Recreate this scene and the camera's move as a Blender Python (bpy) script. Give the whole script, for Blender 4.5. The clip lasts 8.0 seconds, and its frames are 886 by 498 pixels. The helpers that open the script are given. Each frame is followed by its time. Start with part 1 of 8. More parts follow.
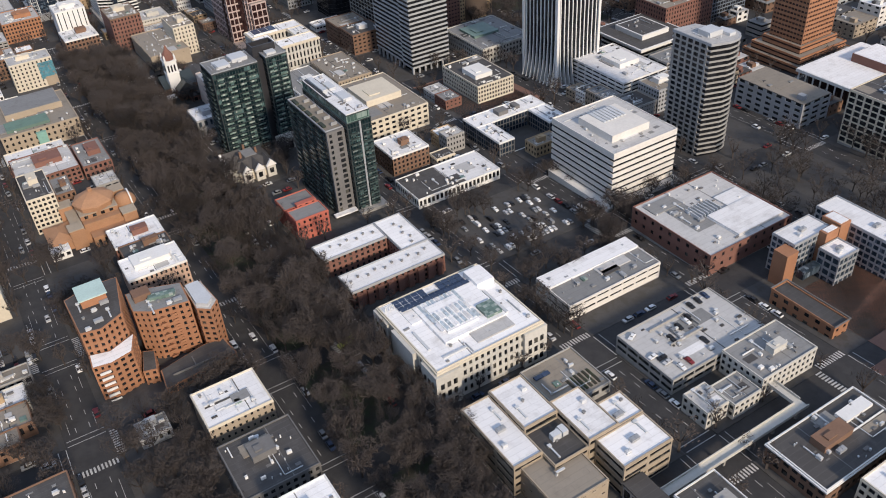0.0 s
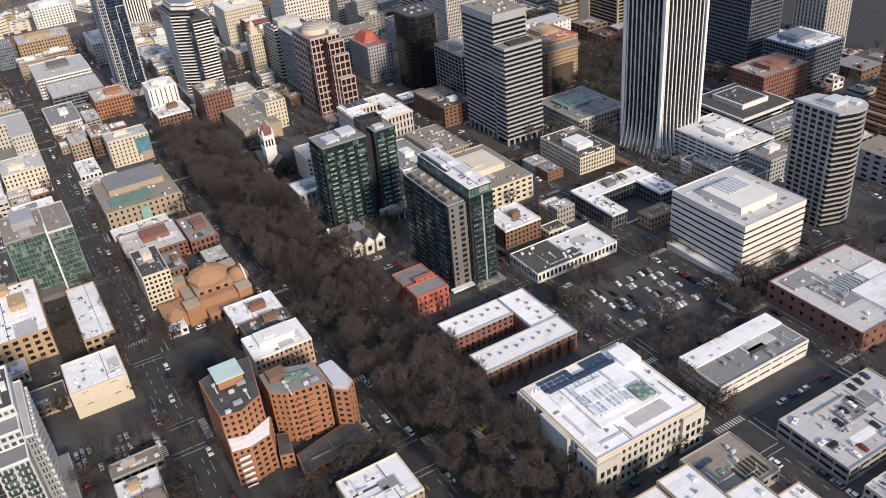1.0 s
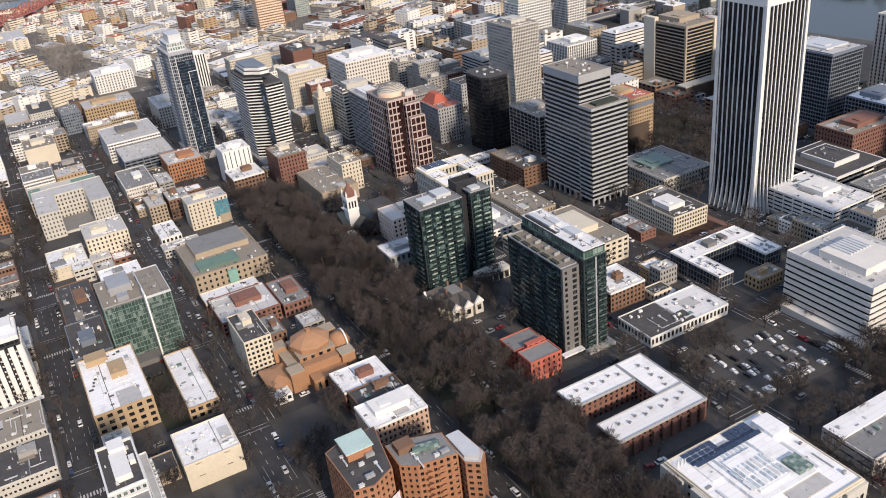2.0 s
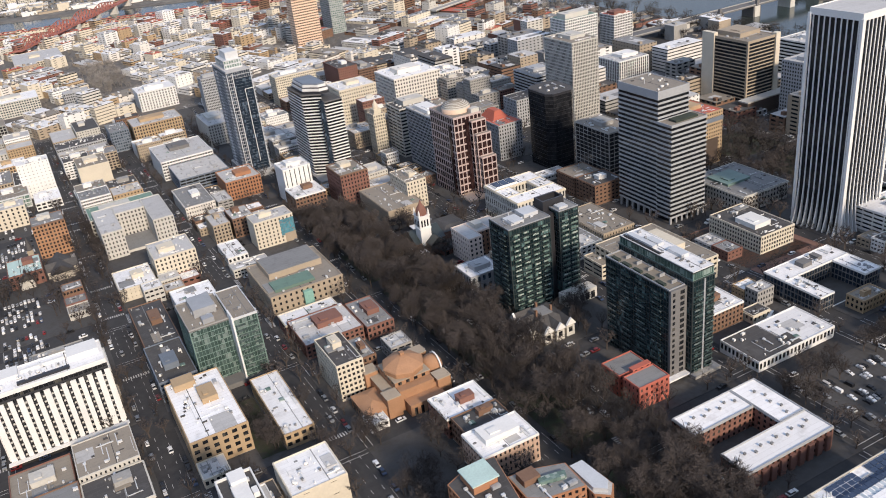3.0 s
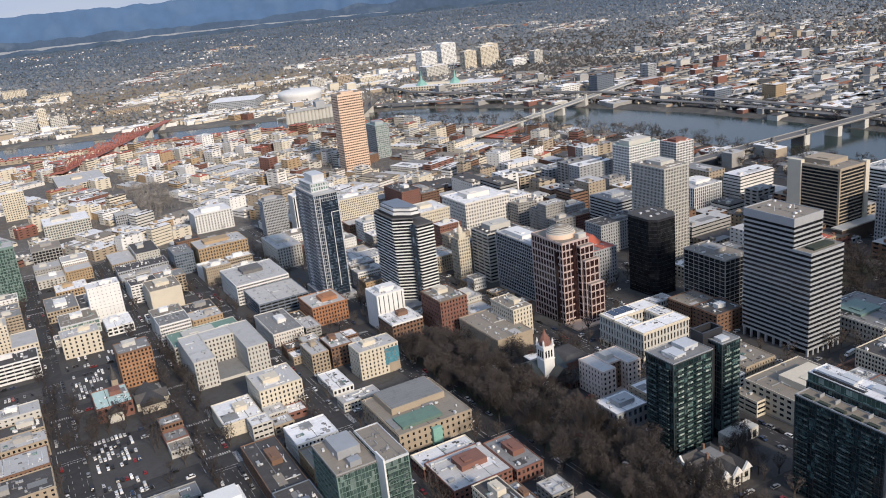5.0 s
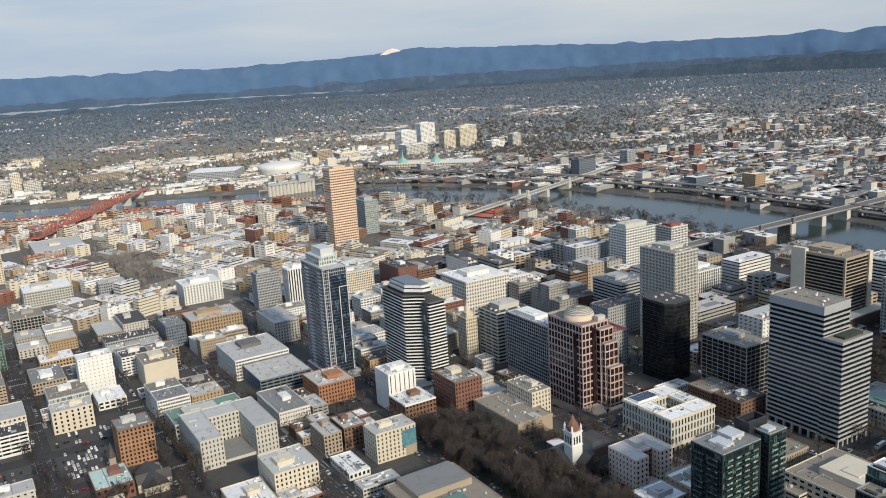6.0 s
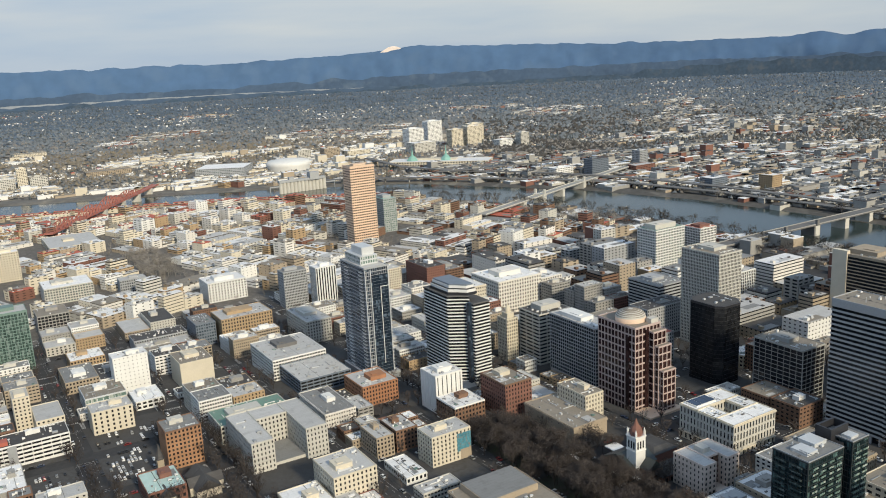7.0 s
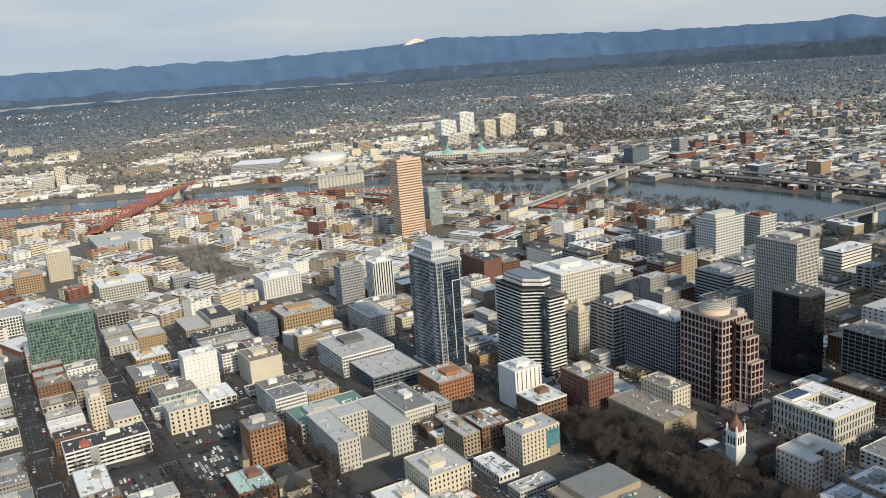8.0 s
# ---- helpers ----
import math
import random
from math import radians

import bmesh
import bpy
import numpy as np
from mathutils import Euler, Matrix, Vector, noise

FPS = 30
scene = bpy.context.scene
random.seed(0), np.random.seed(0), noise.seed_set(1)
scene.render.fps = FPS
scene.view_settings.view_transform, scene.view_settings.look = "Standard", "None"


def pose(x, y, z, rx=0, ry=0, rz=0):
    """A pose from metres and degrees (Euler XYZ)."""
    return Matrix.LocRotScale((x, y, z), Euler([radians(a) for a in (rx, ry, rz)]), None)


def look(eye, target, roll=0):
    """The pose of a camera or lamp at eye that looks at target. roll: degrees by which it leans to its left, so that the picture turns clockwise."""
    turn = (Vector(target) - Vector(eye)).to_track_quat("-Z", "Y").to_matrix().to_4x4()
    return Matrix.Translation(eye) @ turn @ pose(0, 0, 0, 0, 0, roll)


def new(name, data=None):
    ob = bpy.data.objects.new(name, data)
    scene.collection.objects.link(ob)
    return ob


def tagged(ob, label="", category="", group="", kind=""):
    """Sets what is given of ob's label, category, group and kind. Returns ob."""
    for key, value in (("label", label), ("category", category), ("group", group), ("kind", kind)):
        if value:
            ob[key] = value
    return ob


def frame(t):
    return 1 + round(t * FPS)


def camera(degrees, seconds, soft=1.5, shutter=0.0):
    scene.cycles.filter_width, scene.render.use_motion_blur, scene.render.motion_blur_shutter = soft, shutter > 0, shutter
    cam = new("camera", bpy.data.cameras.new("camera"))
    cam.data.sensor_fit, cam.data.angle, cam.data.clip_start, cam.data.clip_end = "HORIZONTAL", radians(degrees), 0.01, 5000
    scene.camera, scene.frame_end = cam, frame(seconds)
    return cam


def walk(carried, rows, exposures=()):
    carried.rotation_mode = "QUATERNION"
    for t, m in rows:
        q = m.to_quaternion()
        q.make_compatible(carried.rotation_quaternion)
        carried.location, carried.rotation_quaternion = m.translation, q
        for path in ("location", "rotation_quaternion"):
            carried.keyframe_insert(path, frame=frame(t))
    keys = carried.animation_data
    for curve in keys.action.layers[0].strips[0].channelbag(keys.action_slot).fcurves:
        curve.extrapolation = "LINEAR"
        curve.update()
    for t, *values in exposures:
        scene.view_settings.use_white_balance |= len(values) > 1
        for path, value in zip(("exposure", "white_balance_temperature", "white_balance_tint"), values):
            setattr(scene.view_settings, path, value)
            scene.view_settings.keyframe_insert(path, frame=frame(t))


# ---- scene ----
# ---- camera: a low flight over the south end of a riverside city ----
cam = camera(55.8, 8.0, soft=1.0)
METRES, EYE, TILT, LEAN, TURN = 300.0, 200.0, 0.0, 0.0, -30.0
ROWS = [
    (0.0, 0.0, 0.0, 0.0, -2.49, -36.45, 3.38),
    (0.5, -0.0609, 0.011, 0.006, -1.74, -34.54, 3.84),
    (1.0, -0.1223, 0.0347, 0.0034, -0.71, -31.82, 4.84),
    (1.5, -0.1837, 0.0502, 0.004, -0.09, -29.17, 5.48),
    (3.0, -0.3647, 0.0937, 0.0095, 1.09, -26.56, 6.2),
    (3.5, -0.4256, 0.1138, 0.0095, 0.86, -25.79, 6.21),
    (4.0, -0.4852, 0.1281, 0.0122, 0.57, -24.88, 5.42),
    (4.5, -0.5459, 0.1466, 0.0137, 0.6, -22.09, 5.51),
    (5.0, -0.6056, 0.1691, 0.0135, 0.75, -18.25, 5.64),
    (6.5, -0.7833, 0.218, 0.0144, -2.04, -12.39, 2.68),
    (7.0, -0.8424, 0.2357, 0.0164, -1.76, -13.24, 2.8),
    (7.5, -0.9014, 0.255, 0.0168, -1.57, -13.06, 3.66),
    (8.0, -0.9604, 0.2686, 0.0186, -0.6, -13.69, 3.92),
]
EXPOSURES = [(0.0, 0.00, 6800, 14), (0.5, 0.13, 6900, 15), (1.5, 0.14, 7000, 16), (3.5, 0.12, 6800, 14), (5.0, 0.01, 6650, 13), (6.5, -0.02, 6950, 4), (8.0, -0.02, 7080, 5)]
walk(cam, [(t, pose(0, 0, EYE, TILT, LEAN, TURN) @ pose(METRES * x, METRES * y, METRES * z, 90 + pitch, roll, yaw)) for t, x, y, z, yaw, pitch, roll in ROWS], EXPOSURES)

# ---- light: a bright, half-clouded winter sky with a low veiled sun from the south ----
SUN_ELEV, SUN_TO = 28.0, Vector((0.02, -1.0, 0.0)).normalized()
world = bpy.data.worlds.new("sky")
scene.world = world
world.use_nodes = True
wn, wl = world.node_tree.nodes, world.node_tree.links
wn.clear()
w_out, w_bg = wn.new("ShaderNodeOutputWorld"), wn.new("ShaderNodeBackground")
w_sky = wn.new("ShaderNodeTexSky")
w_sky.sky_type, w_sky.sun_disc = "NISHITA", False
w_sky.sun_elevation, w_sky.sun_rotation = radians(SUN_ELEV), math.atan2(SUN_TO.x, SUN_TO.y)
w_sky.air_density, w_sky.dust_density, w_sky.ozone_density = 1.0, 0.5, 1.5
# a veil of streaky cloud over the blue
w_co, w_map, w_noise, w_ramp, w_mix = (wn.new("ShaderNode" + n) for n in ("TexCoord", "Mapping", "TexNoise", "ValToRGB", "Mix"))
w_map.inputs["Scale"].default_value = (1.0, 1.0, 7.0)
w_noise.inputs["Scale"].default_value, w_noise.inputs["Detail"].default_value = 1.6, 6.0
w_ramp.color_ramp.elements[0].position, w_ramp.color_ramp.elements[1].position = 0.30, 0.66
w_ramp.color_ramp.elements[0].color, w_ramp.color_ramp.elements[1].color = (0.80, 0.80, 0.80, 1), (0.97, 0.97, 0.97, 1)
w_mix.data_type = "RGBA"
w_tone = wn.new("ShaderNodeValToRGB")
w_tone.color_ramp.elements[0].position, w_tone.color_ramp.elements[1].position = 0.48, 0.90
w_tone.color_ramp.elements[0].color, w_tone.color_ramp.elements[1].color = (0.46, 0.625, 0.93, 1), (0.98, 0.97, 0.94, 1)
w_lift = wn.new("ShaderNodeVectorMath")
w_lift.operation = "SCALE"
w_lift.inputs["Scale"].default_value = 10.2
wl.new(w_tone.outputs["Color"], w_lift.inputs[0])
wl.new(w_lift.outputs["Vector"], w_mix.inputs["B"])
# the veil is thicker towards the east and along the skyline
w_sep, w_east, w_low = wn.new("ShaderNodeSeparateXYZ"), wn.new("ShaderNodeMath"), wn.new("ShaderNodeMath")
w_east.operation = w_low.operation = "MULTIPLY_ADD"
w_east.inputs[1].default_value, w_low.inputs[1].default_value = 0.24, -0.55
wl.new(w_co.outputs["Generated"], w_sep.inputs[0])
wl.new(w_sep.outputs["X"], w_east.inputs[0])
wl.new(w_noise.outputs["Fac"], w_east.inputs[2])
wl.new(w_sep.outputs["Z"], w_low.inputs[0])
wl.new(w_east.outputs[0], w_low.inputs[2])
wl.new(w_low.outputs[0], w_tone.inputs["Fac"])
wl.new(w_co.outputs["Generated"], w_map.inputs["Vector"])
wl.new(w_map.outputs["Vector"], w_noise.inputs["Vector"])
wl.new(w_noise.outputs["Fac"], w_ramp.inputs["Fac"])
wl.new(w_ramp.outputs["Color"], w_mix.inputs["Factor"])
wl.new(w_sky.outputs["Color"], w_mix.inputs["A"])
wl.new(w_mix.outputs["Result"], w_bg.inputs["Color"])
wl.new(w_bg.outputs["Background"], w_out.inputs["Surface"])
w_bg.inputs["Strength"].default_value = 0.078
sun = new("sun", bpy.data.lights.new("sun", "SUN"))
sun.data.energy, sun.data.angle, sun.data.color = 3.8, radians(6), (1.0, 0.895, 0.75)
sun.matrix_world = look((0, 0, 0), -(SUN_TO * math.cos(radians(SUN_ELEV)) + Vector((0, 0, math.sin(radians(SUN_ELEV))))))

# ---- materials ----
MATS = {}


def material(name, colour, rough=0.8, spread=0.18, size=6.0, fine=0.8, bump=0.15, metal=0.0, stain=None, stain_cut=0.58):
    """A weathered surface: broad patches and fine grain in the paint, and an optional second stain colour."""
    m = bpy.data.materials.new(name)
    m.use_nodes = True
    n, l = m.node_tree.nodes, m.node_tree.links
    p = n["Principled BSDF"]
    p.inputs["Roughness"].default_value, p.inputs["Metallic"].default_value = rough, metal
    geo = n.new("ShaderNodeNewGeometry")
    info = n.new("ShaderNodeObjectInfo")
    a, b = n.new("ShaderNodeTexNoise"), n.new("ShaderNodeTexNoise")
    a.inputs["Scale"].default_value, a.inputs["Detail"].default_value = 1.0 / size, 4.0
    b.inputs["Scale"].default_value, b.inputs["Detail"].default_value = 1.0 / fine, 3.0
    for t in (a, b):
        l.new(geo.outputs["Position"], t.inputs["Vector"])
    add = n.new("ShaderNodeMath")
    add.operation = "ADD"
    l.new(a.outputs["Fac"], add.inputs[0])
    l.new(b.outputs["Fac"], add.inputs[1])
    add2 = n.new("ShaderNodeMath")
    add2.operation = "MULTIPLY_ADD"
    add2.inputs[1].default_value = 0.35
    l.new(info.outputs["Random"], add2.inputs[0])
    l.new(add.outputs[0], add2.inputs[2])
    rng = n.new("ShaderNodeMapRange")
    rng.inputs["From Min"].default_value, rng.inputs["From Max"].default_value = 0.7, 1.6
    rng.inputs["To Min"].default_value, rng.inputs["To Max"].default_value = 1 - spread, 1 + spread
    l.new(add2.outputs[0], rng.inputs["Value"])
    mul = n.new("ShaderNodeVectorMath")
    mul.operation = "SCALE"
    mul.inputs[0].default_value = colour
    l.new(rng.outputs["Result"], mul.inputs["Scale"])
    last = mul.outputs["Vector"]
    if stain:
        c = n.new("ShaderNodeTexNoise")
        c.inputs["Scale"].default_value, c.inputs["Detail"].default_value = 3.4 / size, 8.0
        l.new(geo.outputs["Position"], c.inputs["Vector"])
        ramp = n.new("ShaderNodeValToRGB")
        ramp.color_ramp.elements[0].position, ramp.color_ramp.elements[1].position = stain_cut - 0.08, stain_cut + 0.08
        l.new(c.outputs["Fac"], ramp.inputs["Fac"])
        mix = n.new("ShaderNodeMix")
        mix.data_type = "RGBA"
        mix.inputs["B"].default_value = (*stain, 1)
        l.new(ramp.outputs["Color"], mix.inputs["Factor"])
        l.new(last, mix.inputs["A"])
        last = mix.outputs["Result"]
    l.new(last, p.inputs["Base Color"])
    if bump:
        bm_ = n.new("ShaderNodeBump")
        bm_.inputs["Strength"].default_value, bm_.inputs["Distance"].default_value = bump, 0.08
        l.new(b.outputs["Fac"], bm_.inputs["Height"])
        l.new(bm_.outputs["Normal"], p.inputs["Normal"])
    MATS[name] = m
    return m


def roofing(name, colour, dirt, lane=2.2, length=14.0):
    """Flat-roof felt: lapped lanes that differ a little, dark laps, ponding stains and soot."""
    m = bpy.data.materials.new(name)
    m.use_nodes = True
    n, l = m.node_tree.nodes, m.node_tree.links
    p = n["Principled BSDF"]
    p.inputs["Roughness"].default_value = 0.8
    geo, info = n.new("ShaderNodeNewGeometry"), n.new("ShaderNodeObjectInfo")
    lanes = n.new("ShaderNodeTexBrick")
    lanes.inputs["Scale"].default_value = 1.0
    lanes.inputs["Brick Width"].default_value, lanes.inputs["Row Height"].default_value = length, lane
    lanes.inputs["Mortar Size"].default_value, lanes.inputs["Mortar Smooth"].default_value = 0.09, 0.6
    lanes.inputs["Color1"].default_value = (*colour, 1)
    lanes.inputs["Color2"].default_value = (*[0.86 * c + 0.14 * d for c, d in zip(colour, dirt)], 1)
    lanes.inputs["Mortar"].default_value = (*[0.55 * c + 0.45 * d for c, d in zip(colour, dirt)], 1)
    l.new(geo.outputs["Position"], lanes.inputs["Vector"])
    soot, grain = n.new("ShaderNodeTexNoise"), n.new("ShaderNodeTexNoise")
    soot.inputs["Scale"].default_value, soot.inputs["Detail"].default_value, soot.inputs["Roughness"].default_value = 0.16, 9.0, 0.68
    grain.inputs["Scale"].default_value, grain.inputs["Detail"].default_value = 2.3, 3.0
    for t in (soot, grain):
        l.new(geo.outputs["Position"], t.inputs["Vector"])
    cut = n.new("ShaderNodeMapRange")
    cut.inputs["From Min"].default_value, cut.inputs["From Max"].default_value = 0.52, 0.82
    cut.inputs["To Max"].default_value = 0.8
    l.new(soot.outputs["Fac"], cut.inputs["Value"])
    mix = n.new("ShaderNodeMix")
    mix.data_type = "RGBA"
    mix.inputs["B"].default_value = (*dirt, 1)
    l.new(cut.outputs["Result"], mix.inputs["Factor"])
    l.new(lanes.outputs["Color"], mix.inputs["A"])
    shade = n.new("ShaderNodeMath")
    shade.operation = "ADD"
    l.new(grain.outputs["Fac"], shade.inputs[0])
    l.new(info.outputs["Random"], shade.inputs[1])
    lift = n.new("ShaderNodeMapRange")
    lift.inputs["From Min"].default_value, lift.inputs["From Max"].default_value = 0.3, 1.6
    lift.inputs["To Min"].default_value, lift.inputs["To Max"].default_value = 0.86, 1.12
    l.new(shade.outputs[0], lift.inputs["Value"])
    mul = n.new("ShaderNodeVectorMath")
    mul.operation = "SCALE"
    l.new(mix.outputs["Result"], mul.inputs[0])
    l.new(lift.outputs["Result"], mul.inputs["Scale"])
    l.new(mul.outputs["Vector"], p.inputs["Base Color"])
    MATS[name] = m
    return m


def glazing(name, dark, light, share=0.3, cell=(1.3, 1.3, 2.2), rough=0.12):
    """Window glass before rooms: most panes dark, some with blinds drawn."""
    m = bpy.data.materials.new(name)
    m.use_nodes = True
    n, l = m.node_tree.nodes, m.node_tree.links
    p = n["Principled BSDF"]
    p.inputs["Roughness"].default_value = rough
    p.inputs["IOR"].default_value = 1.5
    p.inputs["Specular IOR Level"].default_value = 0.24
    geo = n.new("ShaderNodeNewGeometry")
    snap = n.new("ShaderNodeVectorMath")
    snap.operation = "SNAP"
    snap.inputs[1].default_value = cell
    l.new(geo.outputs["Position"], snap.inputs[0])
    white = n.new("ShaderNodeTexWhiteNoise")
    l.new(snap.outputs["Vector"], white.inputs["Vector"])
    ramp = n.new("ShaderNodeValToRGB")
    e = ramp.color_ramp.elements
    e[0].position, e[0].color = 0.0, (*dark, 1)
    e[1].position, e[1].color = 1.0, (*light, 1)
    mid = e.new(1 - share)
    mid.color = (*[d * 1.5 + 0.01 for d in dark], 1)
    l.new(white.outputs["Value"], ramp.inputs["Fac"])
    l.new(ramp.outputs["Color"], p.inputs["Base Color"])
    MATS[name] = m
    return m


material("cream", (0.63, 0.565, 0.45), 0.75, 0.10, 7, 0.9)
material("warm_white", (0.70, 0.665, 0.61), 0.75, 0.10, 7, 0.9)
material("white_paint", (0.74, 0.73, 0.70), 0.7, 0.08, 7, 0.9)
material("pale_stone", (0.53, 0.51, 0.46), 0.8, 0.12, 7, 0.9)
material("grey_stone", (0.36, 0.37, 0.38), 0.8, 0.12, 7, 0.9)
material("concrete", (0.33, 0.32, 0.30), 0.85, 0.16, 6, 0.9)
material("dark_concrete", (0.16, 0.155, 0.15), 0.8, 0.16, 6, 0.9)
material("tan", (0.38, 0.31, 0.23), 0.8, 0.12, 7, 0.9)
material("ochre", (0.42, 0.30, 0.18), 0.8, 0.12, 7, 0.9)
material("terracotta", (0.37, 0.20, 0.11), 0.85, 0.2, 5, 0.5)
material("orange_brick", (0.36, 0.17, 0.09), 0.85, 0.16, 5, 0.5)
material("red_brick", (0.21, 0.10, 0.075), 0.85, 0.18, 5, 0.5)
material("brown_brick", (0.20, 0.115, 0.075), 0.85, 0.18, 5, 0.5)
material("red_paint", (0.46, 0.13, 0.09), 0.75, 0.14, 5, 0.6)
material("pink_plaster", (0.66, 0.55, 0.48), 0.8, 0.12, 6, 0.9)
material("pink_granite", (0.50, 0.39, 0.36), 0.45, 0.12, 6, 0.9)
material("salmon_stone", (0.72, 0.52, 0.38), 0.6, 0.10, 8, 0.9)
material("bronze", (0.10, 0.075, 0.06), 0.4, 0.15, 5, 0.6)
material("green_black", (0.034, 0.044, 0.045), 0.4, 0.2, 5, 0.6)
material("black_metal", (0.03, 0.03, 0.034), 0.4, 0.2, 5, 0.6)
material("steel_grey", (0.36, 0.37, 0.38), 0.5, 0.14, 5, 0.6, metal=0.2)
material("pale_metal", (0.62, 0.63, 0.63), 0.45, 0.10, 5, 0.6, metal=0.2)
material("green_metal", (0.16, 0.24, 0.21), 0.5, 0.14, 5, 0.6)
material("mural_blue", (0.08, 0.27, 0.34), 0.7, 0.5, 4, 0.8, stain=(0.30, 0.16, 0.10), stain_cut=0.63)
material("copper_green", (0.22, 0.42, 0.36), 0.6, 0.2, 5, 0.6)
material("pale_copper", (0.46, 0.60, 0.55), 0.6, 0.14, 5, 0.6)
material("slate_blue", (0.16, 0.19, 0.23), 0.55, 0.14, 5, 0.6)
roofing("roof_white", (0.82, 0.81, 0.80), (0.42, 0.40, 0.38))
roofing("roof_pale", (0.50, 0.49, 0.475), (0.26, 0.25, 0.235))
roofing("roof_grey", (0.24, 0.24, 0.235), (0.12, 0.115, 0.11))
roofing("roof_tan", (0.27, 0.235, 0.19), (0.15, 0.13, 0.11))
roofing("roof_dark", (0.060, 0.056, 0.054), (0.13, 0.125, 0.12))
roofing("roof_red", (0.48, 0.12, 0.075), (0.26, 0.09, 0.07))
roofing("roof_green", (0.15, 0.25, 0.20), (0.10, 0.14, 0.12))
material("solar", (0.035, 0.055, 0.10), 0.2, 0.2, 3, 0.8)
glazing("glass_dark", (0.009, 0.010, 0.012), (0.10, 0.095, 0.08), 0.18)
glazing("glass_black", (0.008, 0.009, 0.011), (0.03, 0.03, 0.032), 0.2)
glazing("glass_green", (0.006, 0.016, 0.019), (0.11, 0.19, 0.185), 0.20, (1.6, 1.6, 2.6))
glazing("glass_sage", (0.040, 0.060, 0.058), (0.17, 0.20, 0.19), 0.35)
glazing("glass_maroon", (0.020, 0.009, 0.009), (0.075, 0.035, 0.03), 0.2)
glazing("glass_jade", (0.040, 0.075, 0.064), (0.32, 0.40, 0.36), 0.40, (2.4, 2.4, 7.8))
glazing("glass_fern", (0.034, 0.058, 0.052), (0.20, 0.25, 0.235), 0.34, (1.2, 1.2, 2.6))
glazing("glass_navy", (0.012, 0.020, 0.032), (0.10, 0.14, 0.19), 0.16)
glazing("glass_blue", (0.020, 0.032, 0.045), (0.16, 0.20, 0.24), 0.25)
glazing("skylight_glass", (0.34, 0.39, 0.42), (0.62, 0.66, 0.68), 0.4, (1.0, 1.0, 9.0))
glazing("glass_teal_pale", (0.10, 0.15, 0.13), (0.42, 0.46, 0.42), 0.40)
glazing("glass_bronze", (0.030, 0.018, 0.016), (0.10, 0.065, 0.055), 0.25)
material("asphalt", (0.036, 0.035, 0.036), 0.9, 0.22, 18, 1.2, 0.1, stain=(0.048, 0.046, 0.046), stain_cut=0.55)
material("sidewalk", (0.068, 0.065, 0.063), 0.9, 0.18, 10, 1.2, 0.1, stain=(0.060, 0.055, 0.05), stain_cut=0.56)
# asphalt paled for the sunlight that lies on the north town
material("sunlit_street", (0.115, 0.105, 0.095), 0.9, 0.25, 16, 2.0, 0.1, stain=(0.17, 0.155, 0.135), stain_cut=0.57)
material("brick_plaza", (0.22, 0.12, 0.09), 0.9, 0.2, 8, 0.6, 0.1)
material("park_soil", (0.038, 0.036, 0.025), 0.95, 0.35, 10, 1.5, 0.2, stain=(0.034, 0.046, 0.022), stain_cut=0.54)
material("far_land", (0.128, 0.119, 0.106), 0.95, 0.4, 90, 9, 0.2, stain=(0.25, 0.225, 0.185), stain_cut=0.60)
material("road_paint", (0.44, 0.43, 0.41), 0.8, 0.35, 6, 0.6, 0)
material("bark", (0.055, 0.043, 0.036), 0.95, 0.3, 3, 0.4)
material("twigs", (0.058, 0.047, 0.042), 0.95, 0.35, 12, 1.0, 0)
material("conifer", (0.040, 0.052, 0.040), 0.95, 0.35, 6, 0.8, 0)
# haze put into the colour of the far woods
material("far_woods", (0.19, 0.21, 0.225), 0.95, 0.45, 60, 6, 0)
# far ground with haze put into its grey
material("hazed_land", (0.15, 0.158, 0.165), 0.95, 0.4, 120, 12, 0.2, stain=(0.20, 0.20, 0.195), stain_cut=0.62)
# far land darkened for the cloud shade over the east side
material("cloud_shaded_land", (0.078, 0.073, 0.067), 0.95, 0.4, 70, 7, 0.2, stain=(0.15, 0.14, 0.125), stain_cut=0.62)
# stronger blue haze in the colour, for woods nearest the hills
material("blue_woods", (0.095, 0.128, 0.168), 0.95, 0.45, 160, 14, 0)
material("peach", (0.52, 0.36, 0.27), 0.85, 0.12, 5, 0.7)
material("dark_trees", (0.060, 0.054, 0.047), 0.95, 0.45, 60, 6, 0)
# bare trees with sunlight put into their colour
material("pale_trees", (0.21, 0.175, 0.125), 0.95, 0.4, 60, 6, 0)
# conifer green paled and blued to stand for haze
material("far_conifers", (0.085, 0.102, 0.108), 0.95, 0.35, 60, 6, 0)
# distant bare trees, paled in colour for haze and sunlight
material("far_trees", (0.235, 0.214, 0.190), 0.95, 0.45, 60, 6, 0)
material("water", (0.034, 0.050, 0.046), 0.16, 0.1, 40, 5, 0.25)
material("bridge_red", (0.40, 0.150, 0.115), 0.7, 0.12, 20, 2, 0)
material("bridge_concrete", (0.155, 0.15, 0.145), 0.85, 0.2, 12, 1.2, 0)
material("tyre", (0.02, 0.02, 0.02), 0.9, 0.1, 2, 0.3, 0)
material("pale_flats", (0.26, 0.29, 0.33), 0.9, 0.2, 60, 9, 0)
# blue haze put into the hill colours; the slopes are forest
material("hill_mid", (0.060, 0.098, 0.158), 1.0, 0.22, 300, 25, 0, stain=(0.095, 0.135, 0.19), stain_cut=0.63)
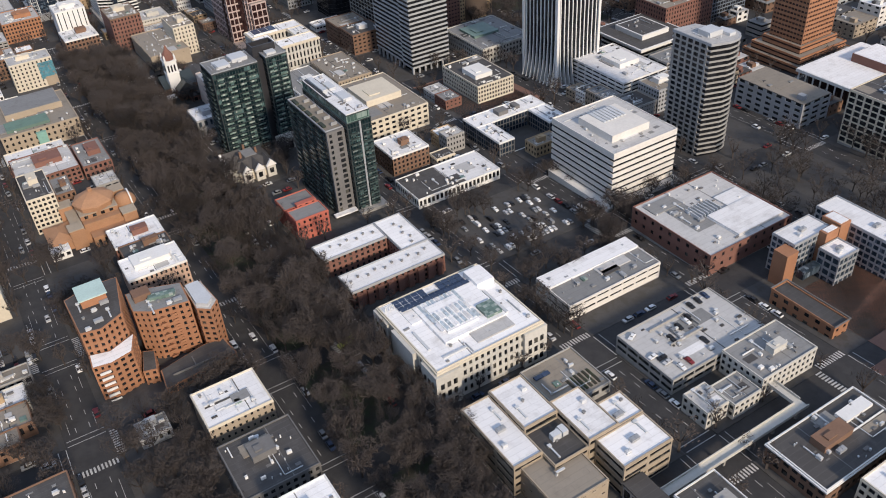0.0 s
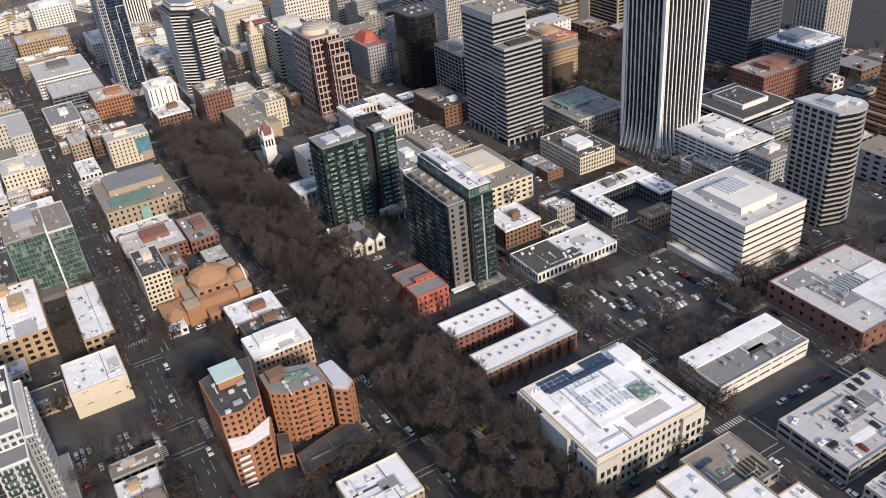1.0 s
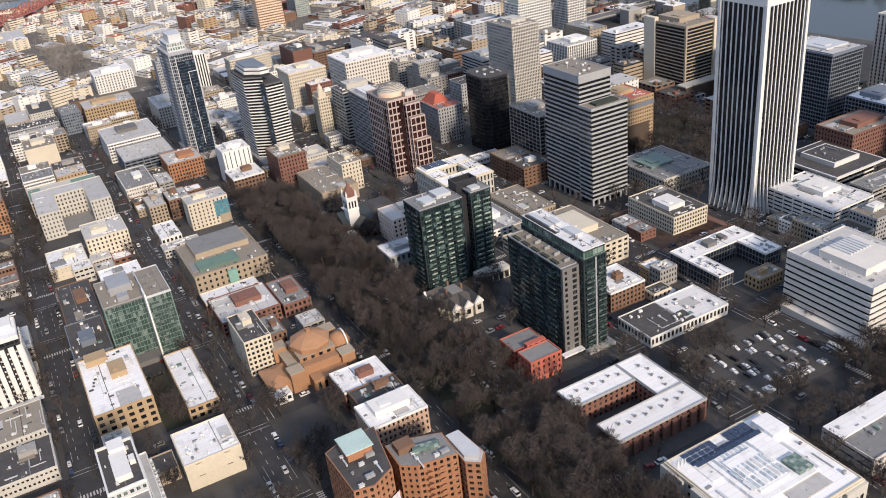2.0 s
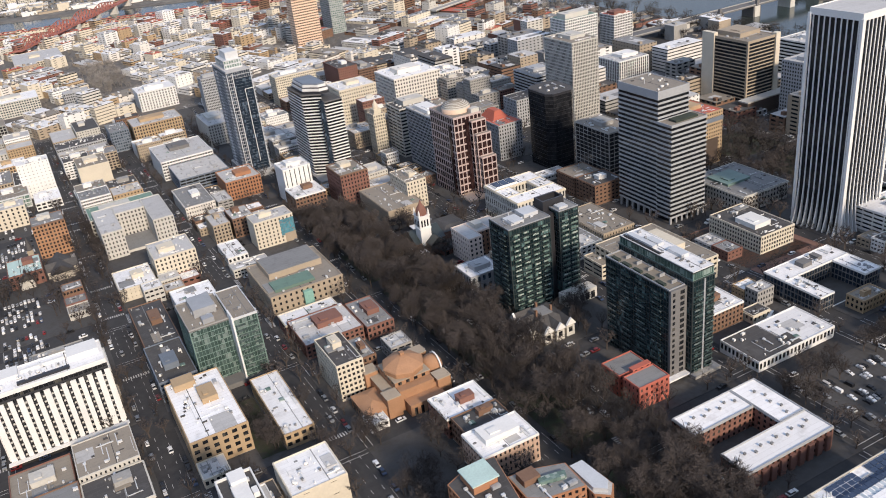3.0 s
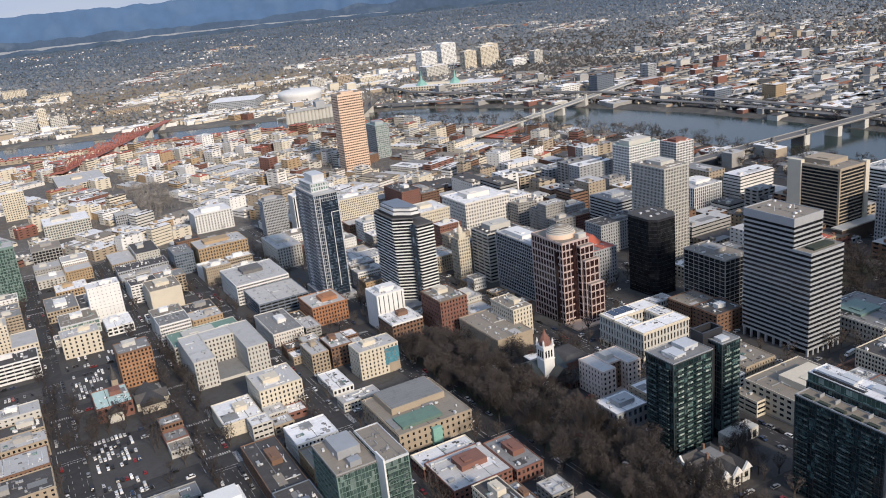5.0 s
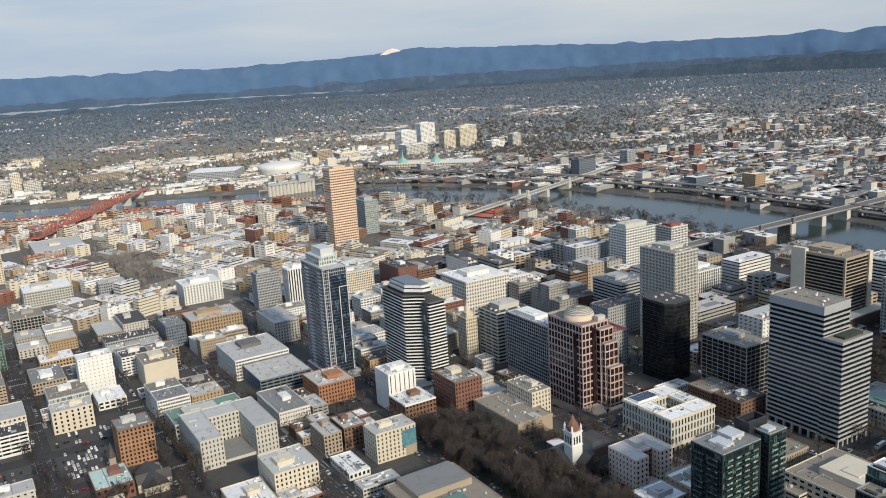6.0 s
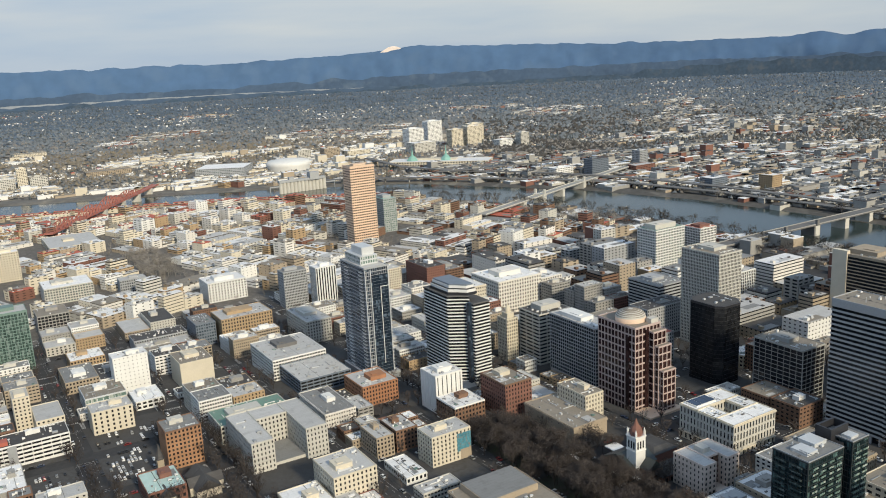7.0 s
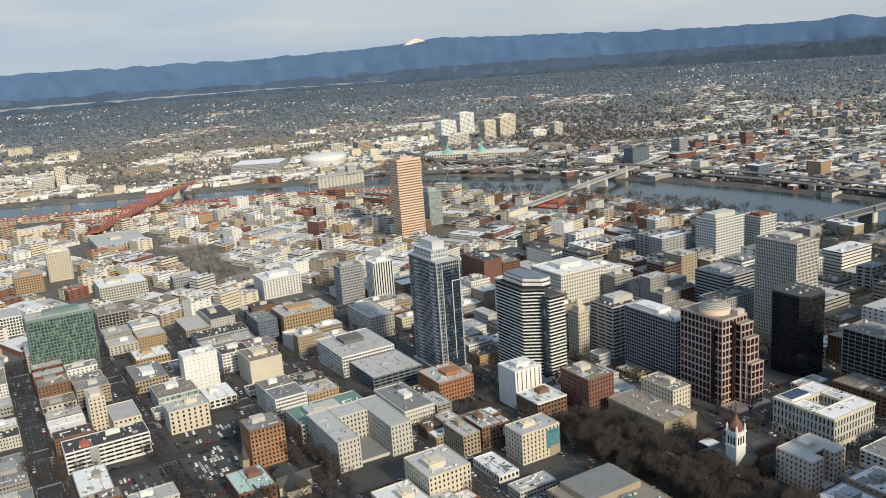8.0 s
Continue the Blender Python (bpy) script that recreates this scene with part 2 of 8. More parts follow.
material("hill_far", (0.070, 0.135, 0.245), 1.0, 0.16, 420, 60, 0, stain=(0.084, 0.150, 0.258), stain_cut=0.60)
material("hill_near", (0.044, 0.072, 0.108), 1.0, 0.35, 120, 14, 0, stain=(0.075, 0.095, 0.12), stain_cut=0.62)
material("snow", (0.82, 0.70, 0.62), 0.9, 0.06, 90, 20, 0)
for nm, col in (("car_white", (0.75, 0.75, 0.74)), ("car_black", (0.015, 0.015, 0.017)), ("car_grey", (0.22, 0.23, 0.24)), ("car_silver", (0.5, 0.5, 0.5)), ("car_red", (0.20, 0.02, 0.022)), ("car_blue", (0.03, 0.05, 0.10)), ("bus_white", (0.7, 0.7, 0.68)), ("bus_green", (0.35, 0.42, 0.10))):
    material(nm, col, 0.3, 0.05, 4, 0.5, 0)

# ---- ground: a slope that falls to the river, level beyond ----
def ground_z(x, y):
    s = y + 0.35 * x
    if s < 150:
        return 1.68
    if s < 900:
        return -0.042 * (s - 190)
    u = min((s - 900) / 300, 1.0)
    return -29.82 - 2.0 * (2 * u - u * u)


RIVER = [(760, 300, 85), (745, 620, 85), (742, 900, 80), (728, 1060, 78), (680, 1240, 74), (540, 1520, 62), (330, 1668, 56), (100, 1775, 62), (-140, 1860, 90), (-500, 2000, 110)]
WATER_Z = -35.0


def river_side(x, y):
    """Distance outside the river's bank; negative on the water."""
    best = 1e9
    for (ax, ay, aw), (bx, by, bw) in zip(RIVER, RIVER[1:]):
        dx, dy = bx - ax, by - ay
        u = max(0.0, min(1.0, ((x - ax) * dx + (y - ay) * dy) / (dx * dx + dy * dy)))
        best = min(best, math.hypot(x - ax - u * dx, y - ay - u * dy) - (aw + u * (bw - aw)))
    return best


def land_z(x, y):
    z = ground_z(x, y)
    z += max(0.0, math.hypot(x + 200, y - 210) - 2700) * 0.024
    d = river_side(x, y)
    if d < 10:
        k = max(0.0, min(1.0, (d + 8) / 18))
        z = -38 + (z + 38) * k
    return z


def mesh_object(name, verts, faces, mat, parent=None, smooth=False):
    me = bpy.data.meshes.new(name)
    me.from_pydata(verts, [], faces)
    me.materials.append(MATS[mat])
    if smooth:
        me.shade_smooth()
    ob = new(name, me)
    if parent:
        ob.parent = parent
    return ob


BOX_FACES = ((0, 3, 2, 1), (4, 5, 6, 7), (0, 1, 5, 4), (1, 2, 6, 5), (2, 3, 7, 6), (3, 0, 4, 7))


def add_box(v, f, x0, y0, z0, x1, y1, z1, ends=True):
    k = len(v)
    v += [(x0, y0, z0), (x1, y0, z0), (x1, y1, z0), (x0, y1, z0), (x0, y0, z1), (x1, y0, z1), (x1, y1, z1), (x0, y1, z1)]
    f += [tuple(k + i for i in q) for q in (BOX_FACES if ends else BOX_FACES[2:])]


def boxes(name, some, mat, parent=None):
    v, f = [], []
    for b in some:
        add_box(v, f, *b)
    return mesh_object(name, v, f, mat, parent)


def shared(name, mesh, parent, x=0.0, y=0.0, z=0.0, turn=0.0):
    ob = new(name, mesh)
    ob.parent = parent
    ob.location = (x, y, z)
    if turn:
        ob.rotation_euler = (0, 0, turn)
    return ob


def sheet(name, xs, ys, height, mat):
    v = [(x, y, height(x, y)) for y in ys for x in xs]
    w = len(xs)
    f = [(j * w + i, j * w + i + 1, (j + 1) * w + i + 1, (j + 1) * w + i) for j in range(len(ys) - 1) for i in range(w - 1)]
    return mesh_object(name, v, f, mat)


def steps(*runs):
    out = []
    for a, b, s in runs:
        out += list(np.arange(a, b - 1e-6, s))
    return [float(q) for q in out] + [float(runs[-1][1])]


def two_tone_ground():
    xs = steps((-4800, -600, 700), (-600, -220, 38), (-220, 1000, 12.2), (1000, 1400, 40), (1400, 4900, 175))
    ys = steps((-900, -60, 120), (-60, 660, 24), (660, 2040, 12), (2040, 2400, 60), (2400, 4940, 127))
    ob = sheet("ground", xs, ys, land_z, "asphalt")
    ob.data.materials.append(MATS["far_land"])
    ob.data.materials.append(MATS["sunlit_street"])
    ob.data.materials.append(MATS["hazed_land"])
    ob.data.materials.append(MATS["cloud_shaded_land"])
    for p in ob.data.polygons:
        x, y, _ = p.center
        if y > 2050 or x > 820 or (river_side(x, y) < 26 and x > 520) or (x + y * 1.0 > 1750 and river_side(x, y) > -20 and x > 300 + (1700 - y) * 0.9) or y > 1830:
            # past 2900 m haze is in the colour; eastern land is the shaded copy
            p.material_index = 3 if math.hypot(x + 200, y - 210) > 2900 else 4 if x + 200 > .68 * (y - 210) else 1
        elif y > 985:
            # north of here the sun is put into the street colour
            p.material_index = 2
    tagged(ob, "dark asphalt streets and brown land down to the river", "ground", kind="structure")


two_tone_ground()
rv, rf = [], []
for i, (x, y, w) in enumerate(RIVER):
    a, b = RIVER[max(i - 1, 0)], RIVER[min(i + 1, len(RIVER) - 1)]
    d = Vector((b[0] - a[0], b[1] - a[1])).normalized()
    rv += [(x + d.y * (w + 25), y - d.x * (w + 25), WATER_Z), (x - d.y * (w + 25), y + d.x * (w + 25), WATER_Z)]
    if i:
        rf.append((2 * i - 2, 2 * i, 2 * i + 1, 2 * i - 1))
tagged(mesh_object("river", rv, rf, "water"), "wide grey-blue river with a rippled surface", "water", kind="structure")

# the street grid: centre lines of avenues and streets
AVENUES = [-259, -197, -135, -71, -10, 51, 83, 144, 204, 264, 324, 384, 444, 504]
STREETS = [-18, 40, 98, 155, 212, 269, 333, 397, 453, 511, 571, 631, 691, 749, 812, 868, 928, 988, 1048, 1108, 1168, 1228, 1288, 1348, 1408, 1468, 1528]
ROAD = 6.6


def inland(x0, y0, x1, y1):
    return min(river_side(x, y) for x in (x0, x1) for y in (y0, y1)) > 22


def pavement(x0, y0, x1, y1, mat="sidewalk"):
    v = []
    for dz in (-1.2, 0.14):
        v += [(x, y, ground_z(x, y) + dz) for x, y in ((x0, y0), (x1, y0), (x1, y1), (x0, y1))]
    ob = mesh_object("pavement", v, BOX_FACES, mat)
    return tagged(ob, "grey concrete pavement with a kerb round a city block", "pavement", kind="structure")


BLOCKS = []
for ax, bx in zip(AVENUES, AVENUES[1:]):
    for ay, by in zip(STREETS, STREETS[1:]):
        x0, x1, y0, y1 = ax + ROAD, bx - ROAD, ay + ROAD, by - ROAD
        if not inland(x0, y0, x1, y1):
            continue
        if ay > 980:
            continue
        park = ax == 51 and ay < 560
        BLOCKS.append((x0, y0, x1, y1, park))
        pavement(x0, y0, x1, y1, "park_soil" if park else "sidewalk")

# ---- the kinds of thing ----
FOOT = []   # footprints that are taken: x0, y0, x1, y1


def pieces(name, some, mat, parent):
    """Each box a part of its own."""
    for b in some:
        last = boxes(name, [b], mat, parent)
    return last


def unit_mesh(name, some, mat):
    ob = boxes(name, some, mat)
    me = ob.data
    bpy.data.objects.remove(ob)
    return me


AC = [unit_mesh("rooftop_unit", [(-.9, -.6, 0, .9, .6, .12), (-.85, -.55, .12, .85, .55, .95), (-.6, -.4, .95, -.05, .4, 1.08), (.1, -.4, .95, .65, .4, 1.08), (.85, -.2, .2, 1.15, .2, .6)], "pale_metal"),
      unit_mesh("rooftop_unit", [(-1.5, -.8, .15, 1.5, .8, 1.1), (-1.3, -.7, 0, -1.1, .7, .15), (1.1, -.7, 0, 1.3, .7, .15), (-1.2, -.5, 1.1, -.3, .5, 1.25), (.2, -.5, 1.1, 1.1, .5, 1.25)], "steel_grey"),
      unit_mesh("rooftop_unit", [(-.25, -2.6, .2, .25, 2.6, .6), (-.3, -2.4, 0, -.15, -2.2, .2), (.1, 2.2, 0, .3, 2.4, .2), (-.6, 1.8, .2, .6, 2.8, .8)], "pale_metal"),
      unit_mesh("rooftop_unit", [(-.35, -.35, 0, .35, .35, .7), (-.5, -.5, .7, .5, .5, .82)], "roof_grey"),
      unit_mesh("rooftop_unit", [(-1.1, -1.1, 0, 1.1, 1.1, .35), (-.95, -.95, .35, .95, .95, .5)], "glass_teal_pale")]


def roof_clutter(parent, w, d, z, n, rng, tall=True):
    """Parapet-bound roof kit: units, ducts, vents, and a stair house."""
    for _ in range(n):
        me = AC[rng.choice((0, 0, 1, 2, 3, 3, 3, 4))]
        if min(w, d) > 7:
            shared("rooftop_unit", me, parent, rng.uniform(2.4, w - 2.4), rng.uniform(2.4, d - 2.4), z, rng.choice((0, math.pi / 2)) if min(w, d) > 9 else 0)


def roof_kit(parent, x, y, w, d, z, rng, n=12, wall="pale_stone"):
    """Small things of a flat roof in two joined parts: pale vents, ducts and pipes; dark kerbs, hatches and gullies."""
    pale, dark = [], []
    for _ in range(n):
        px, py = x + rng.uniform(1.0, w - 2.2), y + rng.uniform(1.0, d - 2.2)
        kind = rng.random()
        if kind < .35:
            r = rng.uniform(.22, .5)
            pale.append((px, py, z, px + r, py + r, z + rng.uniform(.4, 1.1)))
        elif kind < .6:
            a, b = rng.uniform(.8, 2.0), rng.uniform(.7, 1.4)
            pale += [(px + .1, py + .1, z + .12, px + a, py + b, z + 1.0), (px + .25, py + .2, z + 1.0, px + a * .5, py + b - .1, z + 1.14)]
            dark.append((px, py, z, px + a + .1, py + b + .1, z + .12))
        elif kind < .75:
            run = min(rng.uniform(3, 9), w * .5, d * .5)
            if rng.random() < .5 and px + run < x + w - .8:
                pale.append((px, py, z + .15, px + run, py + .35, z + .55))
            elif py + run < y + d - .8:
                pale.append((px, py, z + .15, px + .35, py + run, z + .55))
        else:
            a, b = rng.uniform(.6, 2.2), rng.uniform(.5, 1.2)
            dark.append((px, py, z, px + a, py + b, z + rng.uniform(.04, .5)))
    a = rng.uniform(.3, .7) * w
    dark.append((x + a, y + .5, z, x + a + .3, y + d - .5, z + .05))
    if pale:
        tagged(boxes("roof_fixture", pale, rng.choice(("pale_metal", "steel_grey", "white_paint")), parent), kind="stuff")
    tagged(boxes("roof_kerb", dark, rng.choice(("roof_dark", "dark_concrete", "roof_grey")), parent), kind="stuff")


def patches(parent, w, d, z, roof, rng):
    """Re-laid strips of roofing felt, kerbed skylights and pipe runs."""
    other = {"roof_white": ("roof_pale", "roof_white", "roof_grey"), "roof_pale": ("roof_white", "roof_grey"), "roof_grey": ("roof_pale", "roof_dark"), "roof_tan": ("roof_grey", "roof_pale"), "roof_dark": ("roof_grey", "roof_tan")}.get(roof, ("roof_grey",))
    for _ in range(1 if w < 26 else 2):
        a, b = rng.uniform(.15, .4) * w, rng.uniform(.12, .35) * d
        x, y = rng.uniform(.6, w - a - .6), rng.uniform(.6, d - b - .6)
        boxes("roof_patch", [(x, y, z, x + a, y + b, z + rng.choice((.03, .04, .5)))], rng.choice(other), parent)
    if parent.location.y > 400:
        return
    x, y = rng.uniform(1, w - 1), rng.uniform(1, d * .4)
    boxes("pipe_run", [(x, y, z, x + .22, y + d * .45, z + .3), (x, y, z, min(x + w * .25, w - .5), y + .22, z + .3)], "pale_metal", parent)


def storey_boxes(w, d, sh, sill, bay, pier, depth, corner):
    """One storey of wall: the spandrel band below the windows and the piers between them."""
    out = [(0, 0, 0, w, d, sh * sill)]
    if pier > 0:
        for length, along in ((w, 0), (d, 1)):
            k = max(1, round(length / bay))
            for i in range(k + 1):
                c = length * i / k
                half = bay * pier / 2 if 0 < i < k else max(corner, bay * pier / 2)
                a, b = max(0.0, c - half), min(length, c + half)
                for side in (0, 1):
                    if along == 0:
                        y = 0 if side == 0 else d - depth
                        out.append((a, y, sh * sill, b, y + depth, sh, False))
                    else:
                        x = 0 if side == 0 else w - depth
                        a2, b2 = max(a, depth), min(b, length - depth)
                        if b2 > a2 + 0.02:
                            out.append((x, a2, sh * sill, x + depth, b2, sh, False))
    return out


def block(parent, x, y, z, w, d, h, wall, glass, fl=2.7, sill=0.42, bay=2.4, pier=0.45, depth=0.28, corner=0.5, first=None, cap=0.5, over=0.12, joined=False):
    """A tier of storeys on parent's frame: wall and window band of each storey, and the cornice."""
    n = max(1, round(h / fl))
    sh = h / n
    if joined:
        some = storey_boxes(w, d, sh, sill, bay, pier, depth, corner)
        solid = [(x + a, y + b, z + c + i * sh, x + p, y + q, z + r + i * sh, *m) for i in range(n) for a, b, c, p, q, r, *m in some]
        solid += [(x, y, z - 4, x + w, y + d, z - .02), (x - over, y - over, z + h, x + w + over, y + d + over, z + h + cap)]
        zt = z + h + cap
        solid += [(x, y, zt, x + w, y + .35, zt + .55), (x, y + d - .35, zt, x + w, y + d, zt + .55), (x, y + .35, zt, x + .35, y + d - .35, zt + .55), (x + w - .35, y + .35, zt, x + w, y + d - .35, zt + .55)]
        tagged(boxes("wall", solid, wall, parent), kind="stuff")
        boxes("glazing", [(x + depth * .8, y + depth * .8, z + sh * sill * .5, x + w - depth * .8, y + d - depth * .8, z + h + .05)], glass, parent)
        return z + h + cap
    me_wall = unit_mesh("storey_wall", storey_boxes(w, d, sh, sill, bay, pier, depth, corner), wall)
    for i in range(n):
        shared("storey_wall", me_wall, parent, x, y, z + i * sh)
    boxes("glazing", [(x + depth * .8, y + depth * .8, z + sh * sill * .5, x + w - depth * .8, y + d - depth * .8, z + h - .02)], glass, parent)
    boxes("cornice", [(x - over, y - over, z + h, x + w + over, y + d + over, z + h + cap)], first or wall, parent)
    return z + h + cap


def facet_wing(parent, points, z, h, wall, glass, roof, fl=2.5, sill=.42, bay=2.4, pier=.5, depth=.3, cap=.6):
    """A wing of storeys over any plan outline, which runs anticlockwise."""
    n = max(1, round(h / fl))
    sh = h / n
    k = len(points)
    mid = Vector((sum(p[0] for p in points) / k, sum(p[1] for p in points) / k))
    inner = [tuple(mid + (Vector(p) - mid) * (1 - depth * 1.6 / max((Vector(p) - mid).length, 1))) for p in points]

    def outline(pts, z0, z1, v, f):
        b = len(v)
        v += [(x, y, z0) for x, y in pts] + [(x, y, z1) for x, y in pts]
        m = len(pts)
        f += [tuple(b + i for i in range(m))[::-1], tuple(b + m + i for i in range(m))] + [(b + i, b + (i + 1) % m, b + m + (i + 1) % m, b + m + i) for i in range(m)]

    v, f = [], []
    outline(points, 0, sh * sill, v, f)
    for p, q in zip(points, points[1:] + points[:1]):
        p, q = Vector(p), Vector(q)
        run = q - p
        t, m = run.normalized(), max(1, round(run.length / bay))
        s = Vector((-t.y, t.x)) * depth
        for i in range(m + 1):
            a, b = (max(0, min(run.length, run.length * i / m + o * bay * pier / 2)) for o in (-1, 1))
            outline([tuple(p + t * a), tuple(p + t * b), tuple(p + t * b + s), tuple(p + t * a + s)], sh * sill, sh, v, f)
    ob = mesh_object("storey_wall", v, f, wall, parent)
    ob.location = (0, 0, z)
    me = ob.data
    pane = prism("window_band", inner, z + sh * sill - .1, z + sh, glass, parent)
    for i in range(1, n):
        shared("storey_wall", me, parent, 0, 0, z + i * sh)
        shared("window_band", pane.data, parent, 0, 0, i * sh)
    prism("cornice", points, z + h, z + h + cap, wall, parent)
    prism("roof", inner, z + h + cap, z + h + cap + .08, roof, parent)
    return z + h + cap + .08


def roof_deck(parent, x, y, z, w, d, roof, wall, rim=0.35, up=0.55):
    boxes("roof", [(x + rim, y + rim, z, x + w - rim, y + d - rim, z + 0.06)], roof, parent)
    boxes("parapet", [(x, y, z, x + w, y + rim, z + up), (x, y + d - rim, z, x + w, y + d, z + up), (x, y + rim, z, x + rim, y + d - rim, z + up), (x + w - rim, y + rim, z, x + w, y + d - rim, z + up)], wall, parent)


def start_thing(name, label, category, x0, y0, x1, y1, group="", claim=True):
    """The Empty at a building's base, on its lowest corner's ground."""
    zb = min(ground_z(x, y) for x in (x0, x1) for y in (y0, y1))
    e = tagged(new(name), label, category, group)
    e.empty_display_size = 1.0
    e.location = (x0, y0, zb)
    if claim:
        FOOT.append((x0, y0, x1, y1))
    return e, zb


def building(name, label, x0, x1, y0, y1, h, wall, glass="glass_dark", roof="roof_pale", trim=None, fl=2.7, sill=0.42, bay=2.4, pier=0.45, depth=0.28, pent=0.3, pent_h=2.6, pent_wall=None, units=4, cap=0.5, over=0.1, joined=None, seed=None, category="building", group=""):
    """A flat-roofed building on a rectangular plot; h counts from the ground at its near corner."""
    rng = random.Random(seed if seed is not None else int(x0 * 31 + y0 * 17 + h))
    e, zb = start_thing(name, label, category, x0, y0, x1, y1, group)
    w, d = x1 - x0, y1 - y0
    lift = ground_z(x0, y0) - zb
    joined = y0 > 700 if joined is None else joined
    if not joined:
        boxes("foundation", [(0.05, 0.05, -2.5, w - 0.05, d - 0.05, 0.02 + lift)], trim or "concrete", e)
    top = block(e, 0, 0, lift, w, d, h - cap, wall, glass, fl, sill, bay, pier, depth, cap=cap, over=over, first=trim, joined=joined)
    if joined:
        boxes("roof", [(.35, .35, top, w - .35, d - .35, top + .06)], roof, e)
    else:
        roof_deck(e, 0, 0, top, w, d, roof, trim or wall)
    if y0 < 640:
        patches(e, w, d, top + .06, roof, rng)
    if pent > 0:
        pw, pd = w * math.sqrt(pent), d * math.sqrt(pent) * 0.8
        px, py = (w - pw) * rng.uniform(.3, .7), (d - pd) * rng.uniform(.35, .75)
        boxes("penthouse", [(px, py, top + .06, px + pw, py + pd, top + pent_h), (px - .1, py - .1, top + pent_h, px + pw + .1, py + pd + .1, top + pent_h + .15), (px + pw * .2, py + pd * .2, top + pent_h + .15, px + pw * .5, py + pd * .6, top + pent_h + .7)], pent_wall or wall, e)
    roof_clutter(e, w, d, top + 0.06, min(units, 5), rng)
    if min(w, d) > 7 and y0 < 900:
        roof_kit(e, 0, 0, w, d, top + .06, random.Random(int(x0 * 7 + y0 * 13)), int(min(34, 5 + w * d / 34)))
    return e, top


def prism(name, points, z0, z1, mat, parent=None, smooth=False):
    """An upright prism over a plan outline."""
    n = len(points)
    v = [(x, y, z0) for x, y in points] + [(x, y, z1) for x, y in points]
    f = [tuple(range(n))[::-1], tuple(range(n, 2 * n))] + [(i, (i + 1) % n, n + (i + 1) % n, n + i) for i in range(n)]
    return mesh_object(name, v, f, mat, parent, smooth)


def ring(cx, cy, r, n=24, ry=None):
    return [(cx + r * math.cos(2 * math.pi * i / n), cy + (ry or r) * math.sin(2 * math.pi * i / n)) for i in range(n)]


def lathe(name, cx, cy, profile, mat, parent=None, n=20, smooth=True):
    v, f = [], []
    for r, z in profile:
        v += [(cx + r * math.cos(2 * math.pi * i / n), cy + r * math.sin(2 * math.pi * i / n), z) for i in range(n)]
    for j in range(len(profile) - 1):
        f += [(j * n + i, j * n + (i + 1) % n, (j + 1) * n + (i + 1) % n, (j + 1) * n + i) for i in range(n)]
    f.append(tuple(range((len(profile) - 1) * n, len(profile) * n)))
    return mesh_object(name, v, f, mat, parent, smooth)


def gable(name, x0, y0, x1, y1, z, rise, mat, parent=None, along="x", over=0.3):
    x0, y0, x1, y1 = x0 - over, y0 - over, x1 + over, y1 + over
    if along == "x":
        ym = (y0 + y1) / 2
        v = [(x0, y0, z), (x1, y0, z), (x1, y1, z), (x0, y1, z), (x0, ym, z + rise), (x1, ym, z + rise)]
        f = [(0, 1, 5, 4), (2, 3, 4, 5), (0, 4, 3), (1, 2, 5), (0, 3, 2, 1)]
    else:
        xm = (x0 + x1) / 2
        v = [(x0, y0, z), (x1, y0, z), (x1, y1, z), (x0, y1, z), (xm, y0, z + rise), (xm, y1, z + rise)]
        f = [(0, 1, 4), (1, 2, 5, 4), (2, 3, 5), (3, 0, 4, 5), (0, 3, 2, 1)]
    return mesh_object(name, v, f, mat, parent)


def hip(name, x0, y0, x1, y1, z, rise, mat, parent=None, over=0.3, flat=0.0):
    x0, y0, x1, y1 = x0 - over, y0 - over, x1 + over, y1 + over
    k = min(x1 - x0, y1 - y0) / 2 * (1 - flat)
    v = [(x0, y0, z), (x1, y0, z), (x1, y1, z), (x0, y1, z), (x0 + k, y0 + k, z + rise), (x1 - k, y0 + k, z + rise), (x1 - k, y1 - k, z + rise), (x0 + k, y1 - k, z + rise)]
    return mesh_object(name, v, BOX_FACES, mat, parent)


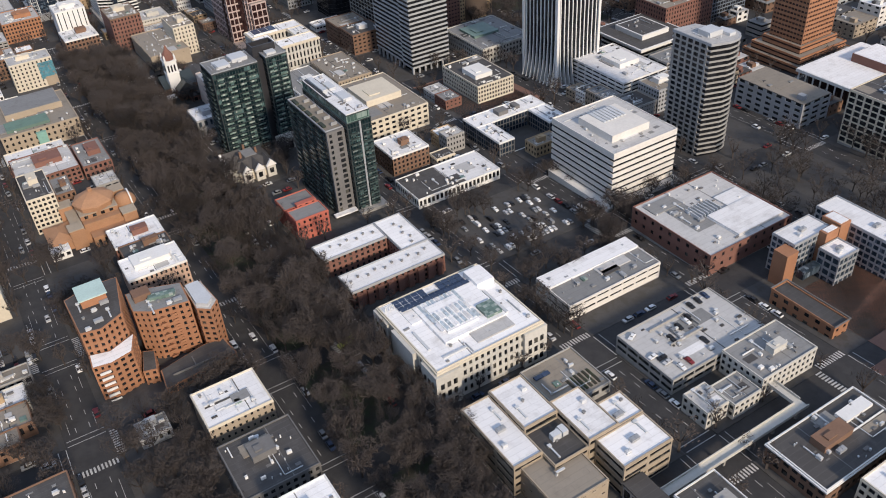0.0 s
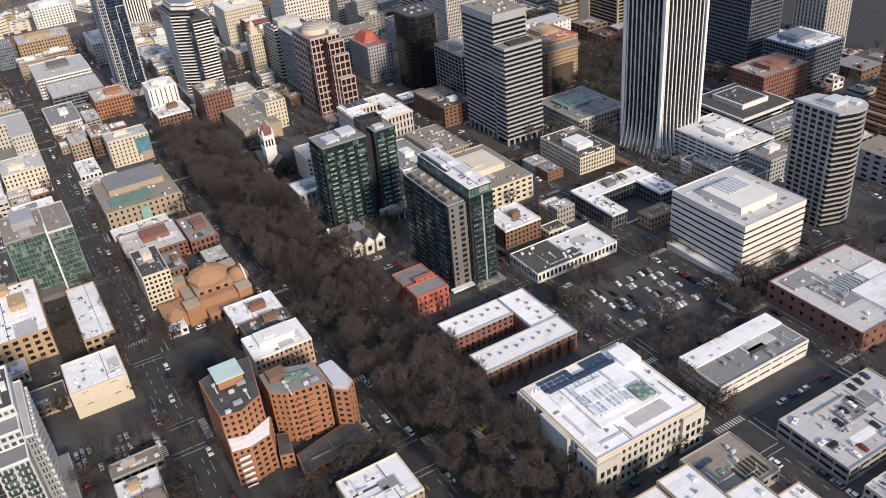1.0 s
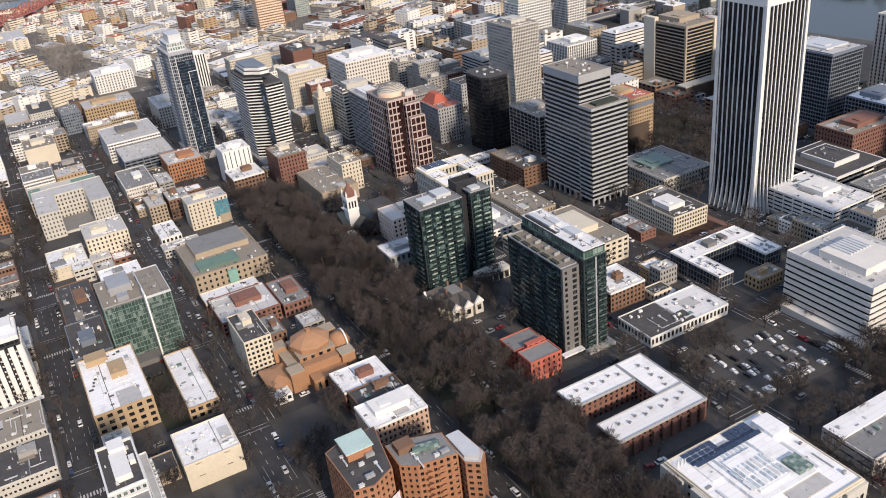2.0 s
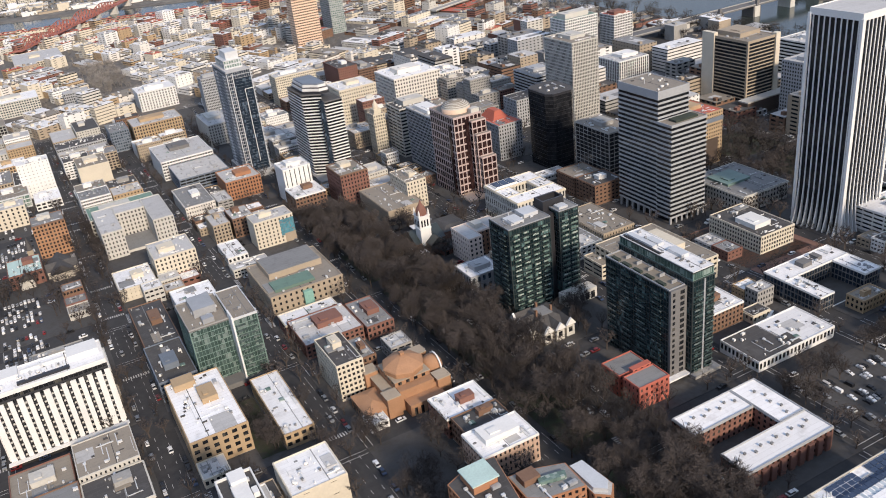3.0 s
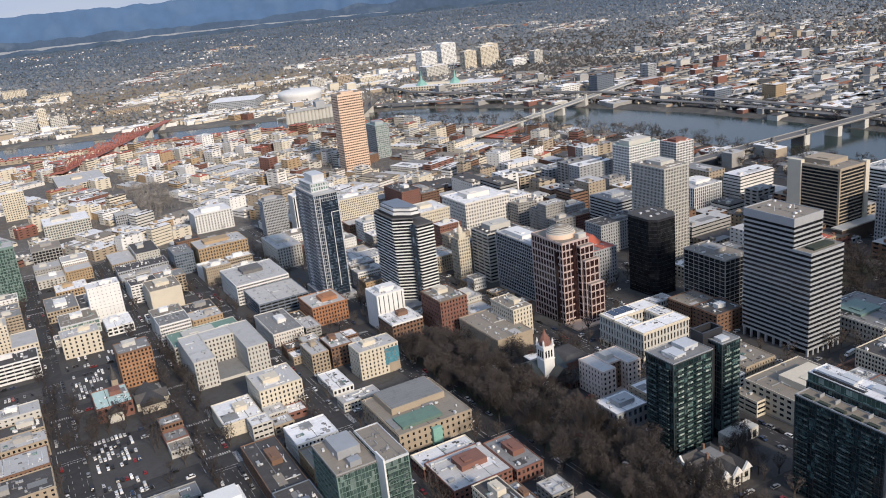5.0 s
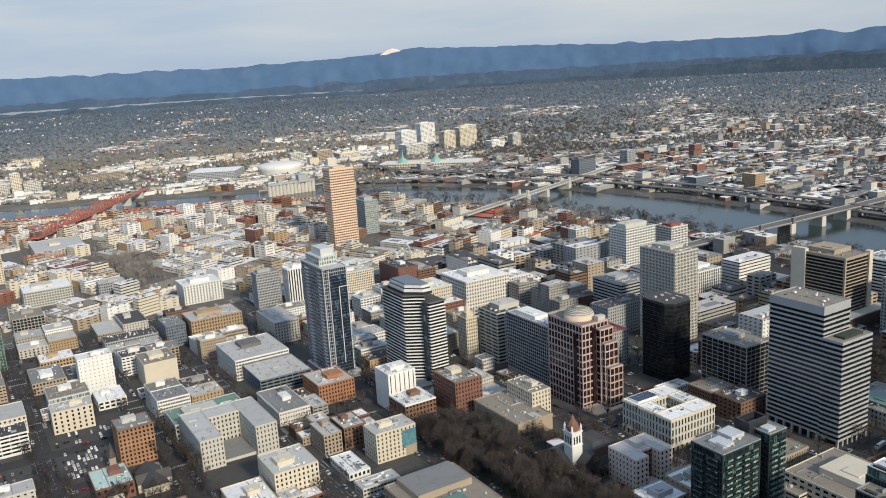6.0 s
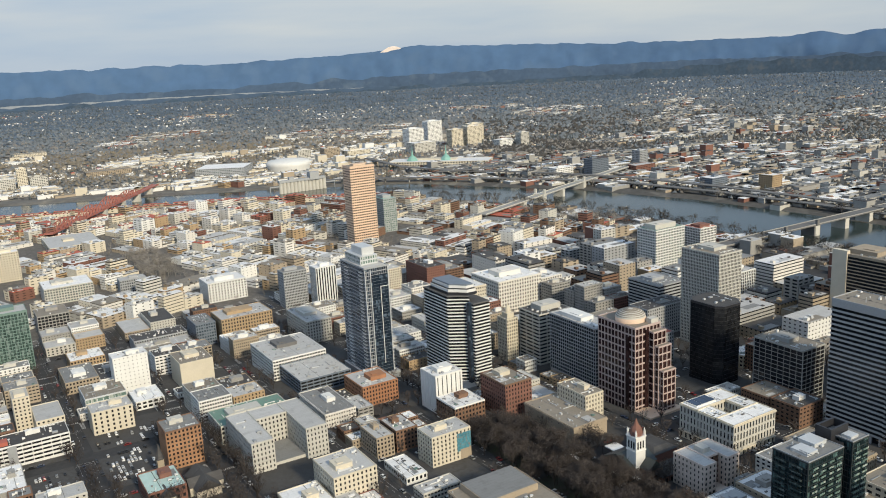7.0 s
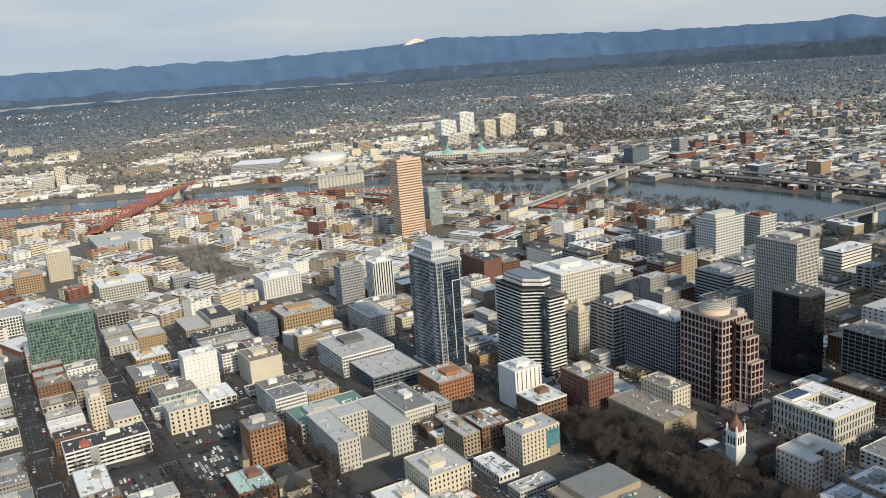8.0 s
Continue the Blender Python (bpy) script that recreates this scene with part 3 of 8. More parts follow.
# bare winter tree: trunk with limbs, and a crown of fine twigs
def tree_meshes(seed, height, spread, twigs=330, thick=1.0, sides=5):
    rng = random.Random(seed)
    v, f = [], []

    def limb(p, q, r0, r1):
        p, q = Vector(p), Vector(q)
        d = (q - p).normalized()
        a = d.orthogonal().normalized()
        b = d.cross(a)
        k = len(v)
        for c, r in ((p, r0), (q, r1)):
            for i in range(sides):
                t = 2 * math.pi * i / sides
                v.append(tuple(c + a * r * math.cos(t) + b * r * math.sin(t)))
        for i in range(sides):
            f.append((k + i, k + (i + 1) % sides, k + sides + (i + 1) % sides, k + sides + i))

    fork = height * 0.28
    limb((0, 0, -0.4), (0.1, 0.05, fork), 0.30, 0.22)
    tips = []
    for i in range(7):
        t = 2 * math.pi * (i + rng.uniform(-.3, .3)) / 7
        r = spread * rng.uniform(.35, .6)
        q = (r * math.cos(t), r * math.sin(t), height * rng.uniform(.5, .72))
        limb((0.1, 0.05, fork * rng.uniform(.8, 1)), q, 0.16, 0.07)
        tips.append(q)
        for _ in range(2):
            q2 = (q[0] * rng.uniform(1.1, 1.6) + rng.uniform(-.6, .6), q[1] * rng.uniform(1.1, 1.6) + rng.uniform(-.6, .6), q[2] + height * rng.uniform(.08, .25))
            if sides > 3:
                limb(q, q2, 0.07, 0.03)
            tips.append(q2)
    trunk = bpy.data.meshes.new("trunk")
    trunk.from_pydata(v, [], f)
    trunk.materials.append(MATS["bark"])
    v2, f2 = [], []
    for _ in range(twigs):
        base = Vector(rng.choice(tips))
        u = Vector((rng.gauss(0, 1), rng.gauss(0, 1), rng.gauss(0.25, .8))).normalized()
        out = Vector((base.x, base.y, (base.z - height * .45) * 0.8)) * 0.10
        p = base + Vector((rng.gauss(0, .18), rng.gauss(0, .18), rng.gauss(0, .12))) * spread
        # keep the crown within an uneven, lobed head
        mid = Vector((0, 0, height * .58))
        off = p - mid
        way = math.atan2(off.y, off.x)
        lobe = 1 + .22 * math.sin(3 * way + seed) + .14 * math.sin(5 * way + 2 * seed + off.z * .4)
        k = math.sqrt((off.x / (spread * .74)) ** 2 + (off.y / (spread * .74)) ** 2 + (off.z / (height * .40)) ** 2) / lobe
        if k > 1:
            p = mid + off / k * rng.uniform(.35, 1.06)
        q = p + (u * spread * rng.uniform(.10, .24)) + out * 0.5
        side = (q - p).orthogonal().normalized() * rng.uniform(.05, .12) * thick
        k = len(v2)
        v2 += [tuple(p - side), tuple(p + side), tuple(q)]
        f2.append((k, k + 1, k + 2))
    crown = bpy.data.meshes.new("crown")
    crown.from_pydata(v2, [], f2)
    crown.materials.append(MATS["twigs"])
    return trunk, crown


TREES = [tree_meshes(s, hh, sp, 2100, .85) for s, hh, sp in ((1, 15.5, 7.4), (2, 13.5, 6.6), (3, 16.5, 7.0), (4, 12.0, 6.0))]
SMALL_TREES = [tree_meshes(s, hh, sp, 170, 1.3, 3) for s, hh, sp in ((11, 7.5, 3.4), (12, 6.2, 3.0), (13, 8.6, 3.8))]


LOT_TREES = [tree_meshes(s, hh, sp, 640, 1.0, 3) for s, hh, sp in ((31, 12.0, 6.0), (32, 10.0, 5.4), (33, 13.0, 6.2))]
MID_TREES = [tree_meshes(s, hh, sp, 210, 1.7, 3) for s, hh, sp in ((21, 14.0, 6.6), (22, 12.0, 6.0), (23, 15.0, 6.4))]


def tree(x, y, kind, scale=1.0, label="bare brown broadleaf tree in a city park", group="park trees"):
    trunk, crown = kind
    ob = tagged(new("tree", trunk), label, "tree", group)
    ob.location = (x, y, ground_z(x, y) + 0.1)
    ob.rotation_euler = (0, 0, (x * 7.3 + y * 3.1) % 6.28)
    ob.scale = (scale, scale, scale)
    c = new("crown", crown)
    c.parent = ob
    return ob


# cars
def car_meshes(length, width, height, van=False):
    v, f = [], []
    prof = [(-.5, .18), (-.5, .55), (-.47, .60), (-.22, .66), (-.08, 1.0), (.30, 1.0), (.43, .66), (.5, .60), (.5, .18)]
    if van:
        prof = [(-.5, .15), (-.5, .45), (-.36, .55), (-.27, 1.0), (.47, 1.0), (.5, .6), (.5, .15)]
    n = len(prof)
    for s, k in ((-1, .5), (1, .5)):
        for x, z in prof:
            inset = 0.82 if z > .7 else 1.0
            v.append((x * length, s * k * width * inset, z * height))
    f = [tuple(range(n))[::-1], tuple(range(n, 2 * n))] + [(i, (i + 1) % n, n + (i + 1) % n, n + i) for i in range(n)]
    body = bpy.data.meshes.new("body")
    body.from_pydata(v, [], f)
    gl = []
    if van:
        gl = [(-.345 * length, -.45 * width, .60 * height, -.30 * length, .45 * width, .85 * height), (-.22 * length, -.47 * width, .6 * height, .45 * length, .47 * width, .85 * height)]
    else:
        gl = [(-.17 * length, -.40 * width, .68 * height, .40 * length, .40 * width, .92 * height), (-.06 * length, -.44 * width, .70 * height, .30 * length, .44 * width, .95 * height)]
    glass = unit_mesh("window", gl, "glass_black")
    wheel = bpy.data.meshes.new("wheel")
    r = .19 * height + .08
    rv_, rf_ = [], []
    for sx in (-.31, .31):
        for sy in (-.43, .43):
            k = len(rv_)
            rv_ += [(sx * length + r * math.cos(t * math.pi / 4), sy * width + s, r + r * math.sin(t * math.pi / 4)) for s in (-.09, .09) for t in range(8)]
            rf_ += [tuple(range(k, k + 8)), tuple(range(k + 8, k + 16))[::-1]] + [(k + i, k + 8 + i, k + 8 + (i + 1) % 8, k + (i + 1) % 8) for i in range(8)]
    wheel.from_pydata(rv_, [], rf_)
    wheel.materials.append(MATS["tyre"])
    return body, glass, wheel, length, width, r


CARS = {}
for style, dims in (("sedan", (3.5, 1.4, 1.1, False)), ("suv", (3.6, 1.45, 1.35, False)), ("van", (4.0, 1.5, 1.5, True)), ("bus", (9.0, 1.95, 2.3, True))):
    made = car_meshes(*dims)
    for paint in ("car_white", "car_black", "car_grey", "car_silver", "car_red", "car_blue") if style != "bus" else ("bus_white", "bus_green"):
        me = made[0].copy()
        me.materials.append(MATS[paint])
        CARS[style, paint] = (me, *made[1:])
PAINTS = ("car_white",) * 9 + ("car_black",) * 7 + ("car_grey",) * 6 + ("car_silver",) * 6 + ("car_red", "car_blue")


def car(x, y, heading, style="sedan", paint="car_white", z=None):
    body, glass, wheel, length, width, r = CARS[style, paint]
    words = {"car_white": "white", "car_black": "black", "car_grey": "dark grey", "car_silver": "silver", "car_red": "red", "car_blue": "dark blue", "bus_white": "white", "bus_green": "yellow-green"}[paint]
    kind = {"sedan": "saloon car", "suv": "tall family car", "van": "panel van", "bus": "city bus"}[style]
    e = tagged(new("bus" if style == "bus" else "car", body), f"{words} {kind} standing on the asphalt", "bus" if style == "bus" else "car", "cars in the streets")
    e.location = (x, y, (ground_z(x, y) + 0.02) if z is None else z)
    e.rotation_euler = (0, 0, heading)
    shared("window", glass, e)
    tagged(shared("wheels", wheel, e), kind="stuff")
    return e

# ---- the campus and the streets east of the park ----
def mini(parent, name, some, mat):
    return boxes(name, some, mat, parent) if name in ("balcony", "penthouse_unit", "raised_roof", "deck", "plant_enclosure", "roof_slab") else pieces(name, some, mat, parent)


# old hall with a white roof, cornice and rooftop solar array
e, top = building("university_hall", "old cream stone hall with white roof, skylights and solar panels", 89, 130, 163.5, 202, 15.5, "pale_stone", roof="roof_white", fl=3.4, sill=.38, bay=2.3, pier=.5, depth=.35, pent=0, units=5, cap=.9, over=.45, trim="cream")
mini(e, "corner_pavilion", [(-1.2, -1.2, -3, 8, 8, top - 1.1), (33, -1.2, -3, 42.2, 8, top - 1.1), (-1.2, 30, -3, 8, 39.6, top - 1.1)], "pale_stone")
for k, (ax, ay) in enumerate(((-1.2, -1.2), (33.0, -1.2), (-1.2, 30.2))):
    for zz in (3.2, 7.2, 11.0):
        for i in range(3):
            mini(e, "window", [(ax + 1.5 + i * 2.4, ay - .06, zz, ax + 2.9 + i * 2.4, ay + .2, zz + 2.2)], "glass_dark")
            if ax < 0:
                mini(e, "window", [(ax - .06, ay + 1.5 + i * 2.4, zz, ax + .2, ay + 2.9 + i * 2.4, zz + 2.2)], "glass_dark")
mini(e, "entrance_bay", [(-1.8, 12, -3, 0.2, 26, top - .2)], "pale_stone")
mini(e, "raised_roof", [(9, 9, top + .05, 33, 31, top + 1.3), (12, 12, top + 1.3, 24, 27, top + 2.0)], "roof_white")
for j, (ya, yb) in enumerate(((13.0, 17.6), (18.4, 22.6), (23.4, 29.8))):
    for i in range(9):
        xa = 10.5 + i * 1.75
        gable("skylight", xa, ya, xa + 1.3, yb, top + (2.0 if ya < 25 and xa < 23 and j < 3 and yb < 27 else 1.3), .55, "skylight_glass" if (i + j) % 3 else "roof_white", e, "y", 0)
mini(e, "skylight", [(26.5, 10.5, top + 1.3, 32.5, 17.5, top + 2.3)], "glass_teal_pale")
mini(e, "roof_duct", [(33.6, 10, top + .06, 34.6, 24, top + .9), (3, 10, top + .06, 3.8, 20, top + .7), (5, 4, top + .06, 14, 4.8, top + .6)], "pale_metal")
mini(e, "roof_house", [(33, 26, top, 40, 35, top + 2.6)], "roof_white")
for i in range(11):
    for j in range(4):
        if not (i in (5, 6) and j > 1):
            mini(e, "solar_panel", [(5.0 + i * 2.5, 29.9 + j * 1.95, top + (1.5 if j == 0 else .5), 7.35 + i * 2.5, 31.7 + j * 1.95, top + (1.62 if j == 0 else .62))], "solar")
for i in range(5):
    mini(e, "vent_pipe", [(1.0 + i * .8, 34.5 + (i % 2) * .6, top, 1.35 + i * .8, 34.85 + (i % 2) * .6, top + 2.0)], "pale_metal")

# lecture building with stepped white roofs
x0, x1, y0, y1 = 87.5, 130, 104, 148
e, zb = start_thing("university_building", "tan lecture building with stepped white and brown roofs", "building", x0, y0, x1, y1)
mini(e, "foundation", [(.1, 17, -3, 42.4, 43.9, .05), (22, .1, -3, 42.4, 17, .05)], "tan")
for bx, by, bw, bd, hh, rf in ((0, 17.5, 10, 26.5, 13.0, "roof_white"), (10.1, 26, 12, 18, 14.6, "roof_white"), (22.2, 12, 11, 18, 14.6, "roof_white"), (24.5, 0, 18, 11.9, 13.4, "roof_white"), (33.3, 12, 9.2, 10, 13.8, "roof_white"), (10.1, 12, 12, 13.9, 12.2, "roof_dark")):
    t_ = block(e, bx, by, 0, bw, bd, hh, "tan", "glass_dark", 3.3, .55, 10, .1, .3, joined=True)
    mini(e, "roof", [(bx + .36, by + .36, t_, bx + bw - .36, by + bd - .36, t_ + .06)], rf)

    for k in range(3):
        shared("rooftop_unit", AC[(k + int(bx)) % 4], e, bx + bw * (.25 + .25 * k), by + bd * (.3 + .2 * k), t_ + .06)
t_ = block(e, 2.5, 1, 0, 17.5, 17, 10.8, "tan", "glass_dark", 3.6, .8, 3.4, .7, .3, joined=True)
mini(e, "roof", [(2.9, 1.4, t_, 19.6, 17.6, t_ + .06)], "roof_tan")
mini(e, "duct", [(9, 10, t_, 9.6, 10.6, t_ + 1.4), (9, 10, t_ + 1.2, 12, 10.6, t_ + 1.7), (15, 19, 12.8, 18, 21, 15), (18.5, 19, 12.8, 20.5, 22, 14.6)], "pale_metal")
e, zb = start_thing("covered_walk", "dark-roofed covered walk beside the lecture building", "walkway", 111.5, 84, 118, 103.4)
mini(e, "wall", [(0, 0, -2, 6.5, 19.3, 6.5)], "concrete")
mini(e, "roof", [(-.4, -.4, 6.5, 6.9, 19.4, 7.0)], "roof_dark")
for i in range(6):
    mini(e, "window", [(6.4, 1 + i * 3.1, 1.5, 6.6, 3.2 + i * 3.1, 5)], "glass_dark")
    mini(e, "window", [(-.1, 1 + i * 3.1, 1.5, .1, 3.2 + i * 3.1, 5)], "glass_dark")
e, top = building("low_annex", "low annex with roof planters and blue panels", 116, 137, 137, 157, 4.2, "concrete", roof="roof_tan", fl=3.4, sill=.5, bay=4, pier=.3, pent=0, units=2)
for i in range(6):
    mini(e, "roof_planter", [(9.5 + i * 1.7, 2, top + .06, 10.4 + i * 1.7, 9, top + .35)], "park_soil")
mini(e, "solar_panel", [(2, 14, top + .1, 4.8, 15.6, top + .6), (5, 14, top + .1, 7.8, 15.6, top + .6)], "solar")

# parking deck with cars on its roof
x0, x1, y0, y1 = 151.5, 195, 124.5, 151
e, top = building("parking_deck", "pale concrete parking deck with cars on its roof", x0, 194.5, y0, 150.5, 6.0, "concrete", roof="roof_pale", fl=2.6, sill=.45, bay=5, pier=.12, pent=0, units=0, over=.0)
zz = ground_z(x0, y0) + 6.1 + .1
for cx, cy, hd, pt in ((155, 147, .4, "car_white"), (154, 136, 0, "car_white"), (156, 134, 0, "car_black"), (156, 131.5, 0, "car_silver"), (165, 139, 1.57, "car_black"), (168, 138, 1.57, "car_silver"), (168, 141, 1.57, "car_grey"), (171, 141.5, 1.57, "car_black"), (175, 142, 1.57, "car_white"), (158, 127.5, 1.57, "car_white"), (162, 128, 1.57, "car_red"), (173, 132, 1.57, "car_black"), (177, 143, 1.57, "car_black"), (182, 147, 1.57, "car_black"), (186, 147.5, 1.57, "car_black"), (190, 148, 1.57, "car_blue")):
    car(cx, cy, hd, "sedan", pt, z=zz)
mini(e, "ramp_wall", [(10, 21, top, 26, 21.3, top + 1), (25.7, 14, top, 26, 21, top + 1), (11, 12, top, 25.6, 12.3, top + 1)], "concrete")
building("campus_wing", "pale campus wing with flat grey roof", 171.5, 196.5, 107, 123.5, 8.5, "pale_stone", roof="roof_grey", fl=3.0, bay=2.2, pier=.5, pent=.06, units=6)
building("campus_house", "small pale concrete block with flat grey roof", 149, 158, 108, 118, 6.5, "pale_stone", roof="roof_pale", pent=0, units=2)
building("campus_house", "small pale concrete block with flat grey roof", 158.5, 170, 106, 116, 6, "pale_stone", roof="roof_grey", pent=0, units=2)
# footbridge along the street, turning towards the parking deck
e, zb = start_thing("footbridge", "long pale concrete footbridge above a street", "bridge", 119, 94, 178, 106, claim=False)
mini(e, "deck", [(0, 0, 5.0, 58, 3.2, 5.4), (0, 0, 5.4, 58, .25, 6.3), (0, 2.95, 5.4, 55, 3.2, 6.3), (55, 3.2, 5.0, 58, 13, 5.4), (57.75, 3.2, 5.4, 58, 13, 6.3), (55, 3.2, 5.4, 55.25, 13, 6.3)], "pale_stone")
for i in range(6):
    mini(e, "column", [(3 + i * 10.4, 1.2, -2, 3.8 + i * 10.4, 2.0, 5.0)], "concrete")
e, top = building("campus_centre", "dark-roofed campus centre with white roof edges", 153, 191, 70, 90, 7.5, "brown_brick", roof="roof_dark", trim="white_paint", fl=3, bay=3, pier=.3, pent=.1, units=6, over=.4)
mini(e, "roof_lip", [(20, 9, top + .06, 37, 9.4, top + .5), (20, 9, top + .06, 20.4, 19.5, top + .5), (24, 12, top + .06, 36, 16, top + 1.2)], "white_paint")
building("campus_block", "dark-roofed campus block with pale roof edge", 119, 134, 74, 92, 8, "concrete", roof="roof_dark", trim="white_paint", fl=3, bay=3, pier=.3, pent=.1, units=4)
building("campus_block", "cream campus hall with white roof and steel plant", 160, 196, 42, 66, 12, "cream", roof="roof_white", fl=3, bay=2.4, pier=.3, pent=.3, pent_wall="steel_grey", units=8)

# long low white building over parked cars
e, top = building("office_building", "long low white office with a two-level pale roof", 149.5, 193, 172.5, 192, 6.5, "warm_white", roof="roof_grey", fl=3.0, sill=.7, bay=6, pier=.15, pent=0, units=5)
mini(e, "raised_roof", [(0, 12, top + .1, 43.5, 19.5, top + 1.0)], "roof_white")

# brick apartment block round a court
x0, x1, y0, y1 = 90.5, 131, 226, 261.5
e, zb = start_thing("apartment_building", "red brick apartment block round a court, white roof", "building", x0, y0, x1, y1)
for bx, by, bw, bd in ((0, 0, 40.5, 12), (0, 24, 28, 11.5), (28.2, 12.2, 12.3, 23.3)):
    t_ = block(e, bx, by, 0, bw, bd, 9.5, "red_brick", "glass_dark", 2.6, .4, 2.6, .55, first="grey_stone")
    roof_deck(e, bx, by, t_, bw, bd, "roof_white", "grey_stone")
    for i in range(int(max(bw, bd) / 4)):
        if bw > bd:
            shared("rooftop_unit", AC[3], e, bx + 2.5 + i * 3.7, by + bd / 2 + (i % 2) * 1.5, t_)
        else:
            shared("rooftop_unit", AC[3], e, bx + bw / 2 + (i % 2) * 1.5, by + 2.5 + i * 3.7, t_)
for i in range(9):
    mini(e, "bay_window", [(1.5 + i * 4.4, -.9, 0, 3.9 + i * 4.4, 0.1, 8.6)], "red_brick")
mini(e, "foundation", [(0, 0, -3, 40, 12, 0), (0, 24, -3, 40, 35, 0)], "concrete")

# twin dark glass apartment towers by the park
x0, x1, y0, y1 = 116, 136, 287.5, 332
e, zb = start_thing("apartment_tower", "tall dark green glass apartment tower with a white roof", "tower", x0, y0, x1, y1)
t_ = block(e, 0, 4, 0, 8.2, 38.5, 43, "green_black", "glass_green", 2.6, .16, 1.6, .10, .18, first="green_black", cap=.5)
roof_deck(e, 0, 4, t_, 8.2, 38.5, "roof_tan", "steel_grey")
for i in range(5):
    mini(e, "roof_planter", [(.9, 8 + i * 6.8, t_ + .06, 2.4, 12.6 + i * 6.8, t_ + .9)], "conifer")
    mini(e, "terrace_screen", [(4.6, 7.6 + i * 6.8, t_ + .06, 7.4, 7.9 + i * 6.8, t_ + 1.5)], "steel_grey")
for i in range(16):
    z_ = 1.2 + i * 2.6
    tagged(mini(e, "balcony", [(-.75, 8 + k * 9.2, z_, .02, 13.5 + k * 9.2, z_ + .12) for k in range(4)] + [(-.75, 8 + k * 9.2, z_ + .12, -.68, 13.5 + k * 9.2, z_ + .75) for k in range(4)], "glass_sage"), kind="stuff")
t2 = block(e, 8.35, 0, 0, 11.4, 44, 46, "green_black", "glass_green", 2.6, .14, 1.5, .10, .18, first="green_black", cap=.3)
t3 = block(e, 8.7, .35, t2, 10.7, 43.3, 3.2, "green_metal", "glass_jade", 3.2, .08, 1.8, .08, .15, first="green_black", cap=.5)
roof_deck(e, 8.7, .35, t3, 10.7, 43.3, "roof_white", "white_paint", .3, .35)
mini(e, "penthouse_unit", [(10.2, 25, t3, 12.6, 41, t3 + 1.6), (13.6, 12, t3, 17.6, 20, t3 + 1.5), (14, 26, t3, 17, 33, t3 + 1.1)], "pale_metal")
mini(e, "plant_enclosure", [(9.3, 20, t3, 10.1, 42, t3 + .9)], "black_metal")
roof_kit(e, 9, 1, 10, 42, t3 + .06, random.Random(5), 24)
mini(e, "spine_wall", [(0, 2.9, -2, 8.2, 3.95, 43.6)], "bridge_concrete")
for i in range(16):
    mini(e, "window", [(1.0, 2.82, 2 + i * 2.6, 2.2, 3.1, 3.4 + i * 2.6), (4.8, 2.82, 2 + i * 2.6, 6.9, 3.1, 3.6 + i * 2.6)], "glass_dark")
    tagged(mini(e, "balcony", [(9.2, -.8, 1.6 + i * 2.6, 13.4, 0.02, 1.72 + i * 2.6), (9.2, -.82, 1.72 + i * 2.6, 13.4, -.75, 2.4 + i * 2.6), (15.2, -.8, 1.6 + i * 2.6, 19.4, 0.02, 1.72 + i * 2.6), (15.2, -.82, 1.72 + i * 2.6, 19.4, -.75, 2.4 + i * 2.6)], "glass_sage"), kind="stuff")
mini(e, "corner_mullion", [(13.9, -.35, 0, 14.7, .05, 46)], "steel_grey")
mini(e, "canopy", [(-2.6, .2, 3.4, 8.2, 2.85, 4.2)], "roof_white")
mini(e, "podium", [(-1.2, 3.0, -2, 8.1, 4.0, 3.3), (8.2, -3, -2, 22, 46, 3.6)], "concrete")

x0, x1, y0, y1 = 97.3, 136, 375, 394
e, zb = start_thing("apartment_tower", "dark blue-green glass apartment tower beside the park", "tower", x0, y0, x1, y1)
ta = block(e, 0, 1.5, 0, 23.5, 17, 46.5, "green_black", "glass_green", 2.6, .14, 1.5, .10, .2, first="green_black", cap=.6)
roof_deck(e, 0, 1.5, ta, 23.5, 17, "roof_grey", "steel_grey", .3, .5)
tb = block(e, 27.2, 0, 0, 11.3, 17, 48, "green_black", "glass_green", 2.6, .14, 1.5, .10, .2, first="green_black", cap=.6)
roof_deck(e, 27.2, 0, tb, 11.3, 17, "roof_grey", "steel_grey", .3, .5)
mini(e, "recess", [(23.6, 4, -1, 27.1, 18, 47)], "black_metal")
mini(e, "plant_screen", [(24, 8, 47, 36, 9, tb + 3.6), (24, 14.5, 47, 36, 15.5, tb + 3.6), (24, 9, 47, 24.6, 14.5, tb + 3.6), (35.4, 9, tb, 36, 14.5, tb + 3.6)], "black_metal")
mini(e, "roof_house", [(4, 5, ta, 11, 13, ta + 1.4), (13, 8, ta, 21, 16, ta + 1.9), (29, 2, tb, 34, 6.5, tb + 1.2)], "pale_metal")
mini(e, "pergola", [(1 + k * 1.6, 3, ta + 1.7, 1.25 + k * 1.6, 9, ta + 1.9) for k in range(3)], "steel_grey")
roof_kit(e, .5, 2, 22, 16, ta + .06, random.Random(6), 18)
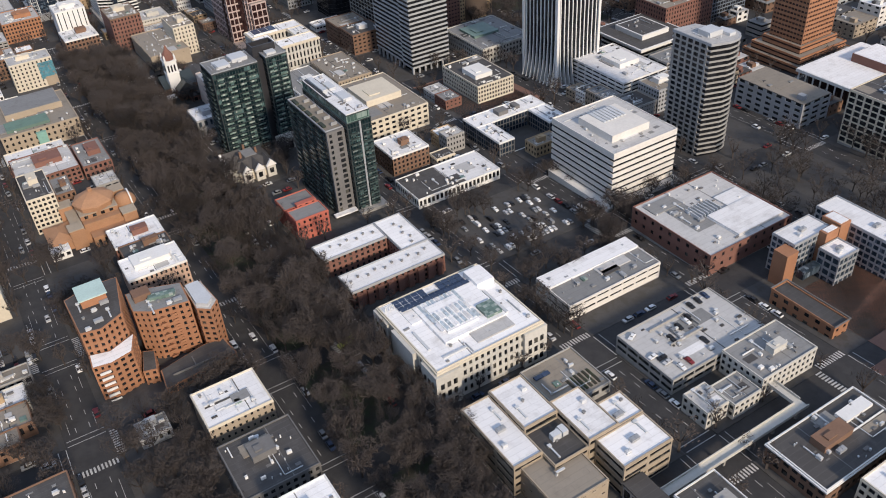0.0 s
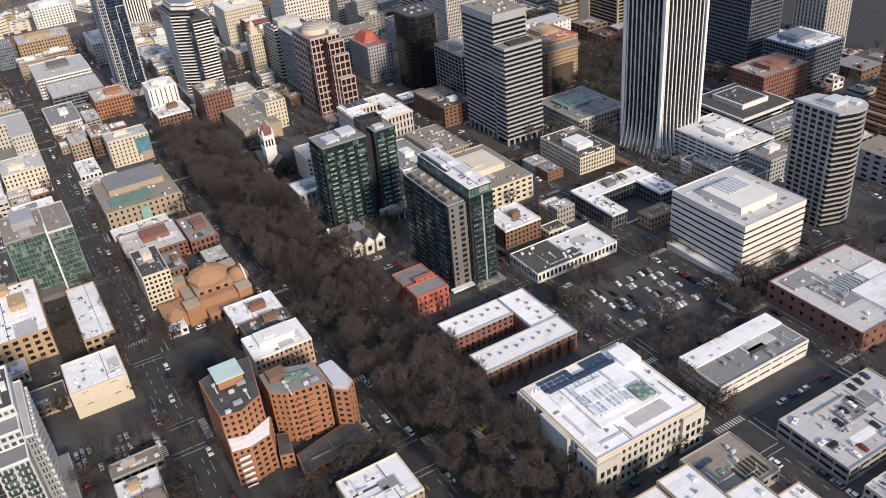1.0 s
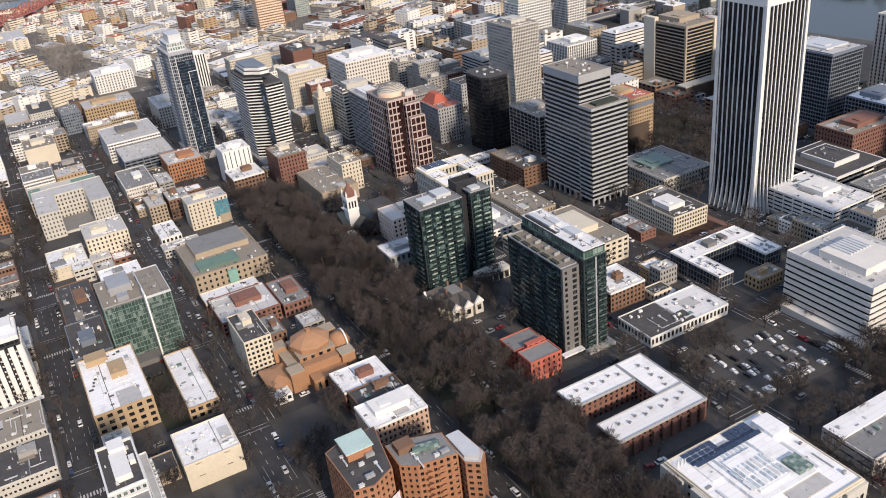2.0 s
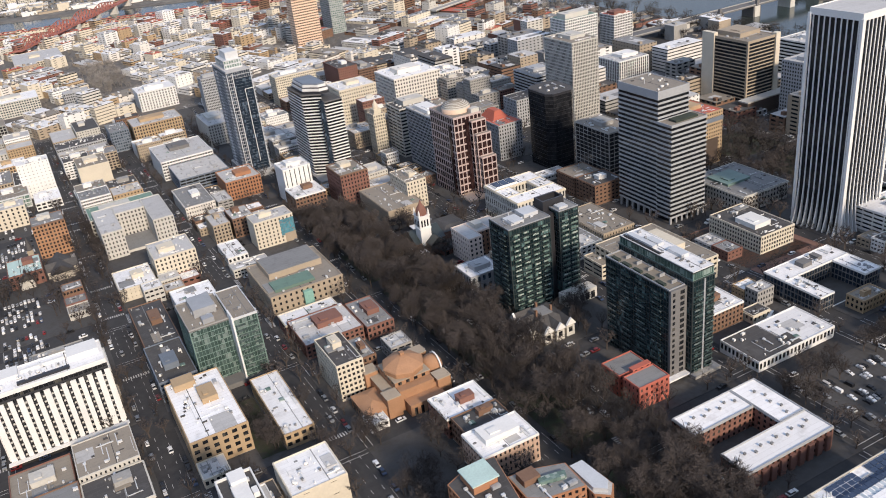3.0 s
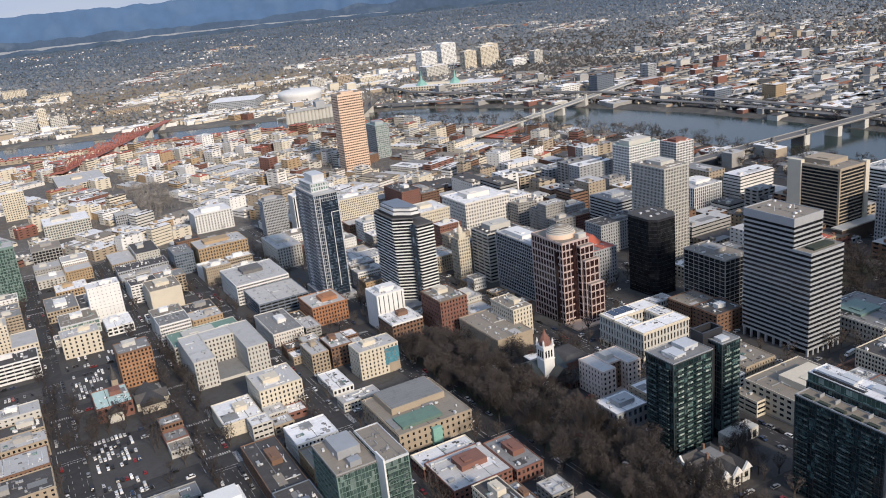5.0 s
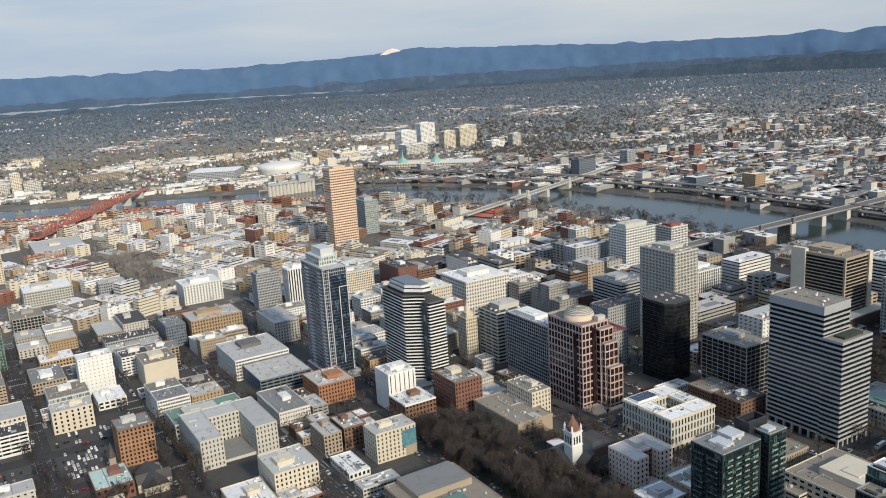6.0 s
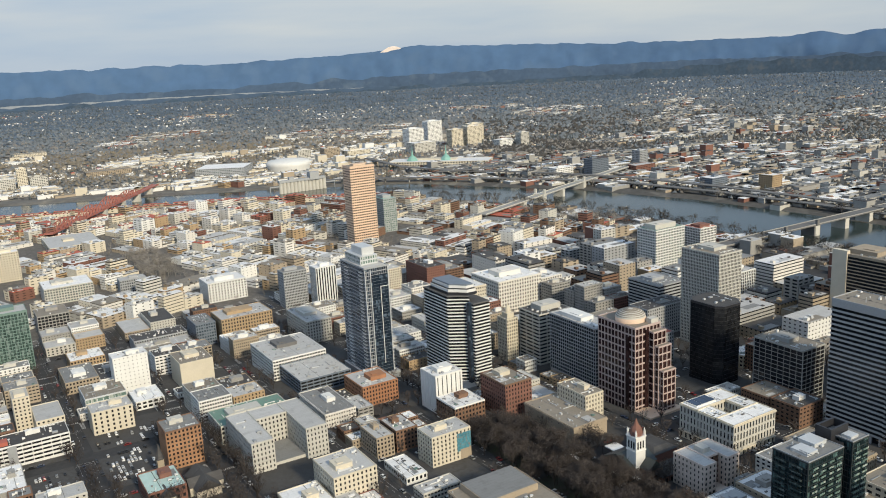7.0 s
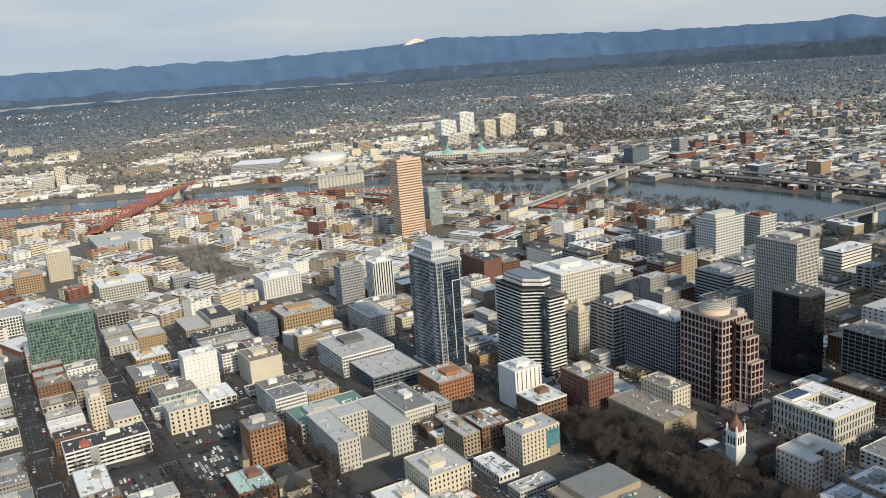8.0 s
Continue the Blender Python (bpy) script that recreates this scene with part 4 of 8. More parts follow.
for i in range(17):
    z_ = 1.6 + i * 2.62
    tagged(mini(e, "balcony", [q for k in range(4) for q in ((2.0 + k * 5.3, .5, z_, 5.2 + k * 5.3, 1.52, z_ + .14), (2.0 + k * 5.3, .5, z_ + .14, 5.2 + k * 5.3, .57, z_ + .85))], "glass_teal_pale"), kind="stuff")
    tagged(mini(e, "balcony", [q for k in range(2) for q in ((28.2 + k * 5.2, -1.0, z_, 32.0 + k * 5.2, .02, z_ + .14), (28.2 + k * 5.2, -1.0, z_ + .14, 32.0 + k * 5.2, -.93, z_ + .85))], "glass_teal_pale"), kind="stuff")
    tagged(mini(e, "balcony", [q for k in range(2) for q in ((-1.0, 4 + k * 7.4, z_, .02, 9.4 + k * 7.4, z_ + .14), (-1.0, 4 + k * 7.4, z_ + .14, -.93, 9.4 + k * 7.4, z_ + .85))], "glass_sage"), kind="stuff")
mini(e, "podium", [(24, -8, -2, 42, -1.1, 7)], "pale_stone")
for i in range(5):
    mini(e, "window", [(25.2 + i * 3.3, -8.1, 1.6, 27.4 + i * 3.3, -7.9, 5.4)], "glass_dark")

# red apartment house
x0, x1, y0, y1 = 93, 108, 282, 305
e, zb = start_thing("apartment_house", "orange-red apartment house with two wings", "building", x0, y0, x1, y1)
for by, bd, hh in ((0, 9.5, 11), (12, 11, 10)):
    t_ = block(e, 0, by, 0, 15, bd, hh, "red_paint", "glass_dark", 2.6, .45, 2.6, .62, first="red_paint")
    roof_deck(e, 0, by, t_, 15, bd, "roof_grey", "red_paint")
t_ = block(e, 5, 9.6, 0, 9, 2.3, 12.5, "red_paint", "glass_dark", 2.6, .5, 2.6, .7)
# big pale office with ribbon windows
e, top = building("office_building", "bulky off-white office with dark ribbon windows", 213, 249, 222, 263, 26.0, "warm_white", glass="glass_black", roof="roof_pale", fl=2.85, sill=.62, bay=40, pier=0, depth=.5, pent=0, units=0, cap=2.4, over=.0)
mini(e, "plant_house", [(6, 8, top, 27, 30, top + 3.4)], "warm_white")
for i in range(7):
    mini(e, "louvre_roof", [(11 + i * 1.9, 19, top + 3.4, 12.3 + i * 1.9, 29, top + 4.0)], "pale_metal")
for bx, by in ((4, 4), (29, 6), (5, 26), (24, 4), (31, 22)):
    mini(e, "stained_hatch", [(bx, by, top + .07, bx + 2.6, by + 1.8, top + .14)], "roof_grey")
mini(e, "podium", [(-3.5, -2.5, -3, 37.5, 38.5, 3.4)], "warm_white")
mini(e, "podium_band", [(-3.8, -2.8, 3.4, 37.8, 38.8, 4.4)], "warm_white")
# brick school with a mechanical well
e, top = building("school_building", "red brick building with pale roof and sunken plant", 208, 253, 162, 204, 9.0, "red_brick", roof="roof_pale", fl=3.6, sill=.6, bay=4.5, pier=.7, pent=0, units=3, over=.05)
mini(e, "raised_roof", [(18, 3, top, 43, 19, top + 1.2), (30, 19, top, 43, 27, top + .8)], "roof_white")
mini(e, "plant_well", [(8, 14, top + .07, 18, 38, top + .12)], "roof_grey")
for i in range(8):
    mini(e, "pipe_frame", [(14 + i * 1.7, 19.5, top + .2, 14.3 + i * 1.7, 27, top + 1.6)], "pale_metal")
for i in range(7):
    shared("rooftop_unit", AC[i % 3], e, 9.5 + (i % 2) * 5, 16 + i * 3.0, top + .12)
# research building with orange towers
x0, x1, y0, y1 = 212, 268, 110, 155
e, zb = start_thing("research_building", "glass and orange brick research building, white roofs", "building", x0, y0, x1, y1)
for bx, by, bw, bd, hh in ((17, 33, 20, 10, 16), (26.5, 20.5, 10.5, 9, 13), (44, 2, 12, 43, 16)):
    t_ = block(e, bx, by, 0, bw, bd, hh, "steel_grey", "glass_blue", 2.9, .3, 2.6, .2, joined=True)
    mini(e, "roof", [(bx + .36, by + .36, t_, bx + bw - .36, by + bd - .36, t_ + .06)], "roof_white")
    shared("rooftop_unit", AC[1], e, bx + bw / 2, by + bd / 2, t_ + .06)
    shared("rooftop_unit", AC[0], e, bx + bw / 3, by + bd / 3, t_ + .06)
mini(e, "stair_tower", [(11, 31, -2, 17, 37, 15.5), (30, 29.8, -2, 37.2, 33, 18), (38, 30, -2, 43.9, 38, 18.5)], "orange_brick")
mini(e, "stair_roof", [(31, 30.2, 18, 36.4, 32.6, 18.2), (38.6, 30.6, 18.5, 43.3, 37.4, 18.7)], "roof_white")
mini(e, "footway", [(17, 27, 4.5, 26, 30, 8)], "glass_blue")
t_ = block(e, 1, 2, 0, 7.5, 26, 7, "orange_brick", "glass_dark", 3.4, .5, 4, .6, joined=True)
mini(e, "roof", [(1.4, 2.4, t_, 8.2, 27.6, t_ + .06)], "roof_dark")
mini(e, "pergola", [(.6, 1.6, t_ + .8, 9, 2.0, t_ + 1.1), (.6, 27.8, t_ + .8, 9, 28.2, t_ + 1.1), (8.6, 2, t_ + .8, 9, 28, t_ + 1.1)], "dark_concrete")
mini(e, "foundation", [(1, 2, -3, 8.5, 28, .02)], "orange_brick")
pavement(222, 98, 256, 136, "brick_plaza")
pavement(211, 62, 257, 96, "brick_plaza")

# towers and offices to the east
e, zb = start_thing("apartment_tower", "slender grey apartment tower with a curved face", "tower", 274, 228, 294, 254)
pts = [(0, 3), (9, 0)] + [(12 + 8 * math.sin(a * math.pi / 10), 8 - 8 * math.cos(a * math.pi / 10)) for a in range(0, 10)] + [(15, 15.6), (12, 24), (0, 26)]
n = 22
for i in range(n):
    prism("storey_wall", pts, i * 2.55, i * 2.55 + .8, "concrete", e)
prism("glazing", [(8 + (x - 8) * .955, 12 + (y - 12) * .965) for x, y in pts], -2, n * 2.55, "glass_black", e)
for i in range(6):
    boxes("pier", [(-.06, 5 + i * 3.8, -2, .4, 6 + i * 3.8, n * 2.55)], "concrete", e)
prism("cornice", pts, n * 2.55, n * 2.55 + 1.2, "grey_stone", e)
prism("roof", [(8 + (x - 8) * .93, 12 + (y - 12) * .94) for x, y in pts], n * 2.55 + 1.2, n * 2.55 + 1.3, "roof_pale", e)
mini(e, "roof_house", [(4, 8, n * 2.55 + 1.3, 12, 15, n * 2.55 + 3.6), (12, 4, n * 2.55 + 1.3, 16, 12, n * 2.55 + 2.6)], "pale_metal")
roof_kit(e, 1, 4, 14, 18, n * 2.55 + 1.3, random.Random(9), 12)
building("office_building", "white office with ribbon windows and stepped roof", 288, 319, 297, 340, 12.0, "white_paint", roof="roof_white", fl=2.5, sill=.55, bay=6, pier=.12, pent=.2, units=9, seed=3)
e, zb = start_thing("office_building", "low dark glass office round a court, white roof", "building", 203, 288, 246, 322)
for bx, by, bw, bd in ((0, 22, 43, 12), (0, 2, 9, 19.9), (32, 4, 11, 17.9)):
    t_ = block(e, bx, by, 0, bw, bd, 9, "dark_concrete", "glass_navy", 3.0, .16, 1.9, .14, .25, cap=.5, first="white_paint")
    roof_deck(e, bx, by, t_, bw, bd, "roof_white", "white_paint", .3, .45)
    roof_kit(e, bx, by, bw, bd, t_ + .06, random.Random(int(bx + 3)), 14)
mini(e, "roof_house", [(16, 25, t_, 22, 30, t_ + 2.2), (27, 26, t_, 30, 31, t_ + 1.8)], "dark_concrete")
mini(e, "court_wall", [(9.1, 2, -2, 31.9, 2.4, 2.2)], "white_paint")
mini(e, "foundation", [(0, 22, -3, 43, 34, 0), (0, 2, -3, 9, 21.9, 0), (32, 4, -3, 43, 21.9, 0)], "dark_concrete")
e, t_ = building("brick_house", "small ochre brick house with a tan roof", 216, 231, 278, 287, 6, "ochre", roof="roof_tan", fl=2.6, bay=2.2, pier=.5, pent=.1, units=2)
e, top = building("office_building", "beige precast office with dark flat roof and plant house", 230, 254, 348, 384, 10, "cream", roof="roof_dark", fl=2.6, sill=.4, bay=1.8, pier=.4, pent=.22, pent_wall="white_paint", units=3)
pavement(214, 330, 262, 392, "brick_plaza")
e, top = building("shop_building", "low white shop building with patchy flat roof", 147, 191, 273, 294, 4.6, "white_paint", roof="roof_white", fl=4, sill=.3, bay=2.2, pier=.35, pent=0, units=8, trim="white_paint")
mini(e, "roof_felt", [(.4, .4, top + .08, 20, 20.6, top + .14), (20, .4, top + .08, 26, 9, top + .14)], "roof_dark")
building("shop_building", "small brick building with white roof", 153, 173, 306, 326, 10, "brown_brick", roof="roof_white", trim="white_paint", fl=2.6, bay=2.2, pier=.5, pent=.05, units=3)
building("office_building", "cream office with stepped flat roofs", 158, 196, 344, 392, 12, "cream", roof="roof_tan", fl=3, sill=.5, bay=4, pier=.4, pent=.3, pent_h=3.5, units=14)
building("office_building", "low cream office with long windows", 152, 186, 379, 394, 8, "cream", roof="roof_tan", fl=2.8, sill=.55, bay=8, pier=.1, pent=0.1, units=5)

# white-ribbed skyscraper that flares at its foot
x0, x1, y0, y1 = 275.5, 305.5, 337, 368
e, zb = start_thing("skyscraper", "very tall tower with white ribs and black glass", "tower", x0, y0, x1, y1)
w, d, H = x1 - x0, y1 - y0, 117.0
boxes("glass_shaft", [(1, 1, 0, w - 1, d - 1, H - 3)], "glass_black", e)
boxes("crown_band", [(0.4, 0.4, H - 3, w - .4, d - .4, H)], "white_paint", e)
roof_deck(e, .4, .4, H, w - .8, d - .8, "roof_pale", "white_paint")


def rib(px, py, ox, oy, half, mat):
    """A rib that leans outwards near the ground."""
    v, f = [], []
    tx, ty = -oy, ox
    zs = (-3, 0, 4, 9, 16, 26, H - 2)
    outs = (4.6, 3.9, 2.7, 1.7, .9, .45, .45)
    for z, o in zip(zs, outs):
        for s, k in ((-half, -.6), (half, -.6), (half, o), (-half, o)):
            v.append((px + tx * s + ox * k, py + ty * s + oy * k, z))
    for j in range(len(zs) - 1):
        f += [(4 * j + i, 4 * j + (i + 1) % 4, 4 * j + 4 + (i + 1) % 4, 4 * j + 4 + i) for i in range(4)]
    f.append(tuple(range(len(v) - 4, len(v))))
    return mesh_object("rib", v, f, mat, e)


for i in range(10):
    px = 2.6 + i * (w - 5.2) / 9
    rib(px, 1, 0, -1, .30, "white_paint")
    rib(px, d - 1, 0, 1, .30, "white_paint")
for i in range(9):
    py = 2.6 + i * (d - 5.2) / 8
    rib(1, py, -1, 0, .30, "white_paint")
    rib(w - 1, py, 1, 0, .30, "white_paint")
for px, py in ((.6, .6), (w - .6, .6), (.6, d - .6), (w - .6, d - .6)):
    mini(e, "corner_rib", [(px - .8, py - .8, -3, px + .8, py + .8, H - 2)], "white_paint")
# dark pavilion office on columns
e, zb = start_thing("office_building", "dark office with white roof edge on tall columns", "building", 327, 325, 368, 367)
t_ = block(e, 4, 4, 5, 33, 34, 8, "white_paint", "glass_black", 2.7, .35, 40, 0, .4, cap=.4, first="white_paint")
mini(e, "roof_slab", [(0, 0, t_, 41, 42, t_ + 1.1)], "white_paint")
mini(e, "roof", [(1, 1, t_ + 1.1, 40, 41, t_ + 1.2)], "roof_dark")
mini(e, "plant_house", [(10, 10, t_ + 1.2, 31, 33, t_ + 4)], "white_paint")
mini(e, "plant_roof", [(11, 11, t_ + 4, 30, 32, t_ + 4.1)], "roof_dark")
roof_kit(e, 11, 11, 19, 21, t_ + 4.1, random.Random(3), 8)
for i in range(5):
    for j in (0, 1):
        mini(e, "column", [(6 + i * 7, 6 + j * 29, -3, 7.4 + i * 7, 7.4 + j * 29, 5)], "pale_stone")
mini(e, "core", [(13, 13, -3, 28, 29, 5)], "dark_concrete")
# brick-banded stepped tower
e, zb = start_thing("office_tower", "stepped tower of orange brick with a broad foot", "tower", 385, 262, 430, 302)
for k, hh in ((0, 6), (3, 10), (7, 14)):
    t_ = block(e, k, k, 0, 45 - 2 * k, 40 - 2 * k, hh, "orange_brick", "glass_bronze", 2.6, .6, 30, 0, .4)
    roof_deck(e, k, k, t_, 45 - 2 * k, 40 - 2 * k, "roof_tan", "orange_brick")
t_ = block(e, 10, 9, 10, 25, 22, 70, "orange_brick", "glass_bronze", 2.6, .55, 2.2, .2, .4)
roof_deck(e, 10, 9, t_, 25, 22, "roof_tan", "orange_brick")
# concert auditorium with a colonnade
e, zb = start_thing("auditorium", "auditorium with a wide white roof on slim columns", "building", 367, 200, 420, 252)
mini(e, "hall", [(5, 5, -4, 48, 47, 12)], "glass_bronze")
mini(e, "roof_slab", [(0, 0, 12, 53, 52, 13.6)], "white_paint")
mini(e, "roof", [(.6, .6, 13.6, 52.4, 51.4, 13.7)], "roof_white")
mini(e, "fly_tower", [(28, 16, 13.6, 48, 40, 18)], "red_brick")
mini(e, "fly_roof", [(28.4, 16.4, 18, 47.6, 39.6, 18.2)], "roof_white")
for i in range(12):
    mini(e, "column", [(.5, 1.5 + i * 4.4, -4, 1.1, 2.1 + i * 4.4, 12)], "white_paint")
    mini(e, "column", [(1.5 + i * 4.4, .5, -4, 2.1 + i * 4.4, 1.1, 12)], "white_paint")
building("office_building", "cream-framed office with green-grey glass", 334, 362, 168, 200, 26, "cream", glass="glass_dark", roof="roof_dark", fl=2.8, sill=.2, bay=4, pier=.2, depth=.5, pent=.2, units=4)
building("parking_deck", "grey concrete parking deck with banded sides", 322, 356, 300, 314, 13, "concrete", roof="roof_grey", fl=2.4, sill=.5, bay=8, pier=.08, pent=0, units=4)
building("office_tower", "dark glass tower with a slatted pale roof frame", 412, 442, 400, 440, 53, "slate_blue", glass="glass_black", roof="roof_pale", fl=2.6, sill=.25, bay=2, pier=.12, pent=.5, pent_h=1.0, pent_wall="pale_metal", units=0, cap=1.0, over=1.2)
building("apartment_building", "red brick apartment building with broken roofline", 366, 406, 346, 372, 22, "red_brick", roof="roof_tan", fl=2.6, bay=2.2, pier=.55, pent=.35, units=6)
building("office_building", "dark blue glass office with white roof plant", 409, 444, 352, 385, 28, "slate_blue", glass="glass_black", roof="roof_white", fl=2.6, sill=.25, bay=2.4, pier=.15, pent=.3, units=8)
building("apartment_tower", "tall pale tower with brown window strips", 472, 498, 388, 414, 66, "pale_stone", glass="glass_bronze", fl=2.6, sill=.2, bay=3, pier=.5, depth=.5, pent=.2, units=3)
building("courthouse", "old stone courthouse with green roof lights", 264, 300, 392, 434, 10, "pale_stone", roof="roof_grey", fl=3, bay=2.4, pier=.5, pent=.25, pent_wall="green_metal", pent_h=1.4, units=8, cap=.8, over=.4)
e, top = building("civic_tower", "cream and orange civic tower with a blue top band", 296, 322, 466, 496, 36, "ochre", roof="roof_red", fl=2.6, sill=.5, bay=2.0, pier=.5, pent=.3, units=3)
mini(e, "blue_band", [(-.3, -.3, 31, 26.3, 30.3, 34)], "slate_blue")
mini(e, "brown_face", [(4, -.4, 2, 22, .2, 20)], "bronze")

# black-and-grey banded towers
x0, x1, y0, y1 = 222, 250, 408, 454.5
e, zb = start_thing("office_tower", "tall grey tower with horizontal dark bands", "tower", x0, y0, x1, y1)
t_ = block(e, 3, 12, 6, 23, 34, 67.5, "grey_stone", "glass_black", 2.75, .41, 40, 0, .4, cap=4.2, first="grey_stone", over=0)
roof_deck(e, 3, 12, t_, 23, 34, "roof_tan", "grey_stone")
mini(e, "mast", [(9, 30, t_, 9.2, 30.2, t_ + 3), (20, 26, t_, 20.2, 26.2, t_ + 2.2)], "pale_metal")
roof_kit(e, 4, 13, 21, 32, t_ + .06, random.Random(2), 12)
t2 = block(e, 2, 0, 6, 26, 11.9, 54.4, "grey_stone", "glass_black", 2.75, .41, 40, 0, .4, cap=1, over=0)
roof_deck(e, 2, 0, t2, 26, 11.9, "roof_tan", "grey_stone")
mini(e, "roof_garden", [(8, 3, t2 + .1, 24, 9, t2 + 1.3)], "conifer")
t2b = block(e, 26.1, 12, 6, 2.4, 22, 54.4, "grey_stone", "glass_black", 2.75, .41, 40, 0, .4, cap=1, over=0)
mini(e, "lobby", [(5, 3, -4, 26, 44, 6)], "glass_black")
for i in range(7):
    mini(e, "column", [(2.2 + i * 4.1, .2, -4, 3.3 + i * 4.1, 1.3, 6), (3.2, 13 + i * 5.2, -4, 4.3, 14.1 + i * 5.2, 6)], "grey_stone")
building("office_tower", "dark brown office slab with a thin pale grid", 237, 258, 478, 513, 37.5, "concrete", glass="glass_black", roof="roof_tan", fl=2.7, sill=.13, bay=4.6, pier=.04, depth=.35, pent=.2, units=5, cap=.6, over=0)
# black angular tower
e, zb = start_thing("office_tower", "black glass tower with a chamfered plan", "tower", 233, 536, 258, 566)
pts = [(0, 5), (4, 0), (19, 0), (25, 7), (25, 26), (21, 30), (5, 30), (0, 25)]
for i in range(19):
    prism("storey_glass", [(12.5 + (x - 12.5) * .995, 15 + (y - 15) * .995) for x, y in pts], i * 2.85, i * 2.85 + 2.7, "glass_black", e)
    prism("storey_band", pts, i * 2.85 + 2.7, i * 2.85 + 2.86, "black_metal", e)
prism("parapet", pts, 54.2, 55.6, "black_metal", e)
prism("roof", [(12.5 + (x - 12.5) * .95, 15 + (y - 15) * .95) for x, y in pts], 55.6, 55.7, "roof_dark", e)
for i in range(6):
    shared("rooftop_unit", AC[i % 3], e, 6 + (i % 3) * 6, 9 + (i // 3) * 10, 55.7)
# square courthouse-like office with a light court
x0, x1, y0, y1 = 155, 189, 460, 497.5
e, zb = start_thing("government_building", "square cream stone building with a roof light well", "building", x0, y0, x1, y1)
for bx, by, bw, bd in ((0, 0, 34, 12), (0, 25.5, 34, 12), (0, 12.1, 10.5, 13.3), (23.5, 12.1, 10.5, 13.3)):
    t_ = block(e, bx, by, 5.2, bw, bd, 14.2, "pale_stone", "glass_dark", 4.7, .26, 2.4, .56, .45, cap=.9, over=.4, first="cream")
    roof_deck(e, bx, by, t_, bw, bd, "roof_white", "cream")
    roof_kit(e, bx, by, bw, bd, t_ + .06, random.Random(int(bx + by)), 9)
t0 = block(e, -.3, -.3, 0, 34.6, 38.1, 4.6, "cream", "glass_dark", 4.6, .3, 3.4, .6, .4, cap=.5, over=.2)
for i in range(3):
    mini(e, "solar_panel", [(3 + i * 5, 28, t_ + 1.1, 7.6 + i * 5, 35.6, t_ + 1.3)], "solar")
mini(e, "panel_frame", [(2.5, 27.5, t_, 18, 36.2, t_ + 1.1)], "white_paint")
mini(e, "well_floor", [(10.6, 12.2, 8, 23.4, 25.4, 8.5)], "roof_tan")
mini(e, "foundation", [(0, 0, -4, 34, 37.5, 0)], "pale_stone")
# pink granite tower with a dome
x0, x1, y0, y1 = 159.5, 185.5, 528.5, 571
e, zb = start_thing("office_tower", "pink granite tower with a pale grid and a low dome", "tower", x0, y0, x1, y1)
t_ = block(e, 0, 9, 0, 21, 33, 55.5, "pink_granite", "glass_maroon", 4.6, .2, 3.0, .2, .4, cap=.8)
roof_deck(e, 0, 9, t_, 21, 33, "roof_tan", "pink_granite")
lathe("drum", 10.5, 24, [(9.4, t_ - .2), (9.4, t_ + 3)], "salmon_stone", e, 28)
lathe("dome", 10.5, 24, [(9.4, t_ + 3), (8.8, t_ + 4.3), (7.2, t_ + 5.7), (4.5, t_ + 6.8), (1.5, t_ + 7.3), (.2, t_ + 7.4)], "pale_stone", e, 28)
for r, z in ((9.0, 3.9), (8.3, 4.9), (7.3, 5.6), (6.0, 6.2), (4.7, 6.75), (3.0, 7.05)):
    lathe("dome_ring", 10.5, 24, [(r, t_ + z - .1), (r + .25, t_ + z), (r, t_ + z + .25)], "roof_tan", e, 28)
mini(e, "notch", [(8.0, 8.4, 0, 10.8, 9.2, 54), (-.3, 14, 0, .3, 17, 50)], "glass_maroon")
for bx, by, bw, bd, hh in ((10.8, 4.6, 10.6, 4.3, 52), (11.6, 1.2, 10.8, 3.3, 43.5), (12.6, -2.0, 10.6, 3.1, 28.5)):
    t2 = block(e, bx, by, 0, bw, bd, hh, "pink_granite", "glass_maroon", 4.6, .17, 3.5, .16, .4, cap=.7)
    roof_deck(e, bx, by, t2, bw, bd, "roof_tan", "pink_granite", .2, .3)
mini(e, "roof_house", [(14, 10, t_, 20, 14, t_ + 3)], "pale_stone")
mini(e, "podium", [(-1, -5, -4, 27, 9, 3.5)], "salmon_stone")
# tall stone block with a red tiled roof behind
e, top = building("hotel", "grey stone hotel with a steep red roof", 218, 238, 580, 612, 27, "grey_stone", roof="roof_red", fl=2.7, bay=2.2, pier=.55, pent=0, units=0)
hip("tiled_roof", 3, 12, 17, 31, top, 6.5, "roof_red", e, .2, .35)
# gridded and banded neighbours
building("office_tower", "office slab with a fine dark window grid", 171, 190, 586, 634, 41, "grey_stone", glass="glass_black", roof="roof_pale", fl=2.55, sill=.24, bay=2.3, pier=.15, depth=.4, pent=.35, pent_wall="white_paint", units=4)
building("office_tower", "pale banded office with set-back top", 171, 200, 646, 670, 38.5, "pale_stone", glass="glass_dark", roof="roof_dark", fl=2.7, sill=.5, bay=8, pier=.1, depth=.4, pent=.4, pent_h=4, units=3)
building("department_store", "large white glazed-brick store with many windows", 228, 276, 777, 821, 31, "warm_white", roof="roof_white", fl=3.2, sill=.45, bay=2.9, pier=.5, pent=.25, pent_h=4, units=8, cap=1, over=.3)
building("department_store", "white glazed-brick annex of a large store", 279, 304, 782, 815, 25, "warm_white", roof="roof_white", fl=3.2, sill=.45, bay=2.9, pier=.5, pent=.1, units=6)
